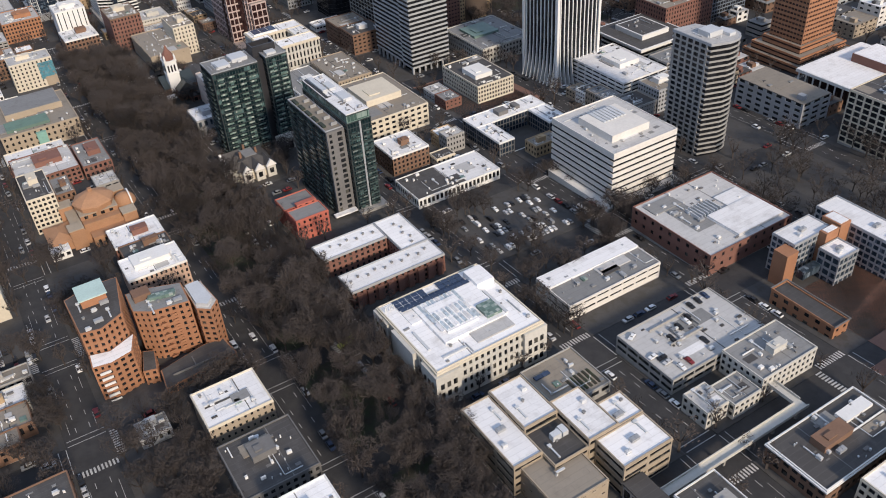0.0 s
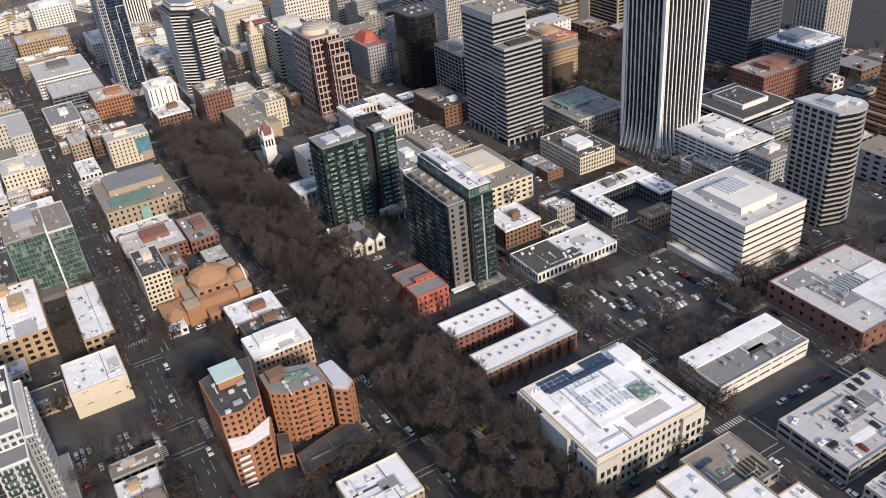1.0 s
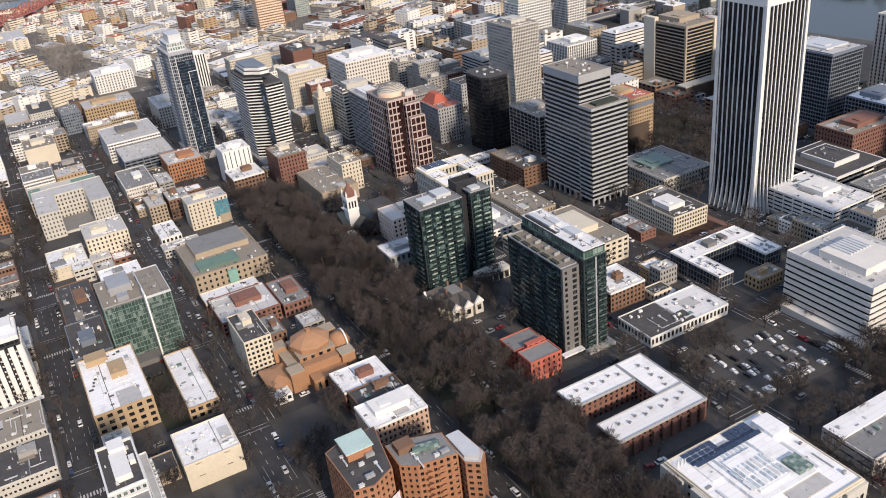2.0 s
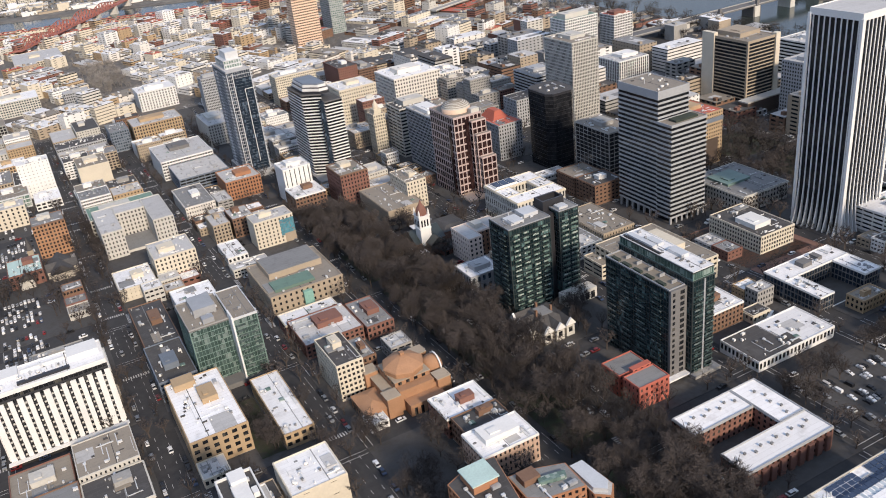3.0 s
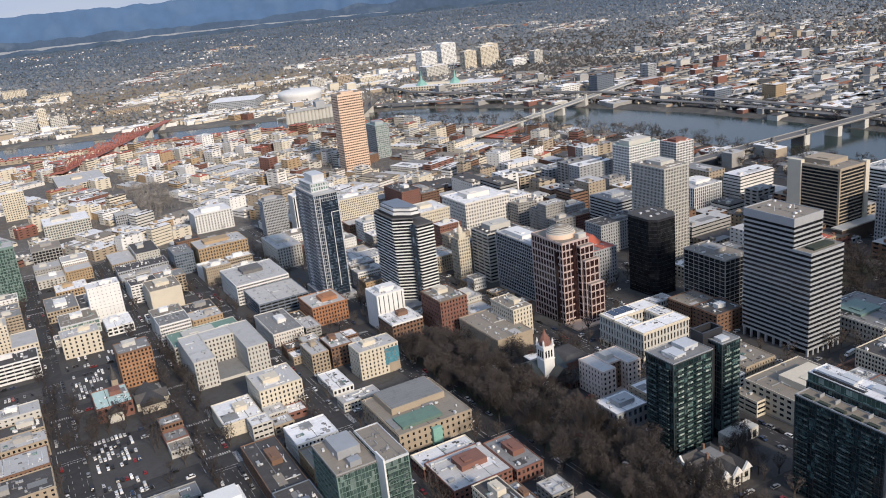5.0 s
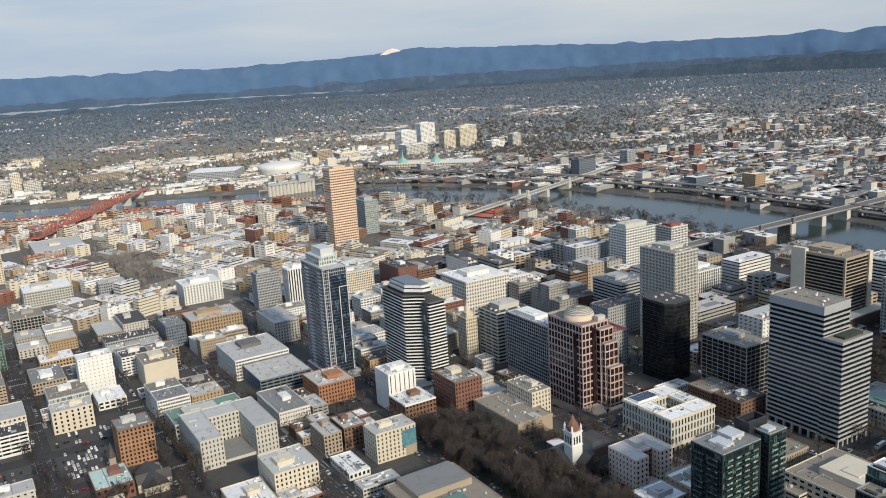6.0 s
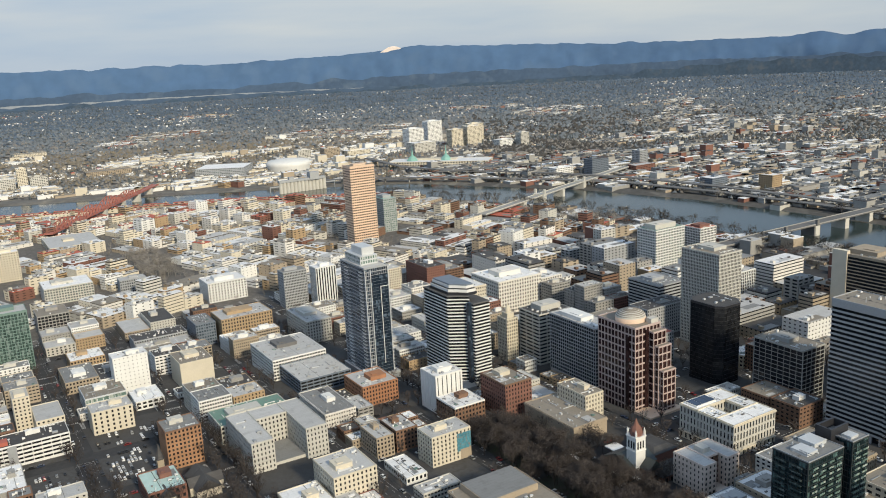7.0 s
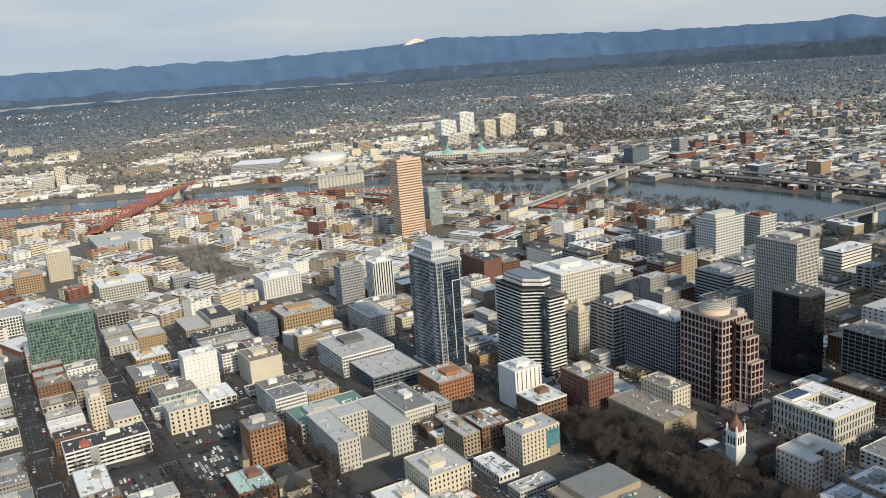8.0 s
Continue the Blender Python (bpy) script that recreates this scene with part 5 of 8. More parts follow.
building("hotel", "cream terracotta hotel with rows of small windows", 166, 201, 757, 789, 37, "cream", roof="roof_white", fl=2.9, sill=.5, bay=2.2, pier=.55, pent=.12, units=4, cap=1.0, over=.35)
e, top = building("clock_tower", "old cream tower block with a spired lantern", 158, 168, 668, 680, 33, "cream", roof="roof_tan", fl=2.7, bay=2.0, pier=.5, pent=0, units=0)
mini(e, "lantern_stage", [(2, 2, top, 8, 9, top + 4)], "cream")
lathe("spire", 5, 5.5, [(2.2, top + 4), (2.2, top + 7), (1.4, top + 8), (.5, top + 10), (.1, top + 13)], "cream", e, 10)
building("office_tower", "tall pale tower with a fine vertical grid", 291, 315.5, 587, 623, 72.5, "pale_stone", glass="glass_dark", roof="roof_tan", fl=2.6, sill=.3, bay=1.5, pier=.4, depth=.35, pent=.3, units=4)
building("office_tower", "dark banded office tower downtown", 308, 340, 662, 698, 33, "grey_stone", glass="glass_black", roof="roof_grey", fl=2.7, sill=.5, bay=40, pier=0, depth=.4, pent=.2, units=4)
building("office_tower", "white office tower with rows of square windows", 425, 466, 780, 806, 49, "white_paint", glass="glass_green", roof="roof_green", fl=2.8, sill=.4, bay=2.3, pier=.35, pent=.5, pent_h=5, pent_wall="pale_stone", units=3)
building("office_tower", "white-gridded tower with a red hipped roof", 482, 506, 773, 797, 44, "white_paint", glass="glass_dark", roof="roof_red", fl=2.7, sill=.35, bay=2.2, pier=.3, pent=.4, pent_wall="red_brick", units=2)
e, top = building("office_tower", "stone-framed tower with a bronze glass face", 414, 444, 532, 574, 56, "tan", glass="glass_black", roof="roof_tan", fl=2.7, sill=.3, bay=30, pier=.1, depth=.4, pent=.5, pent_h=3.5, units=3, cap=1.5)
mini(e, "stone_pylon", [(-1, 34, -3, 3, 46.5, 61), (28.5, -1.2, -3, 33, 3, 60)], "cream")
mini(e, "podium", [(-8, -10, -3, 38, -.5, 14)], "bronze")
mini(e, "podium_rim", [(-8.4, -10.4, 14, 38.4, -.6, 15)], "pale_stone")
building("office_tower", "white banded office tower near the river", 481, 512, 530, 562, 42, "white_paint", glass="glass_dark", fl=2.7, sill=.5, bay=40, pier=0, depth=.4, pent=.2, units=4)
building("courthouse", "grey stone office block with a square window grid", 425, 463, 474, 509, 42, "grey_stone", glass="glass_dark", roof="roof_pale", fl=2.7, sill=.42, bay=2.3, pier=.42, depth=.4, pent=.25, units=4, cap=1.0)
building("office_building", "white-columned office with dark glass", 402, 436, 668, 700, 26, "white_paint", glass="glass_dark", roof="roof_pale", fl=2.7, sill=.15, bay=2.4, pier=.35, depth=.45, pent=.3, units=8)
# tall towers in the middle of town
x0, x1, y0, y1 = 59, 80, 697, 738
e, zb = start_thing("glass_tower", "very tall slim dark glass tower with set-back top", "tower", x0, y0, x1, y1)
t_ = block(e, 0, 0, 0, 18.5, 39, 85, "grey_stone", "glass_navy", 2.65, .20, 1.7, .14, .2, first="grey_stone", cap=.6)
roof_deck(e, 0, 0, t_, 18.5, 39, "roof_pale", "grey_stone")
t2 = block(e, 2.5, 10, t_, 13.5, 25, 6, "pale_metal", "glass_teal_pale", 3, .35, 2, .3)
mini(e, "crown", [(5.5, 13, t2, 15, 30, t2 + 5.5)], "pale_metal")
mini(e, "south_panel", [(4.6, -.5, 6, 18.1, .1, 80)], "glass_navy")
for bx in (.0, 4.2, 18.0):
    mini(e, "white_fin", [(bx, -.8, 0, bx + .5, .1, 84)], "pale_metal")
mini(e, "white_fin", [(11.6, -.9, 14, 12.0, -.4, 71), (11.6, -.9, 71, 18.0, -.4, 71.4)], "white_paint")
for i in range(31):
    tagged(mini(e, "balcony", [(-.9, 3, 2.4 + i * 2.65, 0, 8, 2.55 + i * 2.65), (-.9, 3, 2.55 + i * 2.65, -.82, 8, 3.2 + i * 2.65), (-.9, 25, 2.4 + i * 2.65, 0, 32, 2.55 + i * 2.65), (18.4, -.9, 2.4 + i * 2.65, 19.5, 3, 2.6 + i * 2.65)], "pale_metal"), kind="stuff")
    mini(e, "transom", [(4.8, -.58, 7.4 + i * 2.35, 18.0, -.5, 7.52 + i * 2.35)], "slate_blue")
mini(e, "podium", [(-2, -3, -3, 22, 41, 7)], "grey_stone")
x0, x1, y0, y1 = 99, 125, 640, 688
e, zb = start_thing("office_tower", "black tower with white bands and a chamfered corner", "tower", x0, y0, x1, y1)
west = [(8.5, 8), (12, 4.5), (12, 46), (0, 46), (0, 14)]
east = [(12.1, 0), (25.5, 0), (25.5, 42), (12.1, 42)]


def shrink(points, k):
    cx, cy = sum(q[0] for q in points) / len(points), sum(q[1] for q in points) / len(points)
    return [(cx + (x - cx) * k, cy + (y - cy) * (k + (1 - k) * .4)) for x, y in points]


for plan, n in ((west, 28), (east, 26)):
    for i in range(n):
        prism("storey_wall", plan, i * 2.35, i * 2.35 + .85, "white_paint", e)
    prism("glazing", shrink(plan, .95), -1, n * 2.35, "glass_black", e)
    prism("cornice", plan, n * 2.35, n * 2.35 + .7, "dark_concrete", e)
    prism("roof", shrink(plan, .93), n * 2.35 + .7, n * 2.35 + .8, "roof_dark", e)
mini(e, "corner_strip", [(9.2, 2.2, 0, 12.05, 5.2, 62)], "glass_navy")
for k, (z0, z1, mt) in enumerate(((.7, 2.6, "black_metal"), (2.6, 4.6, "white_paint"), (4.6, 5.4, "black_metal"), (5.4, 7.2, "white_paint"), (7.2, 8.2, "slate_blue"))):
    prism("crown_tier", shrink([(6.5, 12), (11.9, 6), (19, 6), (19, 40), (2, 40), (2, 16)], 1 - .05 * k), 65.8 + z0, 65.8 + z1, mt, e)
mini(e, "podium", [(-2, -4, -4, 27, 46, 5)], "concrete")
# copper-pink slab tower far down the avenue
x0, x1, y0, y1 = 262, 296, 1143, 1166
e, zb = start_thing("skyscraper", "tall pink-orange tower with rows of copper windows", "tower", x0, y0, x1, y1)
t_ = block(e, 0, 0, 0, 34, 22, 99.5, "salmon_stone", "glass_bronze", 3.3, .58, 3.0, .2, .4, cap=2.5, first="salmon_stone", over=0)
roof_deck(e, 0, 0, t_, 34, 22, "roof_tan", "salmon_stone")
mini(e, "plant_house", [(8, 6, t_, 25, 17, t_ + 2)], "salmon_stone")
building("office_building", "rounded green glass office with a copper roof", 330, 350, 1190, 1226, 46, "grey_stone", glass="glass_teal_pale", roof="copper_green", fl=2.8, sill=.3, bay=3, pier=.2, pent=.4, pent_h=4, units=0)

# ---- west of the park ----
# orange brick apartment tower, three angled wings over a podium
x0, x1, y0, y1 = 0, 44, 221, 266
e, zb = start_thing("apartment_tower", "orange brick apartment tower with angled wings", "tower", x0, y0, x1, y1)


def stand(points):
    return [(x - x0, y - y0) for x, y in points]


t_ = facet_wing(e, stand([(0.1, 240.6), (6.6, 239.0), (14.5, 243), (18.3, 264.6), (8.7, 265.4), (-0.5, 262)]), 0, 26, "orange_brick", "glass_dark", "roof_dark")
pieces("penthouse", [(4, 32, t_, 12.5, 40.5, t_ + 3.2)], "orange_brick", e)
pieces("penthouse_roof", [(3.5, 31.5, t_ + 3.2, 13, 41, t_ + 3.7)], "pale_copper", e)
t2 = facet_wing(e, stand([(-0.6, 233.6), (5.5, 232.2), (13, 234.2), (15.8, 242.6), (6.6, 238.8), (0, 240.4)]), 0, 16.5, "orange_brick", "glass_black", "roof_white")
for i in range(6):
    boxes("balcony", [(1.0, 10.2, 1.9 + i * 2.5, 4.6, 11.6, 2.05 + i * 2.5), (1.0, 10.2, 2.05 + i * 2.5, 4.6, 10.3, 2.9 + i * 2.5)], "white_paint", e)
t3 = facet_wing(e, stand([(18, 246.2), (22.8, 242.5), (36.2, 240.1), (37, 252.2), (24.5, 257), (18.4, 257.5)]), 0, 22.5, "orange_brick", "glass_black", "roof_grey")
for i in range(8):
    for bx in (25.0, 29.2, 33.2):
        boxes("balcony", [(bx, 19.3, 1.9 + i * 2.5, bx + 2.2, 21.2, 2.05 + i * 2.5), (bx, 19.3, 2.05 + i * 2.5, bx + 2.2, 19.4, 2.8 + i * 2.5)], "orange_brick", e)
prism("roof_skylight", stand([(24, 248), (33, 246), (34, 248.4), (25, 250.4)]), t3, t3 + 1.4, "glass_teal_pale", e)
pieces("roof_house", [(20, 29, t3, 26, 34, t3 + 2.4)], "brown_brick", e)
t4 = facet_wing(e, stand([(37.2, 237.6), (41.3, 234.2), (45, 238), (43.6, 252.4), (37.2, 252.2)]), 0, 20, "orange_brick", "glass_dark", "roof_pale")
prism("roof_glass", stand([(37.8, 239), (41, 236), (43.6, 239), (42.6, 251), (37.8, 251)]), t4, t4 + 1.5, "pale_metal", e)
t5 = facet_wing(e, stand([(18, 222.6), (44.2, 225.4), (43, 235.4), (36, 236.5), (19, 232.5)]), 0, 5, "orange_brick", "glass_dark", "roof_dark", bay=3.2)
pieces("roof_deck_wall", [(22, 6, t5, 38, 6.3, t5 + .8), (30, 6.3, t5, 30.3, 11, t5 + .8)], "dark_concrete", e)
t6 = facet_wing(e, stand([(13.6, 232.4), (18, 231), (20, 241), (16.5, 243)]), 0, 7.5, "orange_brick", "glass_dark", "roof_dark")
pieces("foundation", [(.5, 14, -3, 17, 40, 0), (19, 3, -3, 43, 14, 0), (20, 22, -3, 42, 31, 0)], "brown_brick", e)
for k in range(7):
    shared("rooftop_unit", AC[k % 4], e, 3 + (k % 3) * 4, 20 + k * 2.2, t_)
    shared("rooftop_unit", AC[(k + 2) % 4], e, 24 + (k % 4) * 3, 22 + (k % 3) * 3, t3)
e, top = building("apartment_house", "white-roofed cream apartment house with a dark roof gully", 22.5, 43.5, 188, 205.5, 10.5, "tan", roof="roof_white", trim="cream", fl=2.7, sill=.5, bay=2.2, pier=.6, pent=0, units=3)
pieces("roof_gully", [(2, 9, top + .07, 15, 9.8, top + .2)], "roof_dark", e)
building("low_pavilion", "low tan-roofed pavilion beside trees", -36, -19, 257.5, 265, 4, "concrete", roof="roof_tan", fl=3.4, bay=3, pier=.3, pent=.08, units=1)
building("shop_building", "small shop with a ribbed white roof", -36, -22, 243, 253, 5, "pale_stone", roof="roof_white", fl=3.4, bay=3, pier=.5, pent=.06, pent_wall="ochre", units=2)
building("shop_building", "small shop with a flat tan roof", -34, -22.5, 231, 242.4, 5.5, "brown_brick", roof="roof_tan", fl=3.4, bay=3, pier=.5, pent=0, units=2)
building("brick_house", "brown brick house with a flat tan roof", -49.5, -27, 222.5, 230.4, 6, "brown_brick", roof="roof_tan", fl=2.8, bay=2.6, pier=.5, pent=0, units=4)
building("brick_house", "brown brick house with a dark roof and a pale patch", -42, -17.5, 176, 200, 7, "brown_brick", roof="roof_dark", fl=2.6, bay=2.4, pier=.55, pent=.1, pent_wall="white_paint", units=3)
building("house", "small grey house among trees", 4, 14, 203, 211, 4, "grey_stone", roof="roof_grey", fl=3, bay=2.5, pier=.6, pent=.1, units=0)
building("hall", "low hall with a dark blue-black flat roof", 22, 45, 157, 180, 9, "dark_concrete", roof="roof_dark", pent=.1, units=3)
building("apartment_house", "white apartment house with balconies", 27, 42, 128, 145, 18, "white_paint", roof="roof_white", pent=.1, units=3)
building("apartment_house", "brick apartment house with a white parapet roof", 25, 46, 312, 328, 9, "red_brick", roof="roof_white", trim="white_paint", pent=.1, units=4)
building("apartment_house", "dark-roofed brick apartment house beside a street", 26, 46, 300, 311, 9.5, "brown_brick", roof="roof_dark", pent=.1, units=4)
building("apartment_house", "peach apartment house with white stepped roof", 23, 46, 281, 297, 11.5, "peach", roof="roof_white", trim="white_paint", fl=2.6, bay=2.0, pier=.55, pent=.38, pent_h=2.4, pent_wall="white_paint", units=5)
building("kiosk", "small low white-roofed building beside a street", 2, 10, 334, 342, 3.5, "white_paint", roof="roof_white", pent=0, units=1)
# synagogue-like orange brick church with a tiled dome
x0, x1, y0, y1 = 12, 41, 338, 368
e, zb = start_thing("church", "orange brick domed temple with a tiled roof", "church", x0, y0, x1, y1)
pieces("nave", [(2, 2, -3, 27, 26, 9)], "terracotta", e)
pieces("porch", [(8, -4, -3, 24, 2, 7)], "terracotta", e)
pieces("corner_tower", [(0, 0, -3, 6, 6, 11), (23, 0, -3, 29, 6, 11), (0, 22, -3, 6, 28, 11), (23, 22, -3, 29, 28, 11)], "terracotta", e)
pieces("upper_hall", [(6.5, 6, 9, 22.5, 22, 13)], "terracotta", e)
prism("drum", ring(14.5, 14, 8.6, 8), 13, 15.6, "terracotta", e)
lathe("dome", 14.5, 14, [(9.2, 15.6), (8.8, 16.2), (5.5, 18), (2, 19.4), (.4, 19.8)], "terracotta", e, 8, False)
pieces("lantern", [(13.6, 13.1, 19.7, 15.4, 14.9, 21)], "terracotta", e)
v, f = [], []
for k in range(13):
    a = math.pi * k / 12
    v += [(x, 14 - r * math.cos(a), 9 + r * math.sin(a)) for x in (29.0, 29.6) for r in (5.6, 5.0)]
for b in range(0, 48, 4):
    f += [(b, b + 4, b + 6, b + 2), (b + 1, b + 3, b + 7, b + 5), (b, b + 1, b + 5, b + 4), (b + 2, b + 6, b + 7, b + 3)]
mesh_object("apse_rim", v, f, "white_paint", e)
prism("apse", [(27, 8.6), (29.4, 8.6), (29.4, 19.4), (27, 19.4)], -3, 9, "terracotta", e)
lathe("apse_vault", 27.1, 14, [(5.0, 9), (4.6, 11), (3.2, 13), (.3, 14)], "terracotta", e, 16)
pieces("aisle", [(6.6, 2.1, 9, 22.4, 5.8, 11), (6.6, 22.2, 9, 22.4, 25.9, 11)], "terracotta", e)
for k in range(4):
    pieces("upper_window", [(8 + k * 3.6, 5.92, 11.3, 9.6 + k * 3.6, 6.05, 12.7), (6.44, 8 + k * 3.4, 11.3, 6.56, 9.4 + k * 3.4, 12.7)], "glass_dark", e)
    pieces("tower_cap", [((0, 23)[k % 2] - .2, (0, 22)[k // 2] - .2, 11, (0, 23)[k % 2] + 6.2, (0, 22)[k // 2] + 6.2, 11.4)], "tan", e)
pieces("cornice", [(6.3, 5.8, 13, 22.7, 22.2, 13.3), (1.8, 1.8, 9, 6.3, 26.2, 9.3)], "tan", e)
hip("hall_roof", -9, 2, 2, 18, 6.5, 2.2, "terracotta", e)
pieces("side_hall", [(-9, 2, -3, 1.9, 18, 6.5)], "terracotta", e)
for i in range(5):
    pieces("window", [(9.5 + i * 2.9, -4.08, 1.5, 10.8 + i * 2.9, -3.8, 5.5)], "glass_dark", e)
    pieces("window", [(-9.08, 4 + i * 2.7, 1.5, -8.8, 5.3 + i * 2.7, 4.6)], "glass_dark", e)
building("apartment_house", "cream apartment house on a brown brick base", 1, 13, 362, 388, 17.5, "cream", roof="roof_dark", fl=2.6, bay=2.0, pier=.4, pent=.12, pent_h=3.2, units=3)
building("brick_house", "brown brick annex of an apartment house", 13.5, 22, 370, 388, 12, "brown_brick", roof="roof_grey", pent=.1, units=2)
building("church_hall", "low hall with a long white roof", 0, 29, 430, 443, 7, "red_brick", roof="roof_white", trim="cream", pent=0, units=4)
building("church_hall", "grey-roofed brick hall with white roof patches", 1, 30, 404, 431, 7.5, "red_brick", roof="roof_pale", pent=.2, units=8)
building("brick_house", "brick annex with flat grey roof", 31, 45, 402, 430, 7, "red_brick", roof="roof_grey", pent=.2, units=5)
e, top = building("museum", "long tan brick museum with grey-green roofs", 2, 42, 458, 502, 10.5, "tan", roof="roof_tan", fl=3.4, sill=.5, bay=3, pier=.65, pent=0, units=9, over=.25)
pieces("upper_gallery", [(6, 20, top, 36, 42, top + 3.4)], "tan", e)
pieces("gallery_roof", [(6.4, 20.4, top + 3.4, 35.6, 41.6, top + 3.6)], "roof_grey", e)
pieces("green_entry", [(17, -2.2, -3, 22, 4, 11.5)], "copper_green", e)
pieces("green_roof", [(4, 4, top + .07, 26, 15, top + 1.6)], "roof_green", e)
# big white hotel with fins
x0, x1, y0, y1 = -126.4, -80.5, 405.5, 424
e, zb = start_thing("hotel", "wide white hotel with vertical fins and dark glass", "hotel", x0, y0, x1, y1)
t_ = block(e, 0, 0, 3.5, 45.5, 18, 29.5, "black_metal", "glass_dark", 2.55, .3, 1.9, .12, .2, first="white_paint", cap=1.4)
roof_deck(e, 0, 0, t_, 45.5, 18, "roof_white", "white_paint")
for i in range(14):
    wide = 1.9 if i % 3 else 2.3
    pieces("fin", [(.1 + i * 3.35, -.5, 3.5, .1 + i * 3.35 + wide, .1, 30.2)], "white_paint", e)
for i in range(13):
    tagged(boxes("balcony", [(2.5 + i * 3.35, -.42, 4.3 + k * 2.55, 3.3 + i * 3.35, .02, 5.0 + k * 2.55) for k in range(10)], "pale_stone", e), kind="stuff")
for i in range(6):
    pieces("fin", [(-.5, .8 + i * 2.9, 3.5, .1, 2.2 + i * 2.9, 30.2)], "white_paint", e)
    pieces("fin", [(45.4, .8 + i * 2.9, 3.5, 46, 2.2 + i * 2.9, 30.2)], "white_paint", e)
pieces("base", [(.5, .5, -4, 45, 17.5, 3.5)], "dark_concrete", e)
pieces("canopy", [(-1, -3, 3.1, 46.5, -.6, 3.5)], "white_paint", e)
pieces("roof_house", [(2, 9, t_, 13, 17, t_ + 1.6), (32, 8, t_, 44, 17, t_ + 2.2), (14, 11.5, t_, 31, 13, t_ + 1.3)], "white_paint", e)
pieces("roof_slot", [(12, 2.2, t_ + .02, 32, 4.4, t_ + 1)], "black_metal", e)
for i in range(9):
    boxes("screen_frame", [(13 + i * 2.1, 5.2, t_ + .06, 13.25 + i * 2.1, 5.45, t_ + 2), (13 + i * 2.1, 5.2, t_ + 1.8, 13.25 + i * 2.1, 7.6, t_ + 2)], "white_paint", e)
roof_clutter(e, 45, 17, t_ + .1, 7, random.Random(8))
roof_kit(e, 0, 0, 45, 18, t_ + .06, random.Random(8), 22)
building("shop_building", "low pale building behind the hotel", -121, -84, 436, 446, 7, "pale_stone", roof="roof_white", pent=.1, units=6)
building("shop_building", "low warehouse with a brown and pale roof", -112, -80, 448, 470, 6, "pale_stone", roof="roof_pale", pent=0, units=5)
building("shop_building", "low grey building with slot windows", -112, -88, 476, 488, 6, "concrete", roof="roof_grey", pent=.1, units=3)
# glass apartment tower with brown slab
x0, x1, y0, y1 = -46, -16, 405, 447
e, zb = start_thing("apartment_tower", "green glass apartment tower with a brown core", "tower", x0, y0, x1, y1)
t_ = block(e, 0, 6, 0, 18, 28, 32, "green_metal", "glass_fern", 2.6, .09, 1.5, .09, .22, first="dark_concrete")
roof_deck(e, 0, 6, t_, 18, 28, "roof_tan", "concrete")
t2 = block(e, 18.2, 0, 0, 11, 30, 34, "green_metal", "glass_fern", 2.6, .09, 1.3, .10, .2, first="pale_metal")
roof_deck(e, 18.2, 0, t2, 11, 30, "roof_tan", "pale_metal")
pieces("white_fin", [(17.6, -1.0, 0, 18.3, 7, 36.5)], "white_paint", e)
pieces("roof_house", [(5, 16, t_, 15, 30, t_ + 4), (7, 8, t_, 12, 12, t_ + 2.5)], "steel_grey", e)
roof_kit(e, 0, 6, 18, 28, t_ + .06, random.Random(3), 22)
roof_kit(e, 18.2, 0, 11, 30, t2 + .06, random.Random(5), 16)
for i in range(12):
    boxes("balcony", [(19, -1.1, 2 + i * 2.62, 23, 0, 2.15 + i * 2.62), (19, -1.1, 2.15 + i * 2.62, 23, -1.03, 2.9 + i * 2.62), (25, -1.1, 2 + i * 2.62, 28.5, 0, 2.15 + i * 2.62), (25, -1.1, 2.15 + i * 2.62, 28.5, -1.03, 2.9 + i * 2.62)], "glass_sage", e)
pieces("podium", [(-1, -1.5, -3, 30, 38, 4.5)], "dark_concrete", e)
building("shop_building", "dark flat-roofed building with blue-grey glass front", -64, -47, 412, 447, 10, "slate_blue", glass="glass_blue", roof="roof_dark", pent=.15, pent_h=3, units=5)
# ochre lofts with white roofs beside a garden
e, top = building("apartment_house", "ochre brick lofts with a white roof", -63, -40, 354, 400, 13, "ochre", roof="roof_white", fl=3, bay=4, pier=.45, pent=.08, units=8)
pieces("roof_side_tower", [(3, 38, top, 12, 45, top + 3)], "ochre", e)
building("apartment_house", "narrow ochre lofts with a long white roof", -29.5, -17, 345, 391, 6.8, "ochre", roof="roof_white", fl=3, bay=3, pier=.4, pent=0, units=5)
building("hall", "cream windowless hall with a stained white roof", -40, -19.5, 303, 324, 11.5, "cream", roof="roof_white", fl=6, sill=.93, bay=9, pier=.9, pent=0, units=9)
# tall white balconied tower at the corner
x0, x1, y0, y1 = -64, -46, 246, 290
e, zb = start_thing("apartment_tower", "white apartment tower with many glass balconies", "tower", x0, y0, x1, y1)
t_ = block(e, 0, 16, 0, 11, 23, 43, "pale_metal", "glass_sage", 2.6, .45, 1.9, .4, .2)
roof_deck(e, 0, 16, t_, 11, 23, "roof_dark", "white_paint", .5, .9)
pieces("roof_house", [(3.2, 20, t_ + .06, 8, 32, t_ + 2.2), (3.6, 32.2, t_ + .06, 8.4, 37.5, t_ + 3.2), (8.3, 26, t_ + .06, 10, 29, t_ + 1.8)], "white_paint", e)
roof_kit(e, 0, 16, 11, 23, t_ + .06, random.Random(4), 14)
t2 = block(e, .4, 8, 0, 10.4, 7.9, 40, "pale_metal", "glass_sage", 2.6, .40, 1.9, .4, .2)
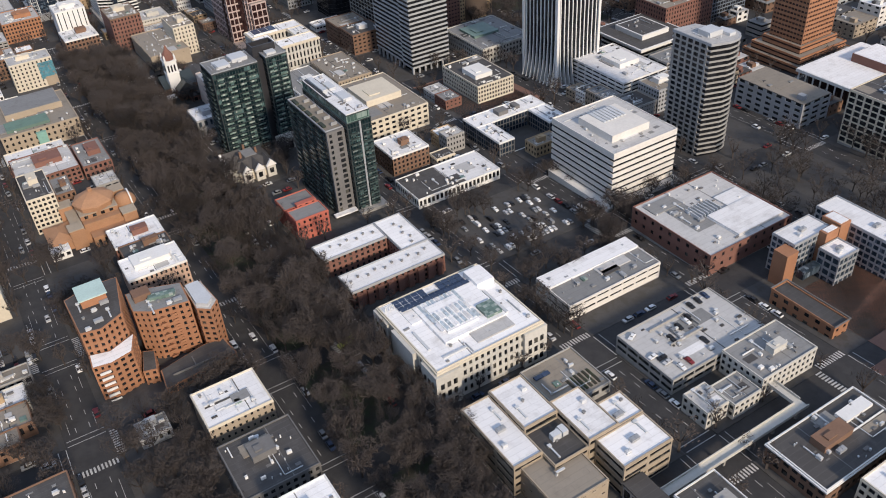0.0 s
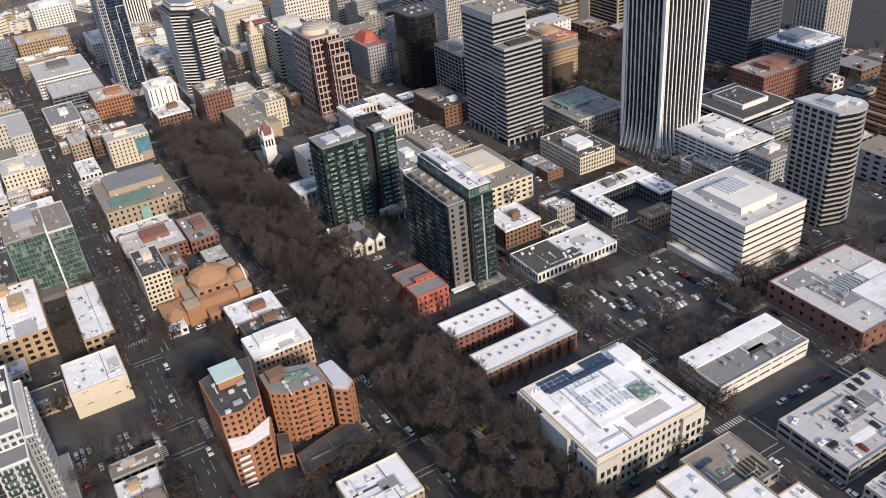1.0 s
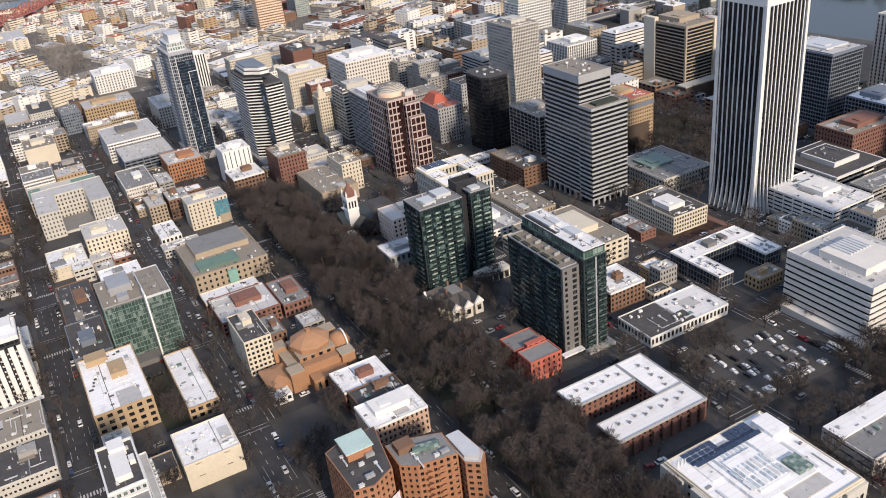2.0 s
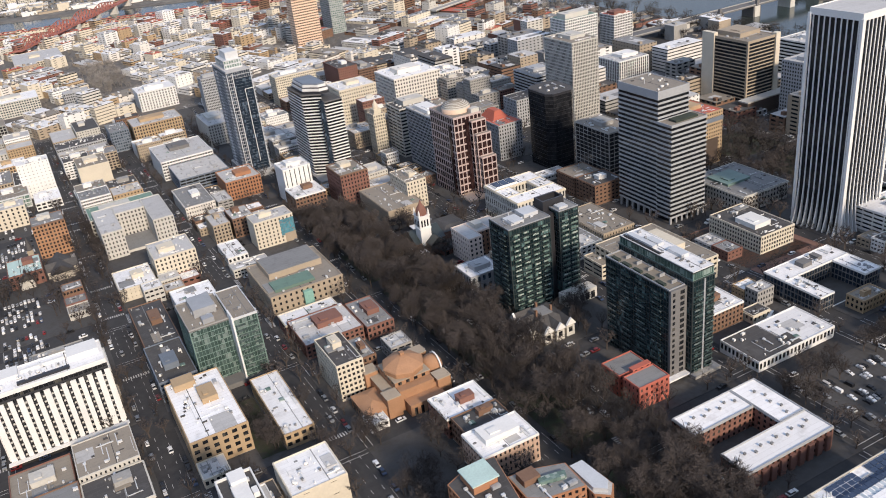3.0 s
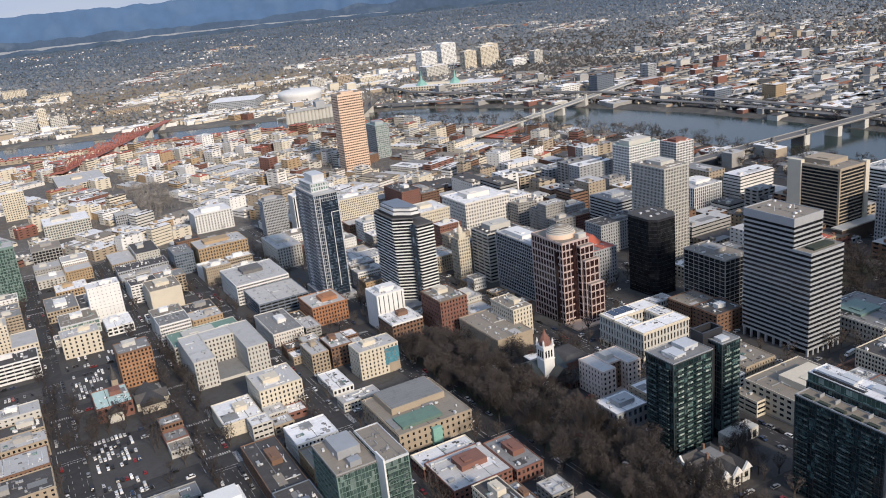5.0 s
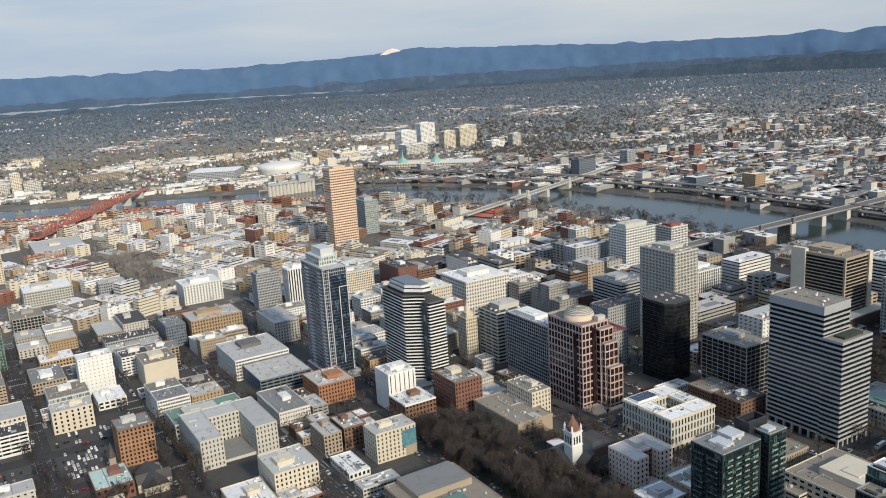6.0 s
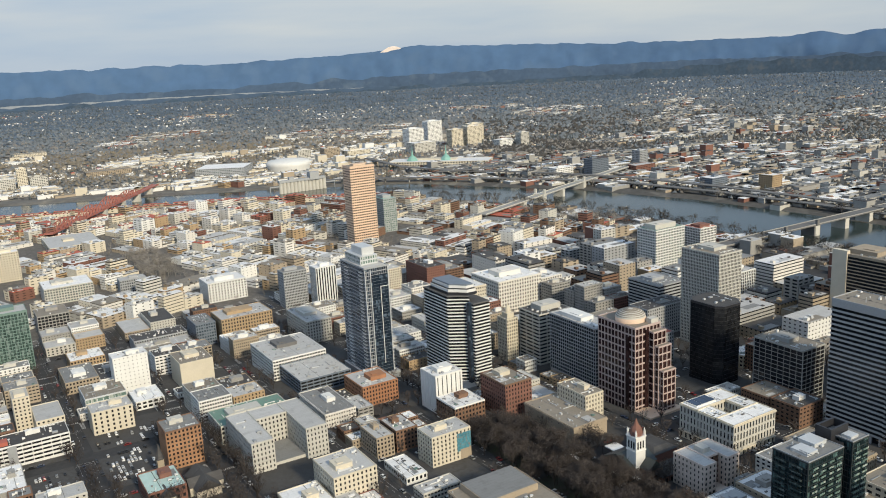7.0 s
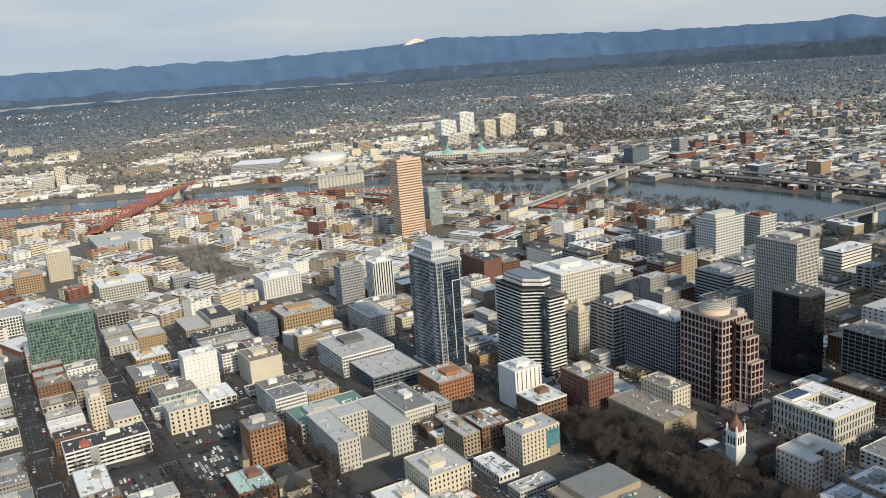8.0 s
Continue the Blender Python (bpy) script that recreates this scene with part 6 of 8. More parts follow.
roof_deck(e, .4, 8, t2, 10.4, 7.9, "roof_grey", "white_paint")
t3 = block(e, 1.2, 0, 0, 9.4, 7.9, 35, "pale_metal", "glass_sage", 2.6, .35, 1.7, .3, .2)
roof_deck(e, 1.2, 0, t3, 9.4, 7.9, "roof_grey", "white_paint")
t4 = block(e, 11.1, 6, 0, 2.4, 30, 38, "steel_grey", "glass_sage", 2.6, .3, 1.5, .3, .2)
roof_deck(e, 11.1, 6, t4, 2.4, 30, "roof_pale", "white_paint", .25)
for i in range(14):
    z_ = 1.9 + i * 2.6
    for k in range(7):
        boxes("balcony", [(13.5, 6.6 + k * 4.2, z_, 14.5, 9.4 + k * 4.2, z_ + .14), (14.42, 6.6 + k * 4.2, z_ + .14, 14.5, 9.4 + k * 4.2, z_ + .85), (13.5, 6.6 + k * 4.2, z_ + .14, 14.42, 6.68 + k * 4.2, z_ + .85), (13.5, 9.32 + k * 4.2, z_ + .14, 14.42, 9.4 + k * 4.2, z_ + .85)], "pale_metal", e)
    for k in range(2):
        boxes("balcony", [(2.2 + k * 4.6, -1.1, z_, 5.4 + k * 4.6, 0, z_ + .14), (2.2 + k * 4.6, -1.1, z_ + .14, 5.4 + k * 4.6, -1.03, z_ + .85)], "glass_sage", e) if z_ < 34 else None
pieces("podium", [(13.6, 2, -3, 18, 32, 7)], "cream", e)
pieces("podium_roof", [(13.8, 2.2, 7, 17.8, 31.8, 7.1)], "roof_grey", e)
building("apartment_building", "cream block of flats with a stained roof", -40, -16, 541, 567, 16.5, "cream", roof="roof_pale", fl=2.6, bay=2.4, pier=.6, pent=.15, units=6)
building("shop_building", "low yellow-white building with a patched white roof", -63, -42, 533, 560, 7.5, "cream", roof="roof_white", sill=.8, pier=.8, pent=.1, units=5)
building("shop_building", "brown flat-roofed building with pergola beams", -63, -46, 450.5, 500, 8, "brown_brick", roof="roof_dark", pent=.1, units=5)
# grey U-shaped hotel block
x0, x1, y0, y1 = -60, -15, 605, 652
e, zb = start_thing("hotel", "grey stone hotel built round an open court", "hotel", x0, y0, x1, y1)
for bx, by, bw, bd in ((0, 0, 13, 46), (32, 0, 13, 46), (13.1, 30, 18.8, 16)):
    t_ = block(e, bx, by, 0, bw, bd, 20, "pale_stone", "glass_dark", 2.7, .45, 2.3, .6, .25)
    roof_deck(e, bx, by, t_, bw, bd, "roof_pale", "pale_stone")
pieces("court_hall", [(13.1, 4, -3, 31.9, 30, 4)], "pale_stone", e)
pieces("court_roof", [(13.2, 4.2, 4, 31.8, 29.9, 4.2)], "roof_grey", e)
pieces("foundation", [(0, 0, -4, 13, 46, 0), (32, 0, -4, 45, 46, 0)], "pale_stone", e)
roof_clutter(e, 13, 46, t_, 6, random.Random(4))
building("hotel_annex", "low block with green and grey roofs", -62, -16, 656, 684, 12, "pale_stone", roof="roof_green", pent=.2, units=8)
building("apartment_building", "brown brick apartment block with stone bands", -97, -77, 641, 660, 23, "terracotta", roof="roof_grey", trim="brown_brick", fl=2.6, bay=2.2, pier=.5, pent=.15, pent_wall="pale_stone", units=4)
building("kiosk", "small white-roofed shop in a car park", 0.5, 13, 541, 566, 4, "white_paint", roof="roof_white", pent=0, units=2)
e, top = building("apartment_building", "cream apartment block with a blue mural on one side", 22, 47, 550, 566, 17.5, "cream", roof="roof_pale", trim="cream", fl=2.6, bay=2.6, pier=.6, pent=.1, units=5)
pieces("mural", [(16, -.12, 6, 25.02, .02, 16.6)], "mural_blue", e)
pieces("mural_figure", [(18, -.16, 1, 25.0, -.02, 7)], "tan", e)
building("apartment_building", "brown apartment block with flat roof", 3, 14, 579, 600, 12.5, "tan", roof="roof_pale", fl=2.6, pent=.1, units=3)
building("apartment_building", "brown apartment block with flat roof", 16, 30, 580, 600, 13, "brown_brick", roof="roof_pale", fl=2.6, pent=.1, units=3)
e, top = building("office_tower", "white-panelled block with black vertical stripes", 64, 84, 615, 634, 25, "white_paint", glass="glass_black", roof="roof_white", fl=25, sill=.04, bay=3.4, pier=.8, depth=.4, pent=.3, pent_h=3, units=4)
building("shop_building", "brick corner building with a white roof", 62, 84, 590, 612, 12, "brown_brick", roof="roof_white", trim="white_paint", fl=2.7, pent=.1, units=5)
building("hotel", "dark red brick hotel with a stone base", 92, 112, 579, 606, 22.5, "red_brick", roof="roof_tan", trim="brown_brick", fl=2.7, bay=2.3, pier=.55, pent=.15, pent_wall="cream", units=4)
e, top = building("concert_hall", "brown brick concert hall with a wide flat roof", 101, 126, 526, 572, 9.5, "tan", roof="roof_tan", fl=9, sill=.9, bay=9, pier=.9, pent=0, units=4, cap=1.2, over=.3)
building("apartment_building", "yellow-cream block with a white window side", 122, 136, 540, 566, 19.5, "cream", roof="roof_tan", fl=2.7, bay=2.4, pier=.6, pent=.1, units=3)
e, zb = start_thing("apartment_building", "pale pink apartment block round a brown brick recess", "building", 110, 440, 135, 460)
for bx, by, bw, bd, wl_, rf_ in ((0, 0, 8.5, 20, "pink_plaster", "roof_pale"), (16.5, 0, 8.5, 20, "pink_plaster", "roof_pale"), (8.6, 6, 7.8, 14, "brown_brick", "roof_pale")):
    t_ = block(e, bx, by, 0, bw, bd, 16.5, wl_, "glass_dark", 2.7, .45, 2.6, .62, .25, first="pink_plaster")
    roof_deck(e, bx, by, t_, bw, bd, rf_, "pink_plaster")
pieces("foundation", [(0, 0, -3, 8.5, 20, 0), (16.5, 0, -3, 25, 20, 0), (8.6, -1, -3, 16.4, 20, 1.5)], "pink_plaster", e)
pieces("roof_house", [(10, 10, t_, 15, 16, t_ + 2.6)], "pale_stone", e)
building("club_building", "grey hall with a white roof and blue windows", 92, 111, 408, 425, 10.5, "grey_stone", glass="glass_blue", roof="roof_white", fl=5, sill=.4, bay=3, pier=.5, pent=.25, pent_wall="grey_stone", units=3)
# white-spired church with dark roofs
x0, x1, y0, y1 = 90, 128, 468, 500
e, zb = start_thing("church", "dark-roofed stone church with a white bell tower", "church", x0, y0, x1, y1)
pieces("nave", [(4, 6, -3, 22.8, 26, 8)], "brown_brick", e)
gable("nave_roof", 4, 6, 22.8, 26, 8, 5, "green_black", e, "x")
pieces("transept", [(10, -1, -3, 20, 6, 8)], "brown_brick", e)
gable("transept_roof", 10, -1, 20, 12, 8, 4.5, "green_black", e, "y")
pieces("tower_cornice", [(7.0, 5.0, 24, 14.5, 12.5, 24.6), (7.1, 5.1, 16.4, 14.4, 12.4, 17)], "white_paint", e)
belfry = pieces("bell_tower", [(7.4, 5.4, 6, 14.1, 12.1, 24)], "white_paint", e)
for i in range(3):
    pieces("belfry_opening", [(8.4 + i * 1.8, 5.32, 18, 9.3 + i * 1.8, 5.5, 22)], "glass_black", belfry)
    pieces("belfry_opening", [(7.32, 6.4 + i * 1.8, 18, 7.5, 7.3 + i * 1.8, 22)], "glass_black", belfry)
lathe("spire", 10.75, 8.75, [(3.2, 24.6), (3.3, 26.5), (2.6, 28.6), (1.2, 30.6), (.15, 33.5)], "red_brick", e, 8, False)
for i in range(4):
    lathe("pinnacle", 7.8 + (i % 2) * 5.9, 5.8 + (i // 2) * 5.9, [(.6, 24.6), (.6, 27), (.05, 28.8)], "white_paint", e, 6, False)
pieces("parish_hall", [(23, 8, -3, 40, 28, 9)], "red_brick", e)
hip("hall_roof", 23, 8, 40, 28, 9, 2.2, "roof_dark", e, .3, .5)
pieces("side_hall", [(15, -6, -3, 36, 5.8, 5)], "red_brick", e)
pieces("side_roof", [(14.6, -6.4, 5, 36.4, 6, 5.4)], "roof_dark", e)
for k in range(5):
    pieces("window", [(16.5 + k * 4, -6.1, 1, 18.3 + k * 4, -5.9, 4)], "glass_dark", e)
pieces("white_canopy", [(-3, 10, 4, 3, 15, 4.4), (14, 27, 6, 22, 36, 6.4), (3, -2, 5, 8, 4, 5.4)], "roof_white", e)
# old mansion in the trees
x0, x1, y0, y1 = 90, 111, 346, 369
e, zb = start_thing("mansion", "old cream mansion with steep dark gables and pale roof edges", "house", x0, y0, x1, y1)
pieces("body", [(2, 2, -3, 20, 22, 7)], "cream", e)
hip("roof", 2, 2, 20, 22, 7, 3.6, "roof_dark", e, .5, .3)
pieces("roof_walk", [(8, 8, 10.5, 14, 16, 10.75)], "roof_grey", e)
for bx, by, ax in ((3, -.8, "y"), (9, -1.4, "y"), (15, -.8, "y"), (-.8, 4, "x"), (-1.2, 10, "x"), (-.8, 16, "x")):
    if ax == "y":
        wing = pieces("gable_wing", [(bx, by, -3, bx + 4.4, by + 5, 7.5)], "pale_stone", e)
        gable("gable_roof", bx, by, bx + 4.4, by + 9, 7.5, 3.0, "roof_dark", e, "y")
        gable("gable_edge", bx, by - .5, bx + 4.4, by - .35, 7.5, 3.4, "white_paint", e, "y", .45)
        pieces("window", [(bx + 1.2, by - .08, 3.2, bx + 3.2, by + .1, 5.8)], "glass_dark", wing)
    else:
        wing = pieces("gable_wing", [(bx, by, -3, bx + 5, by + 4.4, 7.5)], "pale_stone", e)
        gable("gable_roof", bx, by, bx + 9, by + 4.4, 7.5, 3.0, "roof_dark", e, "x")
        gable("gable_edge", bx - .5, by, bx - .35, by + 4.4, 7.5, 3.4, "white_paint", e, "x", .45)
        pieces("window", [(bx - .08, by + 1.2, 3.2, bx + .1, by + 3.2, 5.8)], "glass_dark", wing)
for i in range(3):
    pieces("chimney", [(6 + i * 4, 10 + (i % 2) * 6, 7, 7 + i * 4, 11 + (i % 2) * 6, 13)], "brown_brick", e)

# ---- north of the stores ----
building("apartment_tower", "broad green glass apartment block", -186, -138, 908, 930, 49, "green_metal", glass="glass_fern", roof="roof_pale", fl=2.6, sill=.16, bay=2.4, pier=.14, cap=1.5, pent=.3, units=3)
building("office_tower", "white slab tower with dark window slots", -97, -73, 792, 807, 28, "white_paint", glass="glass_dark", roof="roof_white", fl=2.8, sill=.75, bay=3.2, pier=.75, pent=.15, units=2)
building("hall", "tall beige windowless storage block", -55, -31, 775, 805, 19, "cream", roof="roof_tan", fl=6, sill=.95, bay=9, pier=.9, pent=.2, units=3)
building("parking_deck", "long white parking deck with rows of openings", 4, 46, 746, 795, 15.5, "white_paint", roof="roof_pale", fl=2.7, sill=.45, bay=2.2, pier=.25, pent=.15, pent_wall="dark_concrete", units=8)
building("parking_deck", "grey parking deck with a dark steel side", 8.5, 47, 705, 744.5, 10, "slate_blue", roof="roof_pale", fl=2.7, sill=.4, bay=5, pier=.1, pent=0, units=4)
building("brick_building", "red and ochre brick store beside a tower", 32, 58, 655, 684, 14, "orange_brick", roof="roof_pale", fl=2.7, bay=2.2, pier=.5, pent=.2, units=5)
building("brick_building", "wide cream-ochre brick warehouse beside a street", 4, 49, 868, 900, 21, "ochre", roof="roof_pale", trim="tan", fl=3, bay=2.5, pier=.5, pent=.25, units=6)
building("office_building", "big white cube office with square windows", 33, 73, 1008, 1040, 20, "white_paint", roof="roof_white", fl=2.8, bay=3, pier=.55, pent=.25, pent_h=4, units=3)
building("apartment_building", "pale grey stone apartment block", 60, 82, 816, 862, 19, "pale_stone", roof="roof_pale", fl=2.8, bay=2.4, pier=.5, pent=.3, units=4)
e, top = building("office_building", "blue-grey panelled block under construction", -16, 1, 876, 906, 19, "slate_blue", glass="glass_blue", roof="roof_grey", fl=2.8, bay=2, pier=.4, pent=0, units=2)
building("apartment_building", "long pale apartment block with balconies", -106, -58, 1118, 1160, 17, "pale_stone", glass="glass_green", roof="roof_white", fl=2.7, bay=2.6, pier=.4, pent=.2, units=6)
building("house_block", "yellow-ochre brick block with white roof", -116, -90, 875, 900, 9, "ochre", roof="roof_white", fl=2.7, pent=.1, units=4)
e, top = building("parking_deck", "white banded parking deck with a dark roof", -186, -139, 705.5, 725, 13, "white_paint", roof="roof_dark", fl=2.6, sill=.5, bay=5, pier=.08, pent=.03, units=3, glass="glass_black")
pieces("stair_shaft", [(13, -.6, -3, 18, 2, 14.5)], "steel_grey", e)
pieces("rust_box", [(9, 3, top, 14, 9, top + 2.4)], "red_paint", e)
building("apartment_building", "yellow-cream plastered apartment block", -123.5, -98.5, 724.5, 742, 15, "cream", roof="roof_pale", fl=2.7, bay=3.4, pier=.7, pent=.1, units=4)
building("parking_deck", "long cream parking garage with rows of openings", -69, -4, 1382, 1472, 9, "cream", roof="roof_pale", fl=3, sill=.45, bay=4, pier=.3, pent=.05, units=2)
building("apartment_tower", "sunlit cream apartment tower with pale balconies", -140, -114, 1265, 1283, 34, "cream", glass="glass_dark", roof="roof_white", fl=2.8, sill=.55, bay=3, pier=.5, pent=.2, units=1)
building("apartment_building", "tan brick apartments with a pale cornice", -178, -149, 1228, 1258, 20, "ochre", roof="roof_pale", trim="cream", fl=2.8, bay=2.6, pier=.45, pent=.2, units=2)
building("apartment_building", "grey apartment block with red end panels", -33, -5, 1109, 1125, 15, "grey_stone", roof="roof_pale", trim="red_paint", fl=2.8, bay=2.4, pier=.45, pent=.1, units=2)
building("office_building", "dark grid office with a pale braced frame", -125, -98, 1000, 1030, 20, "concrete", glass="glass_black", roof="roof_tan", fl=2.8, sill=.25, bay=3, pier=.2, pent=.15, units=2)
building("apartment_building", "white apartments with green glass balconies", -222, -183, 1066, 1104, 18, "white_paint", glass="glass_green", roof="roof_pale", fl=2.8, sill=.3, bay=2.6, pier=.3, pent=.1, units=2)
# stepped old block behind the parking deck
e, zb = start_thing("apartment_building", "cream plastered block with a slim stepped tower", "building", -164, 742, -137, 786)
t_ = block(e, 0, 24, 0, 10, 20, 23, "cream", "glass_dark", 2.7, .5, 2.4, .62, .25)
roof_deck(e, 0, 24, t_, 10, 20, "roof_pale", "cream")
pieces("tower_stage", [(1.5, 27, t_, 8, 36, t_ + 2.2)], "cream", e)
t_ = block(e, 10.2, 0, 0, 16.8, 30, 13.5, "cream", "glass_dark", 2.7, .5, 2.6, .6, .25)
roof_deck(e, 10.2, 0, t_, 16.8, 30, "roof_pale", "cream")
building("office_building", "low office with green glass bands and a brown roof", -121, -94, 770, 798, 10, "pale_metal", glass="glass_teal_pale", roof="roof_tan", fl=3, sill=.25, bay=4, pier=.1, pent=.1, pent_wall="white_paint", units=2)
building("shop_building", "low white wing at the foot of a slab tower", -92, -73, 752, 778, 6, "white_paint", roof="roof_white", fl=3, sill=.4, bay=4, pier=.3, pent=.1, units=3)
building("shop_building", "flat white-roofed hall beside a car park", -185, -167.6, 659, 693, 5, "concrete", roof="roof_white", fl=4, sill=.7, bay=5, pier=.7, pent=.05, units=4)
e, top = building("church", "red brick church hall with a pale green roof", -117, -97.5, 600, 626, 8.5, "red_brick", roof="pale_copper", fl=4, sill=.5, bay=3, pier=.6, pent=.1, units=2, category="church")
gable("porch_roof", 5, -4, 13, 6, 7, 3.5, "roof_dark", e, "y")
pieces("porch", [(5, -4, -3, 13, 0, 7)], "pale_stone", e)
e, zb = start_thing("chapel", "cream stone chapel with steep dark gables", "church", -96, 592, -78, 621)
pieces("nave", [(2, 3, -3, 15, 26, 6)], "cream", e)
gable("nave_roof", 2, 3, 15, 26, 6, 5, "roof_dark", e, "y")
pieces("transept", [(0, 9, -3, 18, 17, 6)], "cream", e)
gable("transept_roof", 0, 9, 18, 17, 6, 4, "roof_dark", e, "x")
pieces("spire_base", [(-8, 44, -3, -4.4, 47.6, 10)], "tan", e)
lathe("spire", -6.2, 45.8, [(2.6, 10), (1.6, 13.5), (.1, 19)], "roof_dark", e, 6, False)
for i in range(4):
    pieces("window", [(1.92, 4.5 + i * 6, 1.5, 2.1, 6 + i * 6, 4.6)], "glass_dark", e)
building("apartment_tower", "grey slab apartments with narrow windows", 87, 111, 936, 952, 36, "grey_stone", roof="roof_grey", fl=2.7, bay=1.6, pier=.4, pent=.3, units=3)
building("office_tower", "white tower with black vertical stripes", 112, 133, 915, 931, 40, "white_paint", glass="glass_black", roof="roof_white", fl=40, sill=.03, bay=2.6, pier=.5, depth=.5, pent=.2, units=2)

# ---- the rest of the town: blocks of older buildings ----
OPEN = [(-128, 697, -78, 723), (-128, 533, -101, 584), (88, 343, 142, 372), (147, 192.5, 200, 207), (-127, 643, -99, 692), (-166, 640, -137, 684), (-63, 222, -15, 302), (4, 303, 24, 328), (147, 216, 197, 262), (-128, 492, -101, 533), (-58, 575, -20, 603), (-96, 600, -77, 640), (14, 538, 22, 568), (258, 140, 345, 216), (-2, 100, 21, 222), (21, 100, 46, 131), (22, 206, 46, 221), (300, 400, 382, 520), (205, 326, 262, 345), (-2, 296, 24, 333), (-38, 325, -18, 345), (4, 1140, 44, 1300), (575, 600, 640, 1400)]
WALLS_OLD = ["warm_white", "pale_stone", "tan", "white_paint", "red_brick", "brown_brick", "ochre", "concrete", "cream", "white_paint", "grey_stone", "pale_stone", "tan"]
ROOFS = ["roof_white", "roof_pale", "roof_pale", "roof_grey", "roof_tan", "roof_white", "roof_dark"]
WORDS = {"warm_white": "off-white plaster", "cream": "cream plaster", "pale_stone": "pale stone", "tan": "tan brick", "white_paint": "white painted", "red_brick": "red brick", "brown_brick": "brown brick", "ochre": "ochre brick", "concrete": "grey concrete", "grey_stone": "grey stone", "orange_brick": "orange brick"}
ROOF_WORDS = {"warm_white": "off-white plaster", "roof_white": "a white", "roof_pale": "a pale grey", "roof_grey": "a dark grey", "roof_tan": "a brown", "roof_dark": "a black", "roof_red": "a red"}


def free(x0, y0, x1, y1, gap=1.0):
    return all(x1 + gap < a or x0 - gap > c or y1 + gap < b or y0 - gap > d for a, b, c, d in FOOT + OPEN)


TOWN = {}


def far_block(x0, y0, x1, y1, h, wall, roof, rng, turn=0.0, cx=0.0, cy=0.0):
    """A distant town building, joined with its like; turn: of its street grid, about cx, cy."""
    c, si = math.cos(turn), math.sin(turn)
    place = lambda x, y: (cx + c * (x - cx) - si * (y - cy), cy + si * (x - cx) + c * (y - cy))
    corners = [place(x, y) for x in (x0, x1) for y in (y0, y1)]
    zb = min(ground_z(*q) for q in corners)
    n = max(1, round(h / 3.0))
    sh = h / n
    style = rng.choice(((.58, 5, .55, .3, .6), (.5, 6, .4, .3, .6), (.62, 4, .6, .3, .8), (.66, 5, 0, .3, .6), (.55, 9, .75, .3, .8)))
    if cy > 0:
        style = rng.choice(((.58, 7, .5, .3, .6), (.62, 8, .7, .3, .6), (.66, 5, 0, .3, .6), (.5, 9, .4, .3, .6), (.7, 6, 0, .3, .8)))
    if cx < 320 and cy > 1000 and turn:
        style = (rng.choice((.66, .72, .78)), rng.choice((6, 8, 10)), rng.choice((0, .5, .7)), .3, .6)
    some = [(wall, (x0 + a, y0 + b, q + i * sh, x0 + p, y0 + r, t + i * sh, *m)) for i in range(n) for a, b, q, p, r, t, *m in storey_boxes(x1 - x0, y1 - y0, sh, *style)]
    some += [("glass_dark", (x0 + .3, y0 + .3, -2, x1 - .3, y1 - .3, h)), (roof, (x0 + .2, y0 + .2, h, x1 - .2, y1 - .2, h + .35)), (wall, (x0 + 3, y0 + 3, h + .3, x0 + 6, y0 + 6.5, h + 2.6))]
    for _ in range(3):
        ux, uy = rng.uniform(x0 + 1, x1 - 4), rng.uniform(y0 + 1, y1 - 4)
        some.append((rng.choice(("pale_metal", "roof_dark", "roof_grey", wall)), (ux, uy, h + .3, ux + rng.uniform(.8, 3), uy + rng.uniform(.8, 3), h + rng.uniform(.7, 2))))
    px, py = rng.uniform(x0 + .5, (x0 + x1) / 2), rng.uniform(y0 + .5, (y0 + y1) / 2)
    some.append((rng.choice(("roof_grey", "roof_pale", "roof_tan")), (px, py, h + .3, px + (x1 - x0) * .4, py + (y1 - y0) * .35, h + .42)))
    for mat, bx in some:
        v, f = TOWN.setdefault(mat, ([], []))
        k = len(v)
        add_box(v, f, *bx)
        for i in range(k, len(v)):
            x, y, z = v[i]
            v[i] = (*place(x, y), z + zb)
    xs, ys = [q[0] for q in corners], [q[1] for q in corners]
    FOOT.append((min(xs), min(ys), max(xs), max(ys)))


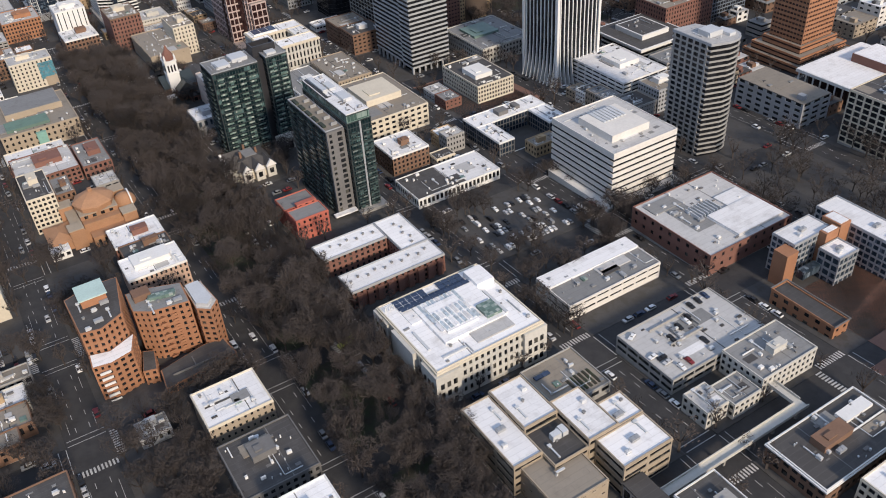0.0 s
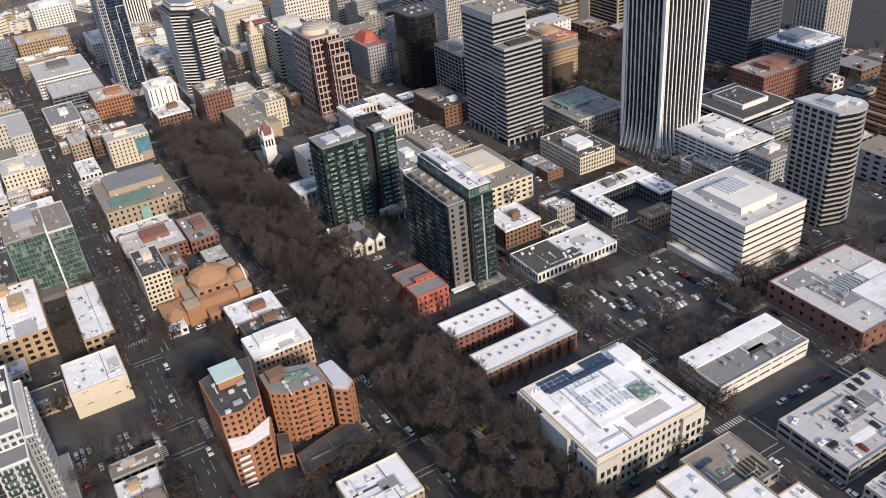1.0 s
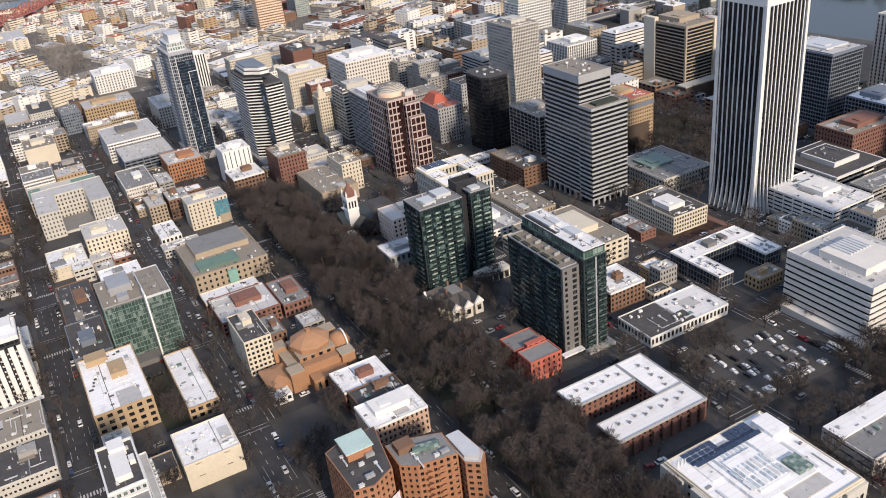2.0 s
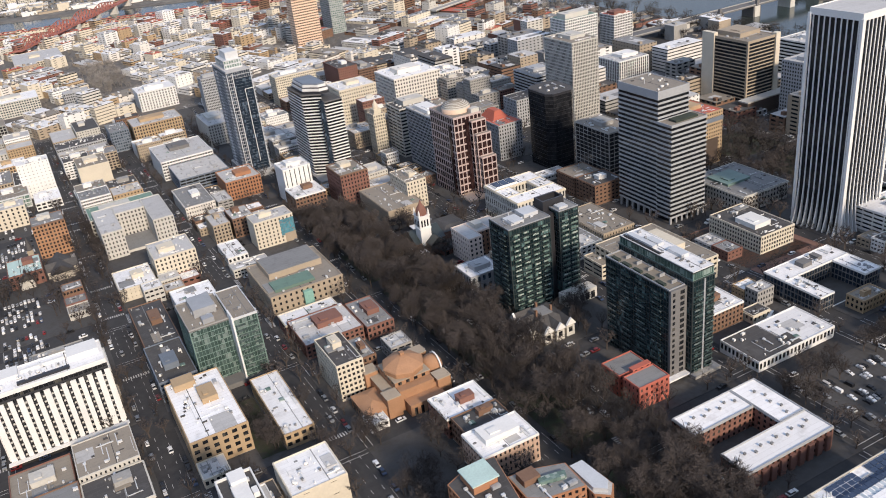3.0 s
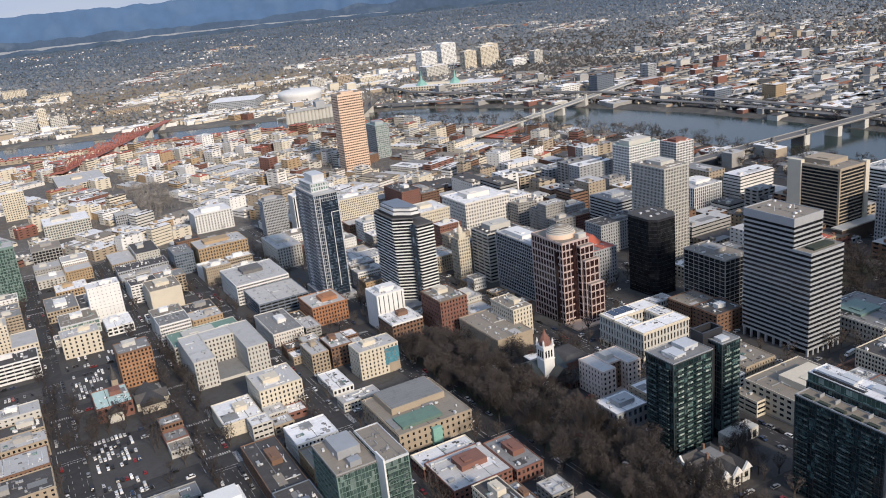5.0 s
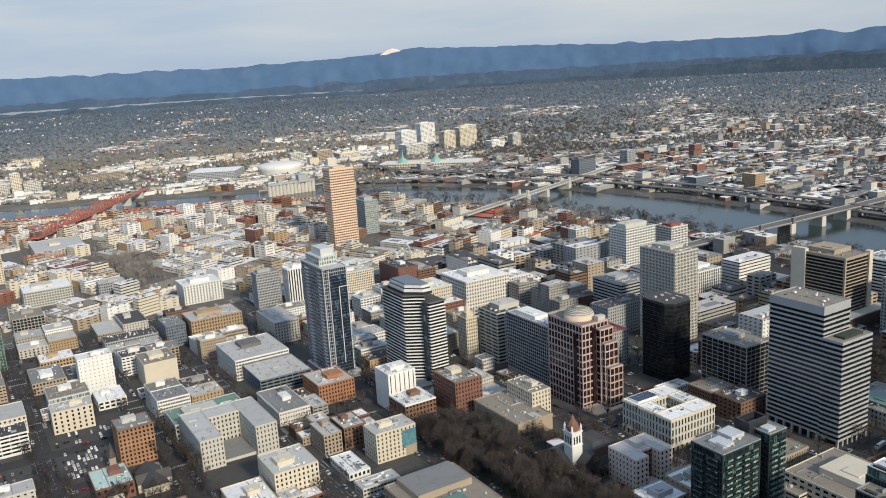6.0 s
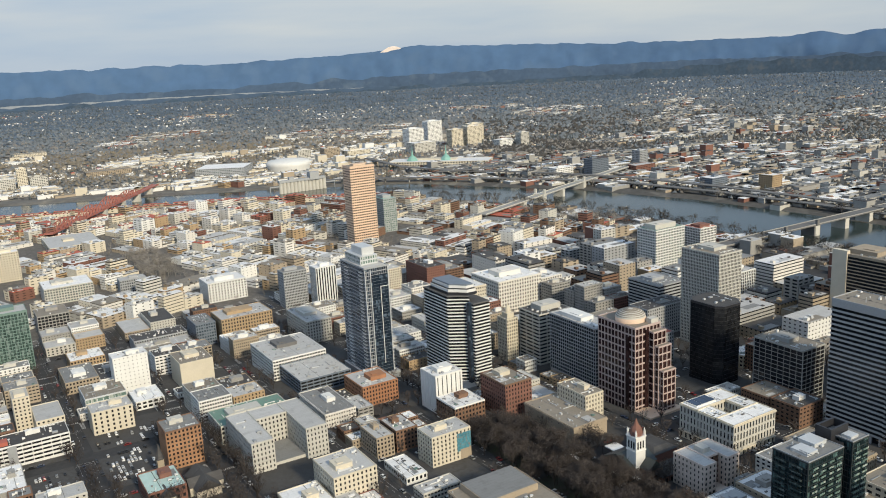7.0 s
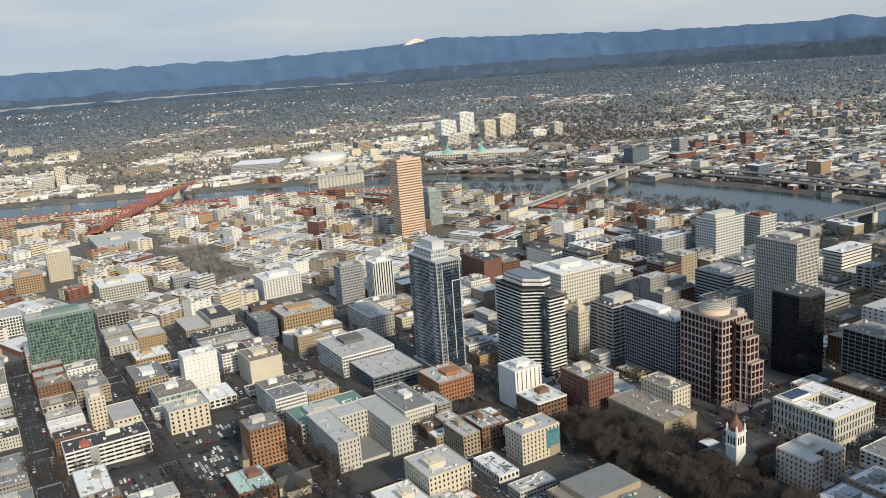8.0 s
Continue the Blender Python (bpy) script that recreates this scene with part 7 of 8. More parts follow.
def north_town():
    """The old town north of the main street, on a grid of its own."""
    rng = random.Random(31)
    turn, cx, cy = radians(20), 100.0, 1010.0
    c, si = math.cos(turn), math.sin(turn)
    taken = list(FOOT)
    for gx in range(-14, 14):
        for gy in range(-7, 13):
            bx, by = cx + gx * 56.0, cy - 30 + gy * 56.0
            cols, rows = rng.choice(((2, 3), (3, 3), (3, 2), (2, 2), (1, 2), (2, 4), (2, 1), (1, 3), (3, 4)))
            for i in range(cols):
                for j in range(rows):
                    w, d = 46.0 / cols, 46.0 / rows
                    x0, y0 = bx + i * w, by + j * d
                    x1, y1 = x0 + w - rng.uniform(.2, 1.5), y0 + d - rng.uniform(.2, 1.5)
                    mx, my = (x0 + x1) / 2, (y0 + y1) / 2
                    wx, wy = cx + c * (mx - cx) - si * (my - cy), cy + si * (mx - cx) + c * (my - cy)
                    r = max(w, d) * .62
                    if wy < 985 or river_side(wx, wy) < 34 or wx < -330 or wx > 640 or rng.random() < .06:
                        continue
                    if wx + .9 * wy > 1960 or any(wx + r > a and wx - r < p and wy + r > b and wy - r < q for a, b, p, q in taken + OPEN):
                        continue
                    h = rng.choice((4, 5, 6, 7, 8, 9.5, 11, 14, 19))
                    if cols * rows < 3:
                        h = rng.choice((4, 5, 6, 8))
                    wall, roof = rng.choice(WALLS_OLD), rng.choice(ROOFS)
                    # paler walls and roofs here stand for the sunlight on this side
                    if wx < 300:
                        wall, roof = rng.choice(("cream", "white_paint", "warm_white", "pale_stone", "cream", "tan", "ochre", "cream", "warm_white", "red_brick", "cream", "white_paint")), rng.choice(("roof_white", "roof_pale", "roof_white", "roof_pale", "roof_tan"))
                    elif rng.random() < .8:
                        wall, roof = rng.choice(("red_brick", "brown_brick", "tan", "cream", "cream", "brown_brick", "pale_stone")), rng.choice(("roof_pale", "roof_tan", "roof_grey", "roof_dark", "roof_white", "roof_tan", "roof_grey"))
                    if rng.random() < (.35 if wy > 1440 and wx < 330 else .04):
                        roof = "roof_red"
                    far_block(x0, y0, x1, y1, h, wall, roof, rng, turn, cx, cy)


def infill():
    rng = random.Random(77)
    made = 0
    for bx0, by0, bx1, by1, park in BLOCKS:
        if park or bx1 - bx0 < 22:
            continue
        if bx1 < -225 or by0 < 0 and bx0 > 0 or bx0 > 2.0 * by0 + 140:
            continue
        if by0 < 230 and bx0 < -70:
            continue
        north = by0 > 1000
        cols, rows = rng.choice(((2, 3), (3, 3), (3, 2), (2, 2)) if north else ((2, 2), (2, 2), (2, 3), (1, 2), (2, 1)))
        core = bx0 > 140 and 440 < by0 < 900
        lots = []
        for i in range(cols):
            for j in range(rows):
                w, d = (bx1 - bx0 - 3) / cols, (by1 - by0 - 3) / rows
                x0, y0 = bx0 + 1.5 + i * w, by0 + 1.5 + j * d
                x1, y1 = x0 + w - rng.uniform(.2, 1.6), y0 + d - rng.uniform(.2, 1.6)
                if not free(x0, y0, x1, y1):
                    for u in range(2):
                        for q in range(2):
                            sx0, sy0 = x0 + u * w / 2, y0 + q * d / 2
                            sx1, sy1 = sx0 + w / 2 - .6, sy0 + d / 2 - .6
                            if min(w, d) > 15 and free(sx0, sy0, sx1, sy1, .4) and rng.random() < .8:
                                lots.append((sx0, sy0, sx1, sy1, True))
                    continue
                if rng.random() < .05:
                    continue
                lots.append((x0, y0, x1, y1, False))
        for x0, y0, x1, y1, small in lots:
            h = rng.choice((6, 7.5, 9, 10.5, 12.5, 15))
            if core:
                h = rng.choice((9, 13, 18, 24, 30))
            if small:
                h = rng.choice((4, 5, 7, 9))
            if by0 > 1150:
                h = rng.choice((5.5, 7, 8, 9.5, 12, 14, 18))
            wall, roof = rng.choice(WALLS_OLD), rng.choice(ROOFS)
            if north and bx0 < 230:
                wall, roof = rng.choice(("cream", "white_paint", "pale_stone", "white_paint", "cream", "tan", "red_brick")), rng.choice(("roof_white", "roof_white", "roof_pale", "roof_tan"))
            if bx1 < -60 and by0 < 720:
                wall, roof = rng.choice(("red_brick", "brown_brick", "tan", "pale_stone", "concrete")), rng.choice(("roof_grey", "roof_tan", "roof_dark", "roof_pale"))
            # darker colours in the east: real brick, plus cloud shade put in
            if bx0 > 200 and by0 < 990 and rng.random() < .6:
                wall, roof = rng.choice(("red_brick", "brown_brick", "concrete", "grey_stone", "tan")), rng.choice(("roof_grey", "roof_pale", "roof_dark", "roof_tan", "roof_dark"))
            if by0 > 1300 and bx0 < 330 and rng.random() < .35 or north and rng.random() < .1:
                roof = "roof_red"
            if by0 > 960 or made >= 290:
                far_block(x0, y0, x1, y1, h, wall, roof, rng)
                continue
            made += 1
            label = f"{WORDS[wall]} town building with {ROOF_WORDS[roof]} flat roof"
            building("town_building", label, x0, x1, y0, y1, h, wall, roof=roof, fl=2.55, sill=rng.choice((.42, .48, .55, .6)), bay=rng.choice((1.7, 2.0, 2.4, 3.2)), pier=rng.choice((.3, .45, .55, .62)), depth=rng.choice((.22, .3)), glass=rng.choice(("glass_dark", "glass_black", "glass_dark")), pent=0 if small else rng.choice((0, .08, .15)), units=0 if small else rng.choice((1, 2)) if by0 < 700 else 1, over=rng.choice((.05, .3)), joined=True, pent_wall=rng.choice(("pale_stone", "concrete", "white_paint")), group="town buildings")


def river_rows():
    """Long red-roofed rows of flats along the near bank."""
    rng = random.Random(12)
    for (ax, ay, aw), (bx, by, bw) in zip(RIVER[5:8], RIVER[6:9]):
        d = Vector((bx - ax, by - ay))
        t = d.normalized()
        s = Vector((-t.y, t.x))
        if s.y > 0:
            s = -s
        for k in range(int(d.length / 50)):
            for row in range(2):
                c = Vector((ax, ay)) + t * (25 + k * 50 + row * 12) + s * (aw + 32 + row * 20)
                far_block(c.x - 21, c.y - 5, c.x + 21, c.y + 5, 7, rng.choice(("cream", "tan", "cream")), "roof_red", rng, math.atan2(t.y, t.x), c.x, c.y)


infill()
river_rows()
north_town()
for mat, (v, f) in TOWN.items():
    tagged(mesh_object("far_town", v, f, mat), "dense old town blocks north of the centre", "buildings", kind="stuff")

# ---- parks: bare trees ----
rng = random.Random(21)
count = 0
for yy in np.arange(60, 574, 9.4):
    for xx in (57.5, 64.5, 71.5, 78.5, 85.5):
        x, y = xx + rng.uniform(-2.6, 2.6), float(yy) + rng.uniform(-2.6, 2.6)
        if x > 86 and 334 < y < 370:
            continue
        if free(x - 2, y - 2, x + 2, y + 2, 0) and rng.random() < .96 and count < 300:
            tree(x, y, TREES[rng.randrange(4)], rng.uniform(.78, 1.3))
            count += 1


def grove(name, label, spots, kinds, mat="twigs"):
    """Many trees that nobody could count, in one mesh."""
    vs, fs = [], []
    for x, y, z, s, k, turn in spots:
        base = sum(len(a) for a in vs)
        for me in kinds[k]:
            n = len(me.vertices)
            co = np.empty(n * 3)
            me.vertices.foreach_get("co", co)
            co = co.reshape(-1, 3) * s
            c, si = math.cos(turn), math.sin(turn)
            vs.append(np.stack([co[:, 0] * c - co[:, 1] * si + x, co[:, 0] * si + co[:, 1] * c + y, co[:, 2] + z], 1))
            fs += [tuple(base + i for i in p.vertices) for p in me.polygons]
            base += n
    ob = mesh_object(name, np.concatenate(vs).tolist(), fs, mat)
    return tagged(ob, label, "trees", kind="stuff")


spots = []
for ax in AVENUES:
    for side in (-ROAD - 1.2, ROAD + 1.2):
        for y in np.arange(20, 900, 9.5):
            x = ax + side
            yy = float(y) + rng.uniform(-2, 2)
            if -205 < x < 1.6 * yy + 60 and free(x - .6, yy - .6, x + .6, yy + .6, 0) and rng.random() < .46 and not (52 < x < 84 and yy < 512):
                spots.append((x, yy, ground_z(x, yy), rng.uniform(1.0, 1.8), rng.randrange(3), rng.uniform(0, 6)))
for sy in STREETS[1:17]:
    for side in (-ROAD - 1.2, ROAD + 1.2):
        for x in np.arange(-200, 480, 9.5):
            y, xx = sy + side, float(x) + rng.uniform(-2, 2)
            if xx < 1.6 * y + 60 and free(xx - .6, y - .6, xx + .6, y + .6, 0) and rng.random() < .42 and not (50 < xx < 85 and y < 512):
                spots.append((xx, y, ground_z(xx, y), rng.uniform(1.0, 1.7), rng.randrange(3), rng.uniform(0, 6)))
grove("street_trees", "small bare brown street trees along the kerbs", spots, SMALL_TREES)
spots = []
for x0, y0, x1, y1, n in ((252, 142, 343, 214, 70), (302, 402, 380, 518, 190), (112, 345, 140, 372, 12), (4, 1142, 44, 1298, 110), (565, 640, 650, 1100, 130), (540, 1000, 610, 1380, 90), (815, 640, 900, 1150, 60), (690, 1250, 800, 1420, 40), (470, 1640, 620, 1760, 40), (100, 575, 140, 640, 6), (48, 200, 90, 512, 50), (50, 500, 92, 578, 34), (86, 455, 134, 470, 12), (86, 498, 140, 525, 16), (-3, 102, 21, 218, 85), (22, 102, 46, 130, 18), (-62, 130, -16, 222, 60), (15, 206, 46, 222, 16), (148, 200, 200, 222, 16), (152, 246, 200, 262, 10), (206, 206, 258, 222, 12), (139, 160, 150, 205, 8), (-4, 270, 3, 335, 12), (-128, 576, -98, 600, 14), (-98, 536, -86, 598, 10), (-130, 536, -126, 640, 8), (-80, 440, -74, 700, 22), (-68, 440, -63, 700, 20), (-140, 560, -132, 700, 12), (-97, 662, -78, 700, 9), (-46, 262, -14, 276, 14), (-62, 222, -38, 250, 16), (-20, 222, -14, 262, 10), (0, 266, 22, 300, 14), (8, 300, 24, 336, 5), (206, 258, 258, 264, 6), (150, 193, 200, 204, 14), (140, 205, 152, 262, 10), (-64, 300, -42, 350, 14), (-20, 322, -14, 400, 8), (24, 206, 46, 220, 10), (-39, 347, -30.5, 391, 7)):
    for _ in range(n):
        x, y = rng.uniform(x0, x1), rng.uniform(y0, y1)
        if y > 1000 or x > 250 or all(x + 1.5 < a or x - 1.5 > c or y + 1.5 < b or y - 1.5 > d for a, b, c, d in FOOT):
            if river_side(x, y) > 8:
                spots.append((x, y, ground_z(x, y), rng.uniform(.8, 1.15), rng.randrange(3), rng.uniform(0, 6)))
near = [q for q in spots if q[1] < 520 and -62 < q[0] < 262]
grove("lot_trees", "bare brown trees round campus buildings and car parks", near, LOT_TREES)
rest = [q for q in spots if q not in near]
grove("square_trees", "bare brown trees in town squares", [q for q in rest if q[1] < 1000], MID_TREES)
# northern groves use the paled colour in place of sun on them
grove("square_trees", "bare trees by the river and in the old town, in a sun-paled brown", [q for q in rest if q[1] >= 1000], MID_TREES, "far_trees")
tagged(pavement(-39.6, 345.5, -30, 391.5, "park_soil"), "small green-brown courtyard garden between two loft houses", "garden", kind="structure").location.z = .02
spots = []
while len(spots) < 300:
    x, y = rng.uniform(-60, 570), rng.uniform(990, 1480)
    if river_side(x, y) > 20 and all(x + 1 < a or x - 1 > c or y + 1 < b or y - 1 > d for a, b, c, d in FOOT):
        spots.append((x, y, ground_z(x, y), rng.uniform(.7, 1.2), rng.randrange(3), rng.uniform(0, 6)))
# same twigs, with the northern sunlight put into the colour
grove("old_town_trees", "bare trees in the old town streets, in a sun-paled brown", spots, SMALL_TREES, "far_trees")
spots = []
for (ax, ay, aw), (bx, by, bw) in zip(RIVER[1:5], RIVER[2:6]):
    run = Vector((bx - ax, by - ay))
    out = Vector((run.y, -run.x)).normalized()
    out = -out if out.x > 0 else out
    for k in np.arange(0, run.length, 5.5):
        q = Vector((ax, ay)) + run.normalized() * float(k) + out * (aw + rng.uniform(13, 40))
        if rng.random() < .75:
            spots.append((q.x, q.y, land_z(q.x, q.y), rng.uniform(.9, 1.6), rng.randrange(3), rng.uniform(0, 6)))
grove("riverside_trees", "bare brown trees along the river bank", spots, MID_TREES, "dark_trees")
for bx0, by0, bx1, by1, park in BLOCKS:
    if 325 < bx0 < 340 and 390 < by0 < 500:
        pavement(bx0 + .5, by0 + .5, bx1 - .5, by1 - .5, "park_soil").location.z = .02

# ---- cars: parked at kerbs and in lots ----
rng = random.Random(9)
n_cars = 0


CAR_AT = []


def parked(x, y, heading):
    CAR_AT.append((x, y))
    car(x, y, heading + rng.choice((0, math.pi)), rng.choice(("sedan", "sedan", "suv", "suv", "van")), rng.choice(PAINTS))


for x0, y0, x1, y1, fill in ((152, 222, 195, 258, .62), (-126, 496, -103, 532, .8), (-126, 540, -103, 578, 1.0), (-126, 645, -99, 690, .8), (-126, 700, -82, 721, .45), (-164, 646, -138, 680, .4), (-46, 269, -14, 300, .9), (5, 305, 23, 326, .9), (2, 300, 22, 330, .4), (-56, 578, -24, 600, .7), (15, 540, 21, 566, .6), (-36, 326, -20, 342, .7), (-95, 604, -79, 636, .5), (86, 207, 100, 209, .3)):
    for i, y in enumerate(np.arange(y0 + 2, y1 - 1, 5.6)):
        for x in np.arange(x0 + 1.5, x1 - 1, 2.15):
            if rng.random() < fill * .62 and n_cars < 240:
                parked(float(x), float(y) + (i % 2) * -.7, math.pi / 2)
                n_cars += 1
for ax in (-135, -71, -10, 51, 83, 144, 204):
    for side in (-ROAD + 1.1, ROAD - 1.1, -1.9, 1.9):
        for y in np.arange(120, 700, 5.2):
            x = ax + side
            if x < 1.5 * y + 20 and rng.random() < (.26 if abs(side) > 3 else .05) and n_cars < 315 and min(abs(y - s) for s in STREETS) > ROAD + 2:
                parked(x, float(y), math.pi / 2)
                n_cars += 1
for sy in STREETS[3:13]:
    for side in (-ROAD + 1.1, ROAD - 1.1, 1.8):
        for x in np.arange(-130, 330, 5.2):
            y = sy + side
            if rng.random() < (.15 if abs(side) > 3 else .04) and n_cars < 320 and min(abs(x - s) for s in AVENUES) > ROAD + 2 and not 51 < x < 83:
                parked(float(x), y, 0)
                n_cars += 1
car(183, 300, .5, "bus", "bus_white"), car(202, 226, 1.57, "bus", "bus_white"), car(80, 211, .3, "bus", "bus_green"), car(243, 396, .1, "bus", "bus_white")


def loft(v, f, place, rings):
    """Stacked rectangles (x0, x1, half width, z), closed below and above."""
    b = len(v)
    for x0_, x1_, hw, z_ in rings:
        v += [place(x, y, z_) for x, y in ((x0_, -hw), (x1_, -hw), (x1_, hw), (x0_, hw))]
    for i in range(len(rings) - 1):
        k = b + i * 4
        f += [(k + j, k + (j + 1) % 4, k + 4 + (j + 1) % 4, k + 4 + j) for j in range(4)]
    k = b + 4 * (len(rings) - 1)
    f += [(b + 3, b + 2, b + 1, b), (k, k + 1, k + 2, k + 3)]


def kerb_cars():
    """The many more cars of the farther streets, past counting."""
    mesh = {k: ([], []) for k in ("car_white", "car_black", "car_grey", "car_silver", "car_red", "car_blue", "glass_black")}

    def add(x, y, turn):
        if any(abs(x - a) < 4.2 and abs(y - b) < 4.2 for a, b in CAR_AT) or not all(x + 1 < a or x - 1 > c or y + 1 < b or y - 1 > d for a, b, c, d in FOOT):
            return
        CAR_AT.append((x, y))
        c, si, g = math.cos(turn), math.sin(turn), ground_z(x, y)
        place = lambda u, w, z: (x + c * u - si * w, y + si * u + c * w, g + z)
        tall, paint = rng.choice((1.0, 1.0, 1.2)), rng.choice(("car_white", "car_white", "car_black", "car_black", "car_grey", "car_silver", "car_grey", "car_red", "car_blue"))
        loft(*mesh[paint], place, [(-2.1, 2.1, .8, .2), (-2.2, 2.2, .9, .5), (-2.1, 2.1, .86, .85 * tall)])
        loft(*mesh["glass_black"], place, [(-1.9, 1.1, .82, .85 * tall), (-1.3, .5, .68, 1.32 * tall)])
        loft(*mesh[paint], place, [(-1.3, .5, .68, 1.32 * tall), (-1.15, .35, .6, 1.42 * tall)])

    for ax in AVENUES[1:-1]:
        for side, share in ((-ROAD + 1.1, .36), (ROAD - 1.1, .36), (-1.9, .07), (1.9, .07)):
            for y in np.arange(110, 960, 5.4):
                if ax < 1.5 * y + 20 and rng.random() < share and min(abs(y - q) for q in STREETS) > ROAD + 2.5:
                    add(ax + side, float(y), math.pi / 2 + rng.choice((0, math.pi)))
    for sy in STREETS[3:18]:
        for side, share in ((-ROAD + 1.1, .3), (ROAD - 1.1, .3), (1.8, .06)):
            for x in np.arange(-190, 480, 5.4):
                if x < 1.5 * sy + 20 and rng.random() < share and min(abs(x - q) for q in AVENUES) > ROAD + 2.5 and not 51 < x < 83:
                    add(float(x), sy + side, rng.choice((0, math.pi)))
    for k, (v, f) in mesh.items():
        tagged(mesh_object("parked_cars", v, f, k), "rows of small cars parked along the town streets", "cars", kind="stuff")


kerb_cars()

# ---- road markings ----
LOTS = ((152, 222, 195, 258), (-46, 269, -40, 300), (-40, 280, -14, 300), (5, 305, 23, 326), (-126, 496, -103, 532), (-126, 645, -99, 690), (-126, 700, -82, 721), (-56, 578, -24, 600), (-95, 604, -79, 636))


def markings():
    some = []
    for ax in AVENUES[1:-2]:
        for sy in STREETS[2:20]:
            for s in (-1, 1):
                for along in (0, 1):
                    style = rng.random()
                    at = s * (ROAD + 1.4)
                    if style < .3:
                        bars = [(-ROAD + .8 + k * 1.15, at - 1.3, -ROAD + 1.4 + k * 1.15, at + 1.3) for k in range(11)]
                    elif style < .8:
                        bars = [(-ROAD + .6, at + k - .12, ROAD - .6, at + k + .12) for k in (-1.2, 1.2)]
                    else:
                        bars = []
                    some += [(ax + p, sy + q, ax + p2, sy + q2) if along == 0 else (ax + q, sy + p, ax + q2, sy + p2) for p, q, p2, q2 in bars]
        for y in np.arange(0, 1000, 7.0):
            if min(abs(y - s) for s in STREETS) > ROAD + 4:
                for k in (-2.2, 2.2):
                    some.append((ax + k - .09, y, ax + k + .09, y + 2.6))
                some += [(ax + k - .06, y, ax + k + .06, y + 7) for k in (-ROAD + 2.3, ROAD - 2.3)] if rng.random() < .5 else []
    for x0, y0, x1, y1 in LOTS:
        for y in np.arange(y0 + 2, y1 - 1, 11.2):
            some += [(float(x) - .07, float(y) - 2.2, float(x) + .07, float(y) + 2.2) for x in np.arange(x0 + .5, x1, 2.15)]
    v, f = [], []
    for x0, y0, x1, y1 in some:
        k = len(v)
        v += [(x, y, ground_z(x, y) + .03) for x, y in ((x0, y0), (x1, y0), (x1, y1), (x0, y1))]
        f.append((k, k + 1, k + 2, k + 3))
    tagged(mesh_object("road_markings", v, f, "road_paint"), "worn white lane lines and crossings", "road markings", kind="stuff")


markings()

# ---- bridges over the river ----
def bridge(name, label, ax, ay, bx, by, width, z, mat, piers, deck_mat="concrete"):
    L = math.hypot(bx - ax, by - ay)
    e = tagged(new(name), label, "bridge")
    e.location, e.rotation_euler = (ax, ay, 0), (0, 0, math.atan2(by - ay, bx - ax))
    boxes("deck", [(0, -width / 2, z - 1.4, L, width / 2, z)], deck_mat, e)
    boxes("railing", [(0, -width / 2, z, L, -width / 2 + .3, z + 1), (0, width / 2 - .3, z, L, width / 2, z + 1)], mat, e)
    for u in piers:
        boxes("pier", [(u * L - 4, -width / 2 - 1, -42, u * L + 4, width / 2 + 1, z - 1.4)], "pale_stone", e)
    return e, L


def truss(e, x0, x1, y, z, peak, mat, n):
    """One span of through-truss: bowed top chord, posts and diagonals."""
    some = []
    for i in range(n):
        a, b = x0 + (x1 - x0) * i / n, x0 + (x1 - x0) * (i + 1) / n
        for s in (-y, y):
            za, zb_ = (z + peak * (.35 + .65 * math.sin(math.pi * q / n)) for q in (i, i + 1))
            for (pa, pz), (qa, qz) in (((a, za), (b, zb_)), ((a, z), (a, za)), ((a, z), (b, zb_))):
                some.append((pa, pz, qa, qz, s))
    v, f = [], []
    for pa, pz, qa, qz, s in some:
        k, t = len(v), 1.1
        dx, dz = qa - pa, qz - pz
        ln = math.hypot(dx, dz)
        nx, nz = -dz / ln * t / 2, dx / ln * t / 2
        for yy in (s - .5, s + .5):
            v += [(pa + nx, yy, pz + nz), (pa - nx, yy, pz - nz), (qa - nx, yy, qz - nz), (qa + nx, yy, qz + nz)]
        f += [tuple(k + i for i in q) for q in BOX_FACES]
    return tagged(mesh_object("truss", v, f, mat, e), kind="stuff")


e, L = bridge("truss_bridge", "long red steel truss bridge over the river", -58, 1484, 185, 1878, 13, -20, "bridge_red", (.24, .42, .60, .76, .9), "bridge_red")
for u0, u1, pk in ((.03, .24, 11), (.24, .42, 14), (.42, .60, 15), (.60, .78, 11)):
    truss(e, u0 * L, u1 * L, 6, -20, pk, "bridge_red", 7)
e, L = bridge("lift_bridge", "dark steel lift bridge with two towers", 430, 1500, 560, 1690, 12, -22, "black_metal", (.2, .4, .62, .85), "dark_concrete")
truss(e, .2 * L, .42 * L, 6, -22, 12, "dark_concrete", 6)
truss(e, .6 * L, .85 * L, 6, -22, 12, "dark_concrete", 6)
for u in (.42, .6):
    boxes("lift_tower", [(u * L - 2, -6, -22, u * L + 2, -4.5, 16), (u * L - 2, 4.5, -22, u * L + 2, 6, 16), (u * L - 2, -6, 13, u * L + 2, 6, 16)], "dark_concrete", e)
e, L = bridge("bascule_bridge", "pale concrete bascule bridge across the river", 470, 1160, 930, 1352, 15, -22, "pale_stone", (.22, .34, .47, .62, .72, .82))
for u in (.34, .62):
    boxes("bridge_house", [(u * L - 5, -9.5, -34, u * L + 5, 9.5, -20), (u * L - 2, -9.5, -20, u * L + 2, -6.5, -13), (u * L - 2, 6.5, -20, u * L + 2, 9.5, -13)], "pale_stone", e)
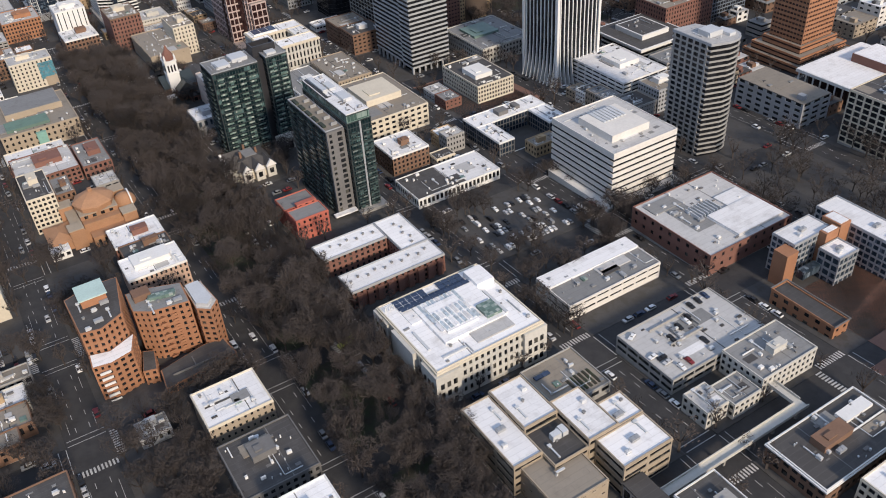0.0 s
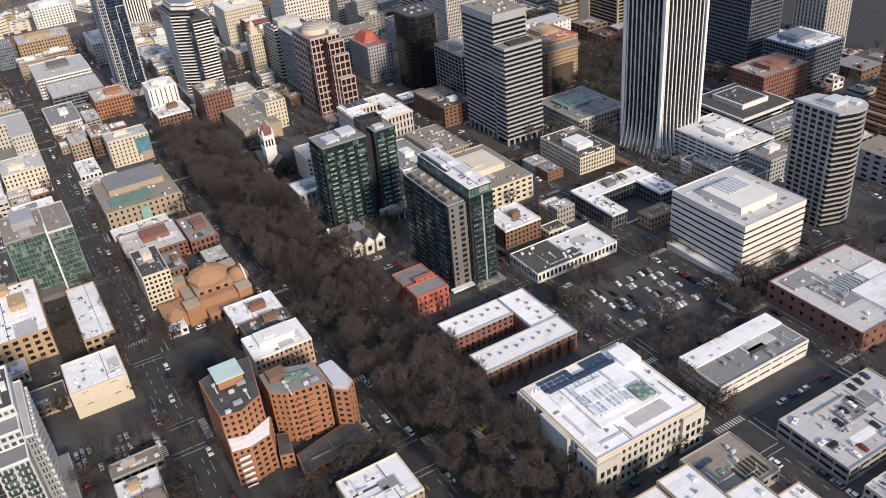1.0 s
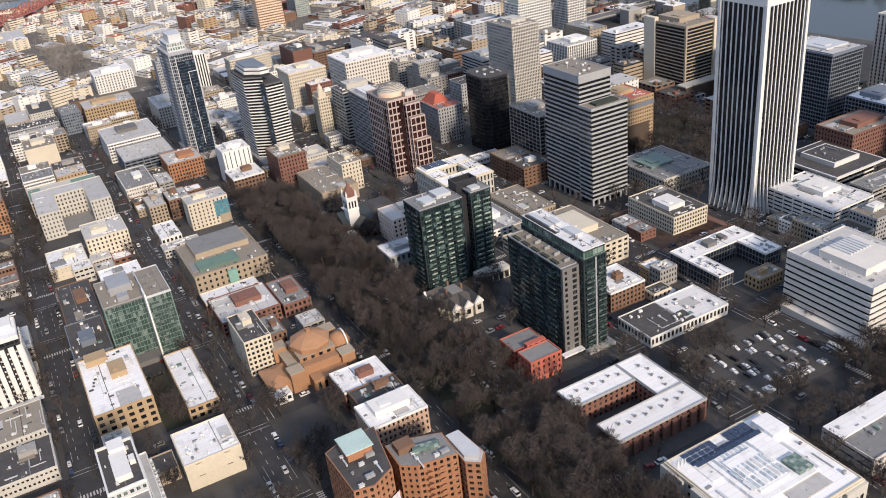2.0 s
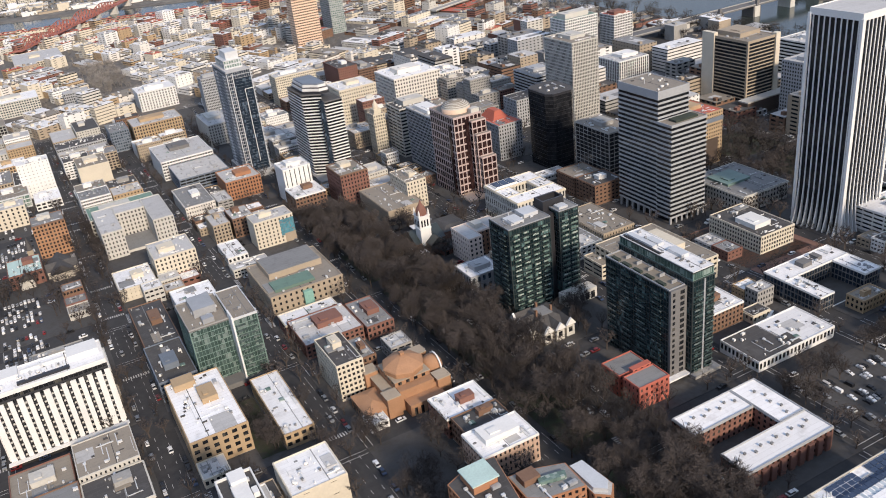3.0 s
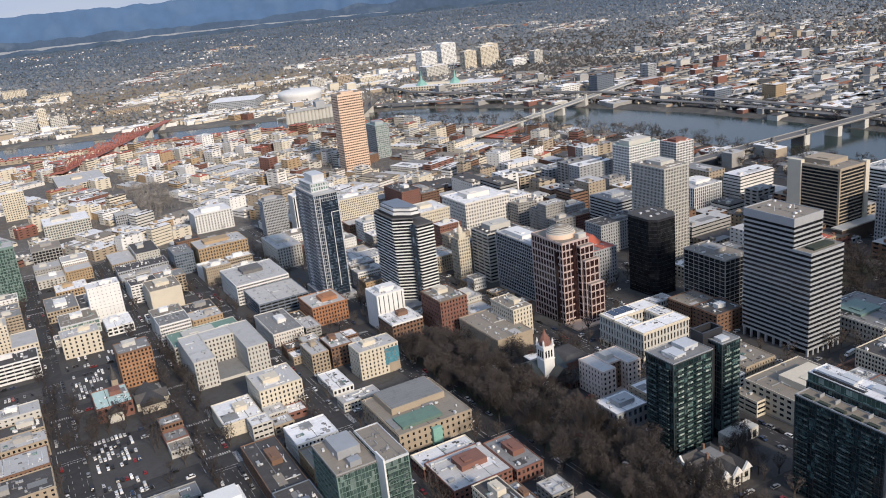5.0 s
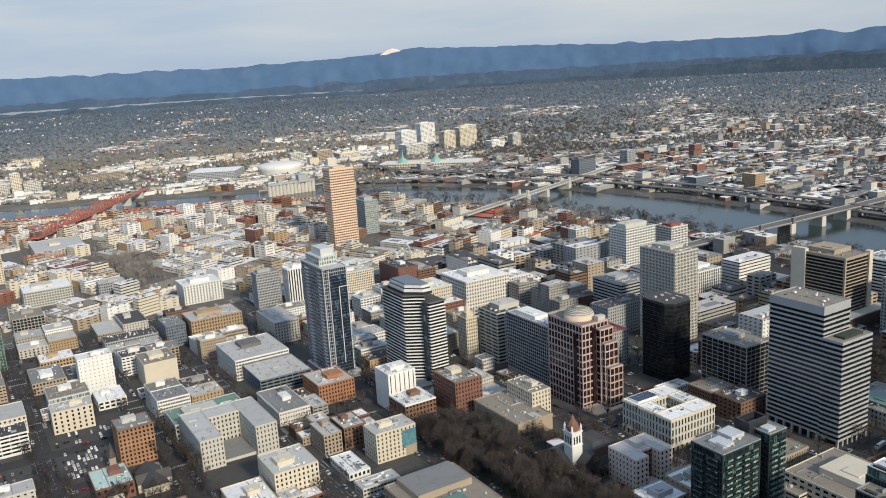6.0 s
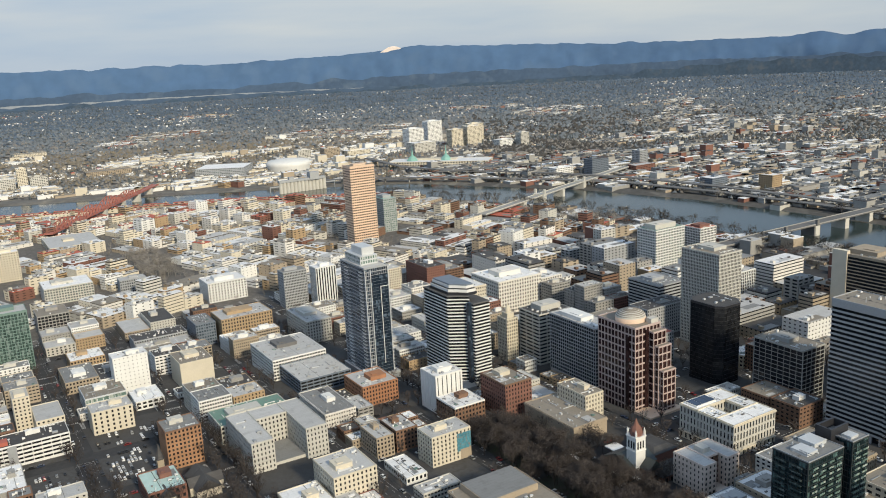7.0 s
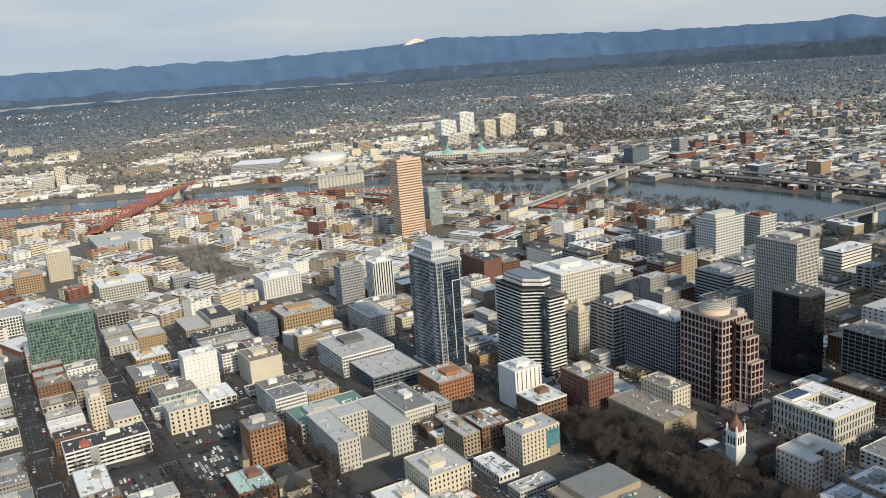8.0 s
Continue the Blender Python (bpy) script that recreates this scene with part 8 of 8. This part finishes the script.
e, L = bridge("bascule_bridge", "concrete and steel road bridge across the river", 530, 808, 960, 812, 17, -21, "concrete", (.18, .3, .44, .58, .7), "bridge_concrete")
for u in (.3, .44):
    boxes("bridge_house", [(u * L - 6, -9, -36, u * L + 6, 9, -22.5), (u * L - 2, -10, -22, u * L + 2, -7, -15)], "dark_concrete", e)
# raised motorway on the far bank
def viaduct(label, points, width, z):
    e = tagged(new("viaduct"), label, "viaduct")
    for (ax, ay), (bx, by) in zip(points, points[1:]):
        d = Vector((bx - ax, by - ay))
        s = Vector((-d.y, d.x)).normalized() * width / 2
        v = [(q.x, q.y, zz) for zz in (z - 1.3, z) for q in (Vector((ax, ay)) - s, Vector((bx, by)) - s, Vector((bx, by)) + s, Vector((ax, ay)) + s)]
        mesh_object("deck", v, BOX_FACES, "bridge_concrete", e)
        for k in (.15, .5, .85):
            px, py = ax + d.x * k, ay + d.y * k
            boxes("column", [(px - 1, py - 1, -40, px + 1, py + 1, z - 1.3)], "concrete", e)


viaduct("raised concrete motorway along the river bank", [(845, 700), (848, 880), (838, 1060), (812, 1220), (760, 1330), (690, 1440), (600, 1560), (500, 1650), (400, 1720)], 13, -24)
viaduct("second raised concrete motorway deck", [(864, 700), (868, 880), (860, 1070), (836, 1240), (790, 1370), (740, 1470), (680, 1560), (640, 1700), (660, 1900)], 12, -20)
viaduct("curved concrete slip road", [(640, 1560), (700, 1530), (780, 1520), (860, 1500), (960, 1500), (1100, 1560)], 9, -17)
viaduct("curved concrete slip road", [(660, 1600), (740, 1570), (830, 1590), (940, 1640)], 8, -19)

# ---- the far bank ----
def far_building(name, label, cx, cy, w, d, h, wall, glass="glass_dark", roof="roof_white", **k):
    return building(name, label, cx - w / 2, cx + w / 2, cy - d / 2, cy + d / 2, h, wall, glass=glass, roof=roof, fl=3.2, sill=.6, bay=4, pier=.4, units=0, **k)


e, top = far_building("arena", "low white-roofed glass arena across the river", 340, 2010, 104, 80, 20, "grey_stone", glass="glass_green", pent=0)
e.rotation_euler = (0, 0, radians(-33))
e, zb = start_thing("arena", "round pale arena with a white dished roof", "arena", 440, 1900, 540, 2000)
lathe("bowl", 50, 50, [(46, -3), (48, 10), (50, 16), (44, 20), (20, 23.5), (1, 24.5)], "white_paint", e, 36)
e, zb = start_thing("grain_elevator", "pale grey grain elevator with silos by the water", "grain elevator", 352, 1640, 448, 1658)
for k in range(13):
    prism("silo", ring(4 + k * 7.2, 8, 3.8, 10), -3, 17, "pale_stone", e)
boxes("head_house", [(0, 3, 17, 92, 13, 21), (60, 1, 17, 78, 15, 31), (20, 4, 21, 30, 12, 26)], "grey_stone", e)
boxes("conveyor", [(-18, 5, 10, 0, 7, 12), (92, 5, 8, 112, 7, 10), (-18, 5, -8, -17, 7, 10), (110, 5, -8, 111, 7, 8)], "steel_grey", e)
e, top = building("convention_centre", "long low cream convention centre", 655, 875, 1790, 1850, 10, "cream", roof="roof_white", fl=5, bay=6, pier=.5, pent=.2, pent_h=3, units=0)
e.rotation_euler = (0, 0, radians(-44))
for sx, sy in ((708, 1775), (765, 1728)):
    e, zb = start_thing("glass_spire", "pointed green glass spire of a hall", "tower", sx - 9, sy - 9, sx + 9, sy + 9, claim=False)
    lathe("spire", 9, 9, [(14, 8), (10, 15), (2.6, 22), (.8, 34), (.2, 42)], "copper_green", e, 8, False)
for cx, cy, w, d, h, wall in ((955, 2100, 44, 30, 62, "white_paint"), (880, 2070, 44, 34, 50, "white_paint"), (965, 2005, 34, 26, 44, "cream"), (1020, 2010, 44, 28, 48, "cream"), (1090, 1885, 26, 22, 32, "pale_stone"), (1075, 2080, 44, 26, 46, "cream"), (1120, 2150, 30, 24, 40, "cream"), (850, 1980, 60, 40, 24, "pale_stone"), (1040, 1900, 40, 30, 18, "white_paint"), (640, 2060, 40, 30, 26, "tan"), (590, 2110, 34, 26, 22, "pale_stone"), (700, 2040, 60, 34, 16, "cream")):
    far_building("office_tower", "pale mid-rise tower across the river", cx, cy, w, d, h, wall, pent=.2)
far_building("apartment_building", "dark grey apartment block near the bridge end", 872, 1368, 40, 24, 30, "slate_blue", glass="glass_black", roof="roof_dark", pent=.1)
far_building("apartment_building", "grey-striped apartment tower across the river", 1010, 1395, 22, 22, 30, "steel_grey", pent=.1)
far_building("office_building", "white office block at the bridge end", 830, 1420, 44, 24, 14, "white_paint", pent=.1)
far_building("office_building", "yellow building wrapped in scaffolding sheets", 950, 1045, 24, 26, 22, "ochre", pent=.1)
far_building("office_building", "blue-grey warehouse near the motorway", 905, 1120, 36, 26, 16, "slate_blue", pent=.1)
far_building("brick_building", "long red brick riverside warehouse", 960, 1340, 50, 22, 12, "red_brick", roof="roof_pale", pent=0)

far_building("mill", "tall yellow-cream mill tower by the river", -28, 2135, 19, 20, 44, "cream", pent=.2)
far_building("mill", "broad pale mill block by the river", -62, 2140, 40, 24, 24, "pale_stone", pent=.1)
far_building("mill", "broad pale mill block with a brown roof", 2, 2130, 34, 24, 24, "pale_stone", roof="roof_tan", pent=.1)
far_building("warehouse", "big yellow-cream windowless warehouse", -42, 3000, 66, 40, 28, "cream", roof="roof_tan", pent=0)
far_building("warehouse", "long cream warehouse beside a taller one", 60, 2850, 84, 40, 13, "cream", roof="roof_tan", pent=0)
far_building("warehouse", "long low orange-tan shed near the bridge end", 160, 2235, 100, 34, 10, "tan", roof="roof_tan", pent=0)

# districts of low buildings and trees as far as the eye reaches
FAR_FOOT = [f for f in FOOT if f[1] > 1000 or f[0] > 800]


def districts():
    rng = random.Random(404)
    walls = {k: ([], []) for k in ("white_paint", "cream", "pale_stone", "tan", "red_brick", "concrete")}
    roofs = {k: ([], []) for k in ("roof_white", "roof_pale", "roof_grey", "roof_tan", "roof_red", "roof_dark")}
    leaf = {k: ([], []) for k in ("far_trees", "pale_trees", "far_woods", "blue_woods", "dark_trees", "far_conifers")}

    def tuft(x, y, z, h, r, kind):
        """A far crown: an uneven dome, or a spire for a conifer."""
        v, f = leaf[kind]
        k, n, a = len(v), 5, rng.uniform(0, 6.28)
        w, low = (.45, .1) if kind == "far_conifers" else (.8, .3)
        v += [(x + r * w * rng.uniform(.7, 1.2) * math.cos(a + q * 1.2566), y + r * w * rng.uniform(.7, 1.2) * math.sin(a + q * 1.2566), z + h * low * rng.uniform(.6, 1.5)) for q in range(n)]
        v.append((x + rng.uniform(-.3, .3) * r, y + rng.uniform(-.3, .3) * r, z + h * (1.3 if kind == "far_conifers" else .95)))
        f += [(k + q, k + (q + 1) % n, k + n) for q in range(n)]

    def house(x, y, z, w, d, h, wk, rk, pitched):
        add_box(*walls[wk], x - w / 2, y - d / 2, z - 4, x + w / 2, y + d / 2, z + h, False)
        v, f = roofs[rk]
        if pitched:
            k = len(v)
            v += [(x - w / 2 - .3, y - d / 2 - .3, z + h), (x + w / 2 + .3, y - d / 2 - .3, z + h), (x + w / 2 + .3, y + d / 2 + .3, z + h), (x - w / 2 - .3, y + d / 2 + .3, z + h), (x - w / 2 - .3, y, z + h + 1.8), (x + w / 2 + .3, y, z + h + 1.8)]
            f += [(k, k + 1, k + 5, k + 4), (k + 2, k + 3, k + 4, k + 5), (k, k + 4, k + 3), (k + 1, k + 2, k + 5)]
        else:
            add_box(v, f, x - w / 2 - .2, y - d / 2 - .2, z + h, x + w / 2 + .2, y + d / 2 + .2, z + h + .5)
            if w > 14:
                add_box(*walls[wk], x - w * .2, y - d * .2, z + h + .5, x - w * .05, y + d * .15, z + h + 2.2)

    for gx in range(-500, 4900, 24):
        for gy in range(600, 4880, 24):
            dist = math.hypot(gx + 200, gy - 210)
            az = math.degrees(math.atan2(gx + 200, gy - 210))
            if dist > 4620 or az < -2 or az > 63 or river_side(gx, gy) < 24:
                continue
            if not (gx > 560 and gy < 1500 or gx + gy * .9 > 1990 or (gy > 1900 + (100 - gx) * .45 and gx < 400)):
                continue
            if rng.random() > min(1.0, 1700 / dist + .25):
                continue
            trade = noise.noise(Vector((gx / 330, gy / 240, 1.7))) + (.42 if dist < 1900 else 0) - max(0, dist - 2300) / 2600 + (.18 if az > 36 else 0)
            green = noise.noise(Vector((gx / 210, gy / 170, 7.1)))
            homes = noise.noise(Vector((gx / 420, gy / 260, 4.4))) + .4 * noise.noise(Vector((gx / 120, gy / 90, 9.2)))
            firs = noise.noise(Vector((gx / 260, gy / 150, 12.5)))
            canyon = 960 < gx < 1190 and 1640 < gy < 1930 and abs((gx - 1075) - .28 * (gy - 1780)) > 22
            # sunlight and cloud shade put into the palettes: paler if sunny, else darker
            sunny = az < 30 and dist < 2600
            for _ in range(2):
                x, y = gx + rng.uniform(-13, 13), gy + rng.uniform(-13, 13)
                if river_side(x, y) < 22 or any(a - 6 < x < c + 6 and b - 6 < y < d + 6 for a, b, c, d in FAR_FOOT):
                    continue
                z = land_z(x, y)
                if not canyon and trade > .12 and rng.random() < (.62 if az < 36 else .5):
                    w, d, h = rng.uniform(14, 52), rng.uniform(9, 22), rng.choice((3, 4, 5, 7))
                    if rng.random() < .05 and dist < 2600:
                        w, d, h = rng.uniform(14, 26), rng.uniform(12, 18), rng.uniform(10, 20)
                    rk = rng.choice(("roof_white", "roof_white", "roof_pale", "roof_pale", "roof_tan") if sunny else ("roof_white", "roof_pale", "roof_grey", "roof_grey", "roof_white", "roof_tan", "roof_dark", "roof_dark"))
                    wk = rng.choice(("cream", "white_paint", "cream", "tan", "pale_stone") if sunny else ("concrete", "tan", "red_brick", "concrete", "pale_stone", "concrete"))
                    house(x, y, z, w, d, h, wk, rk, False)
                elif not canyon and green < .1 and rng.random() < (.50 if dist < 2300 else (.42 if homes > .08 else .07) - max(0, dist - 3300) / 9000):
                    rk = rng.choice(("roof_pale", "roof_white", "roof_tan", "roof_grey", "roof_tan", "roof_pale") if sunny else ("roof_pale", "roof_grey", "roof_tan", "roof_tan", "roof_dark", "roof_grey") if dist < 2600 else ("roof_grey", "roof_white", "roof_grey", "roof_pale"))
                    if rng.random() < .03:
                        rk = "roof_red"
                    s = 1.0 if dist < 2600 else .9
                    house(x, y, z, rng.uniform(5, 10) * s, rng.uniform(4, 7) * s, rng.choice((2.4, 2.8, 3.4)), rng.choice(("white_paint", "cream", "tan", "concrete", "pale_stone")), rk, True)
                else:
                    for _ in range(2 if dist > 2300 else 3 if dist > 1900 else 2):
                        tx, ty = x + rng.uniform(-10, 10), y + rng.uniform(-10, 10)
                        if river_side(tx, ty) < 14:
                            continue
                        p = rng.random()
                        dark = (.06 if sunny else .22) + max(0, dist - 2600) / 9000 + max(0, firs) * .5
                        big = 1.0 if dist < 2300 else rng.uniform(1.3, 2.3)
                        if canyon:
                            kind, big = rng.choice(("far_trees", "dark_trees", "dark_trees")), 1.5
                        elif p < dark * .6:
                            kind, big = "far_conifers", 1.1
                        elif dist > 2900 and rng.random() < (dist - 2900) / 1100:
                            # farther woods take the bluer haze colour
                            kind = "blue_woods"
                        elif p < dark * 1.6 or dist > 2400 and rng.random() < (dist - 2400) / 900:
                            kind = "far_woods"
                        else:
                            # tree colours hold the light: sunlit in the west, cloud-shaded past 34 degrees
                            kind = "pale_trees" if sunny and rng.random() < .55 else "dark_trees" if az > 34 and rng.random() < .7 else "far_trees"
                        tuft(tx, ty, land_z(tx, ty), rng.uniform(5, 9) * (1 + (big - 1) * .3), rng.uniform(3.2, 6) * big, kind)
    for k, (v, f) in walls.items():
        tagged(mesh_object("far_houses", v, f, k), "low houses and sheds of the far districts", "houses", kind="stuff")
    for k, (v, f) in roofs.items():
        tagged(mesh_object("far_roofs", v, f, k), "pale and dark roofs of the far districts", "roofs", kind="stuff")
    for k, words in (("far_trees", "bare trees between far houses, in a haze-paled grey-brown"), ("dark_trees", "dark bare trees between far houses"), ("pale_trees", "bare trees between far houses, in a sunlit straw colour"), ("far_woods", "woods of the far suburbs, coloured grey-green with haze"), ("blue_woods", "woods at the foot of the hills, coloured haze-blue"), ("far_conifers", "conifers between far houses, paled and blued for haze")):
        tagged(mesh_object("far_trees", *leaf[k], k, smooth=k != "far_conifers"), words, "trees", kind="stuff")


districts()

# ---- hills on the skyline ----
def ridge(name, label, radius, base, heights, mat, rough_amp, wave, seed, depth=140):
    """A range of hills along an arc round the town; heights go from north to east."""
    noise.seed_set(seed)
    v, f = [], []
    n, m = 420, 12
    for i in range(n + 1):
        u = i / n
        az = radians(-8 + 78 * u)
        q = u * (len(heights) - 1)
        j = min(int(q), len(heights) - 2)
        k = q - j
        k = k * k * (3 - 2 * k)
        hgt = heights[j] + (heights[j + 1] - heights[j]) * k
        hgt += rough_amp * noise.fractal(Vector((u * wave, seed, 0)), 1.0, 2.1, 6)
        for row in range(m):
            up = row / (m - 1)
            spur = noise.fractal(Vector((u * wave * 1.4, up * 3.0, seed + 3.3)), 1.0, 2.0, 4)
            r = radius + (up + .16 * spur * (1 - abs(2 * up - 1))) * depth
            v.append((-200 + r * math.sin(az), 210 + r * math.cos(az), base + (hgt - base) * up))
    for i in range(n):
        for j in range(m - 1):
            f.append((i * m + j, (i + 1) * m + j, (i + 1) * m + j + 1, i * m + j + 1))
    return tagged(mesh_object(name, v, f, mat, smooth=True), label, "hills", kind="structure")


# hill layers differ by how much blue haze their colours hold
ridge("backdrop", "long forested mountain range on the skyline, coloured haze-blue", 4760, -36, (208, 208, 210, 207, 202, 215, 244, 226, 206, 201, 204, 210, 214), "hill_far", 17, 46, 3)
ridge("backdrop", "foothills below the mountain range, coloured blue-grey for haze", 4700, -36, (88, 92, 84, 74, 76, 84, 90, 92, 96, 100, 100, 100, 100), "hill_mid", 18, 44, 5, 60)
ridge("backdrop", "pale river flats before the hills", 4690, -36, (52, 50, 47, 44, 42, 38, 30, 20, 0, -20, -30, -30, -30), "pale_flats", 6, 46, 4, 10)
ridge("backdrop", "wooded strip before the river flats, coloured haze-blue", 4680, -36, (42, 42, 40, 38, 38, 36, 34, 36, 44, 70, 60, 40, 40), "hill_mid", 9, 70, 9, 10)
ridge("backdrop", "dark wooded low hills before the mountains, blued for haze", 4640, -36, (24, 22, 26, 22, 24, 22, 26, 34, 44, 80, 90, 62, 58), "hill_near", 24, 40, 8, 30)
tagged(mesh_object("backdrop", [(2040, 4560, 190), (2280, 4440, 190), (2180, 4490, 247), (2130, 4515, 247), (2156, 4505, 252)], [(0, 1, 2), (0, 2, 3), (3, 2, 4)], "snow"), "snow-covered peak behind the range", "mountain", kind="structure")
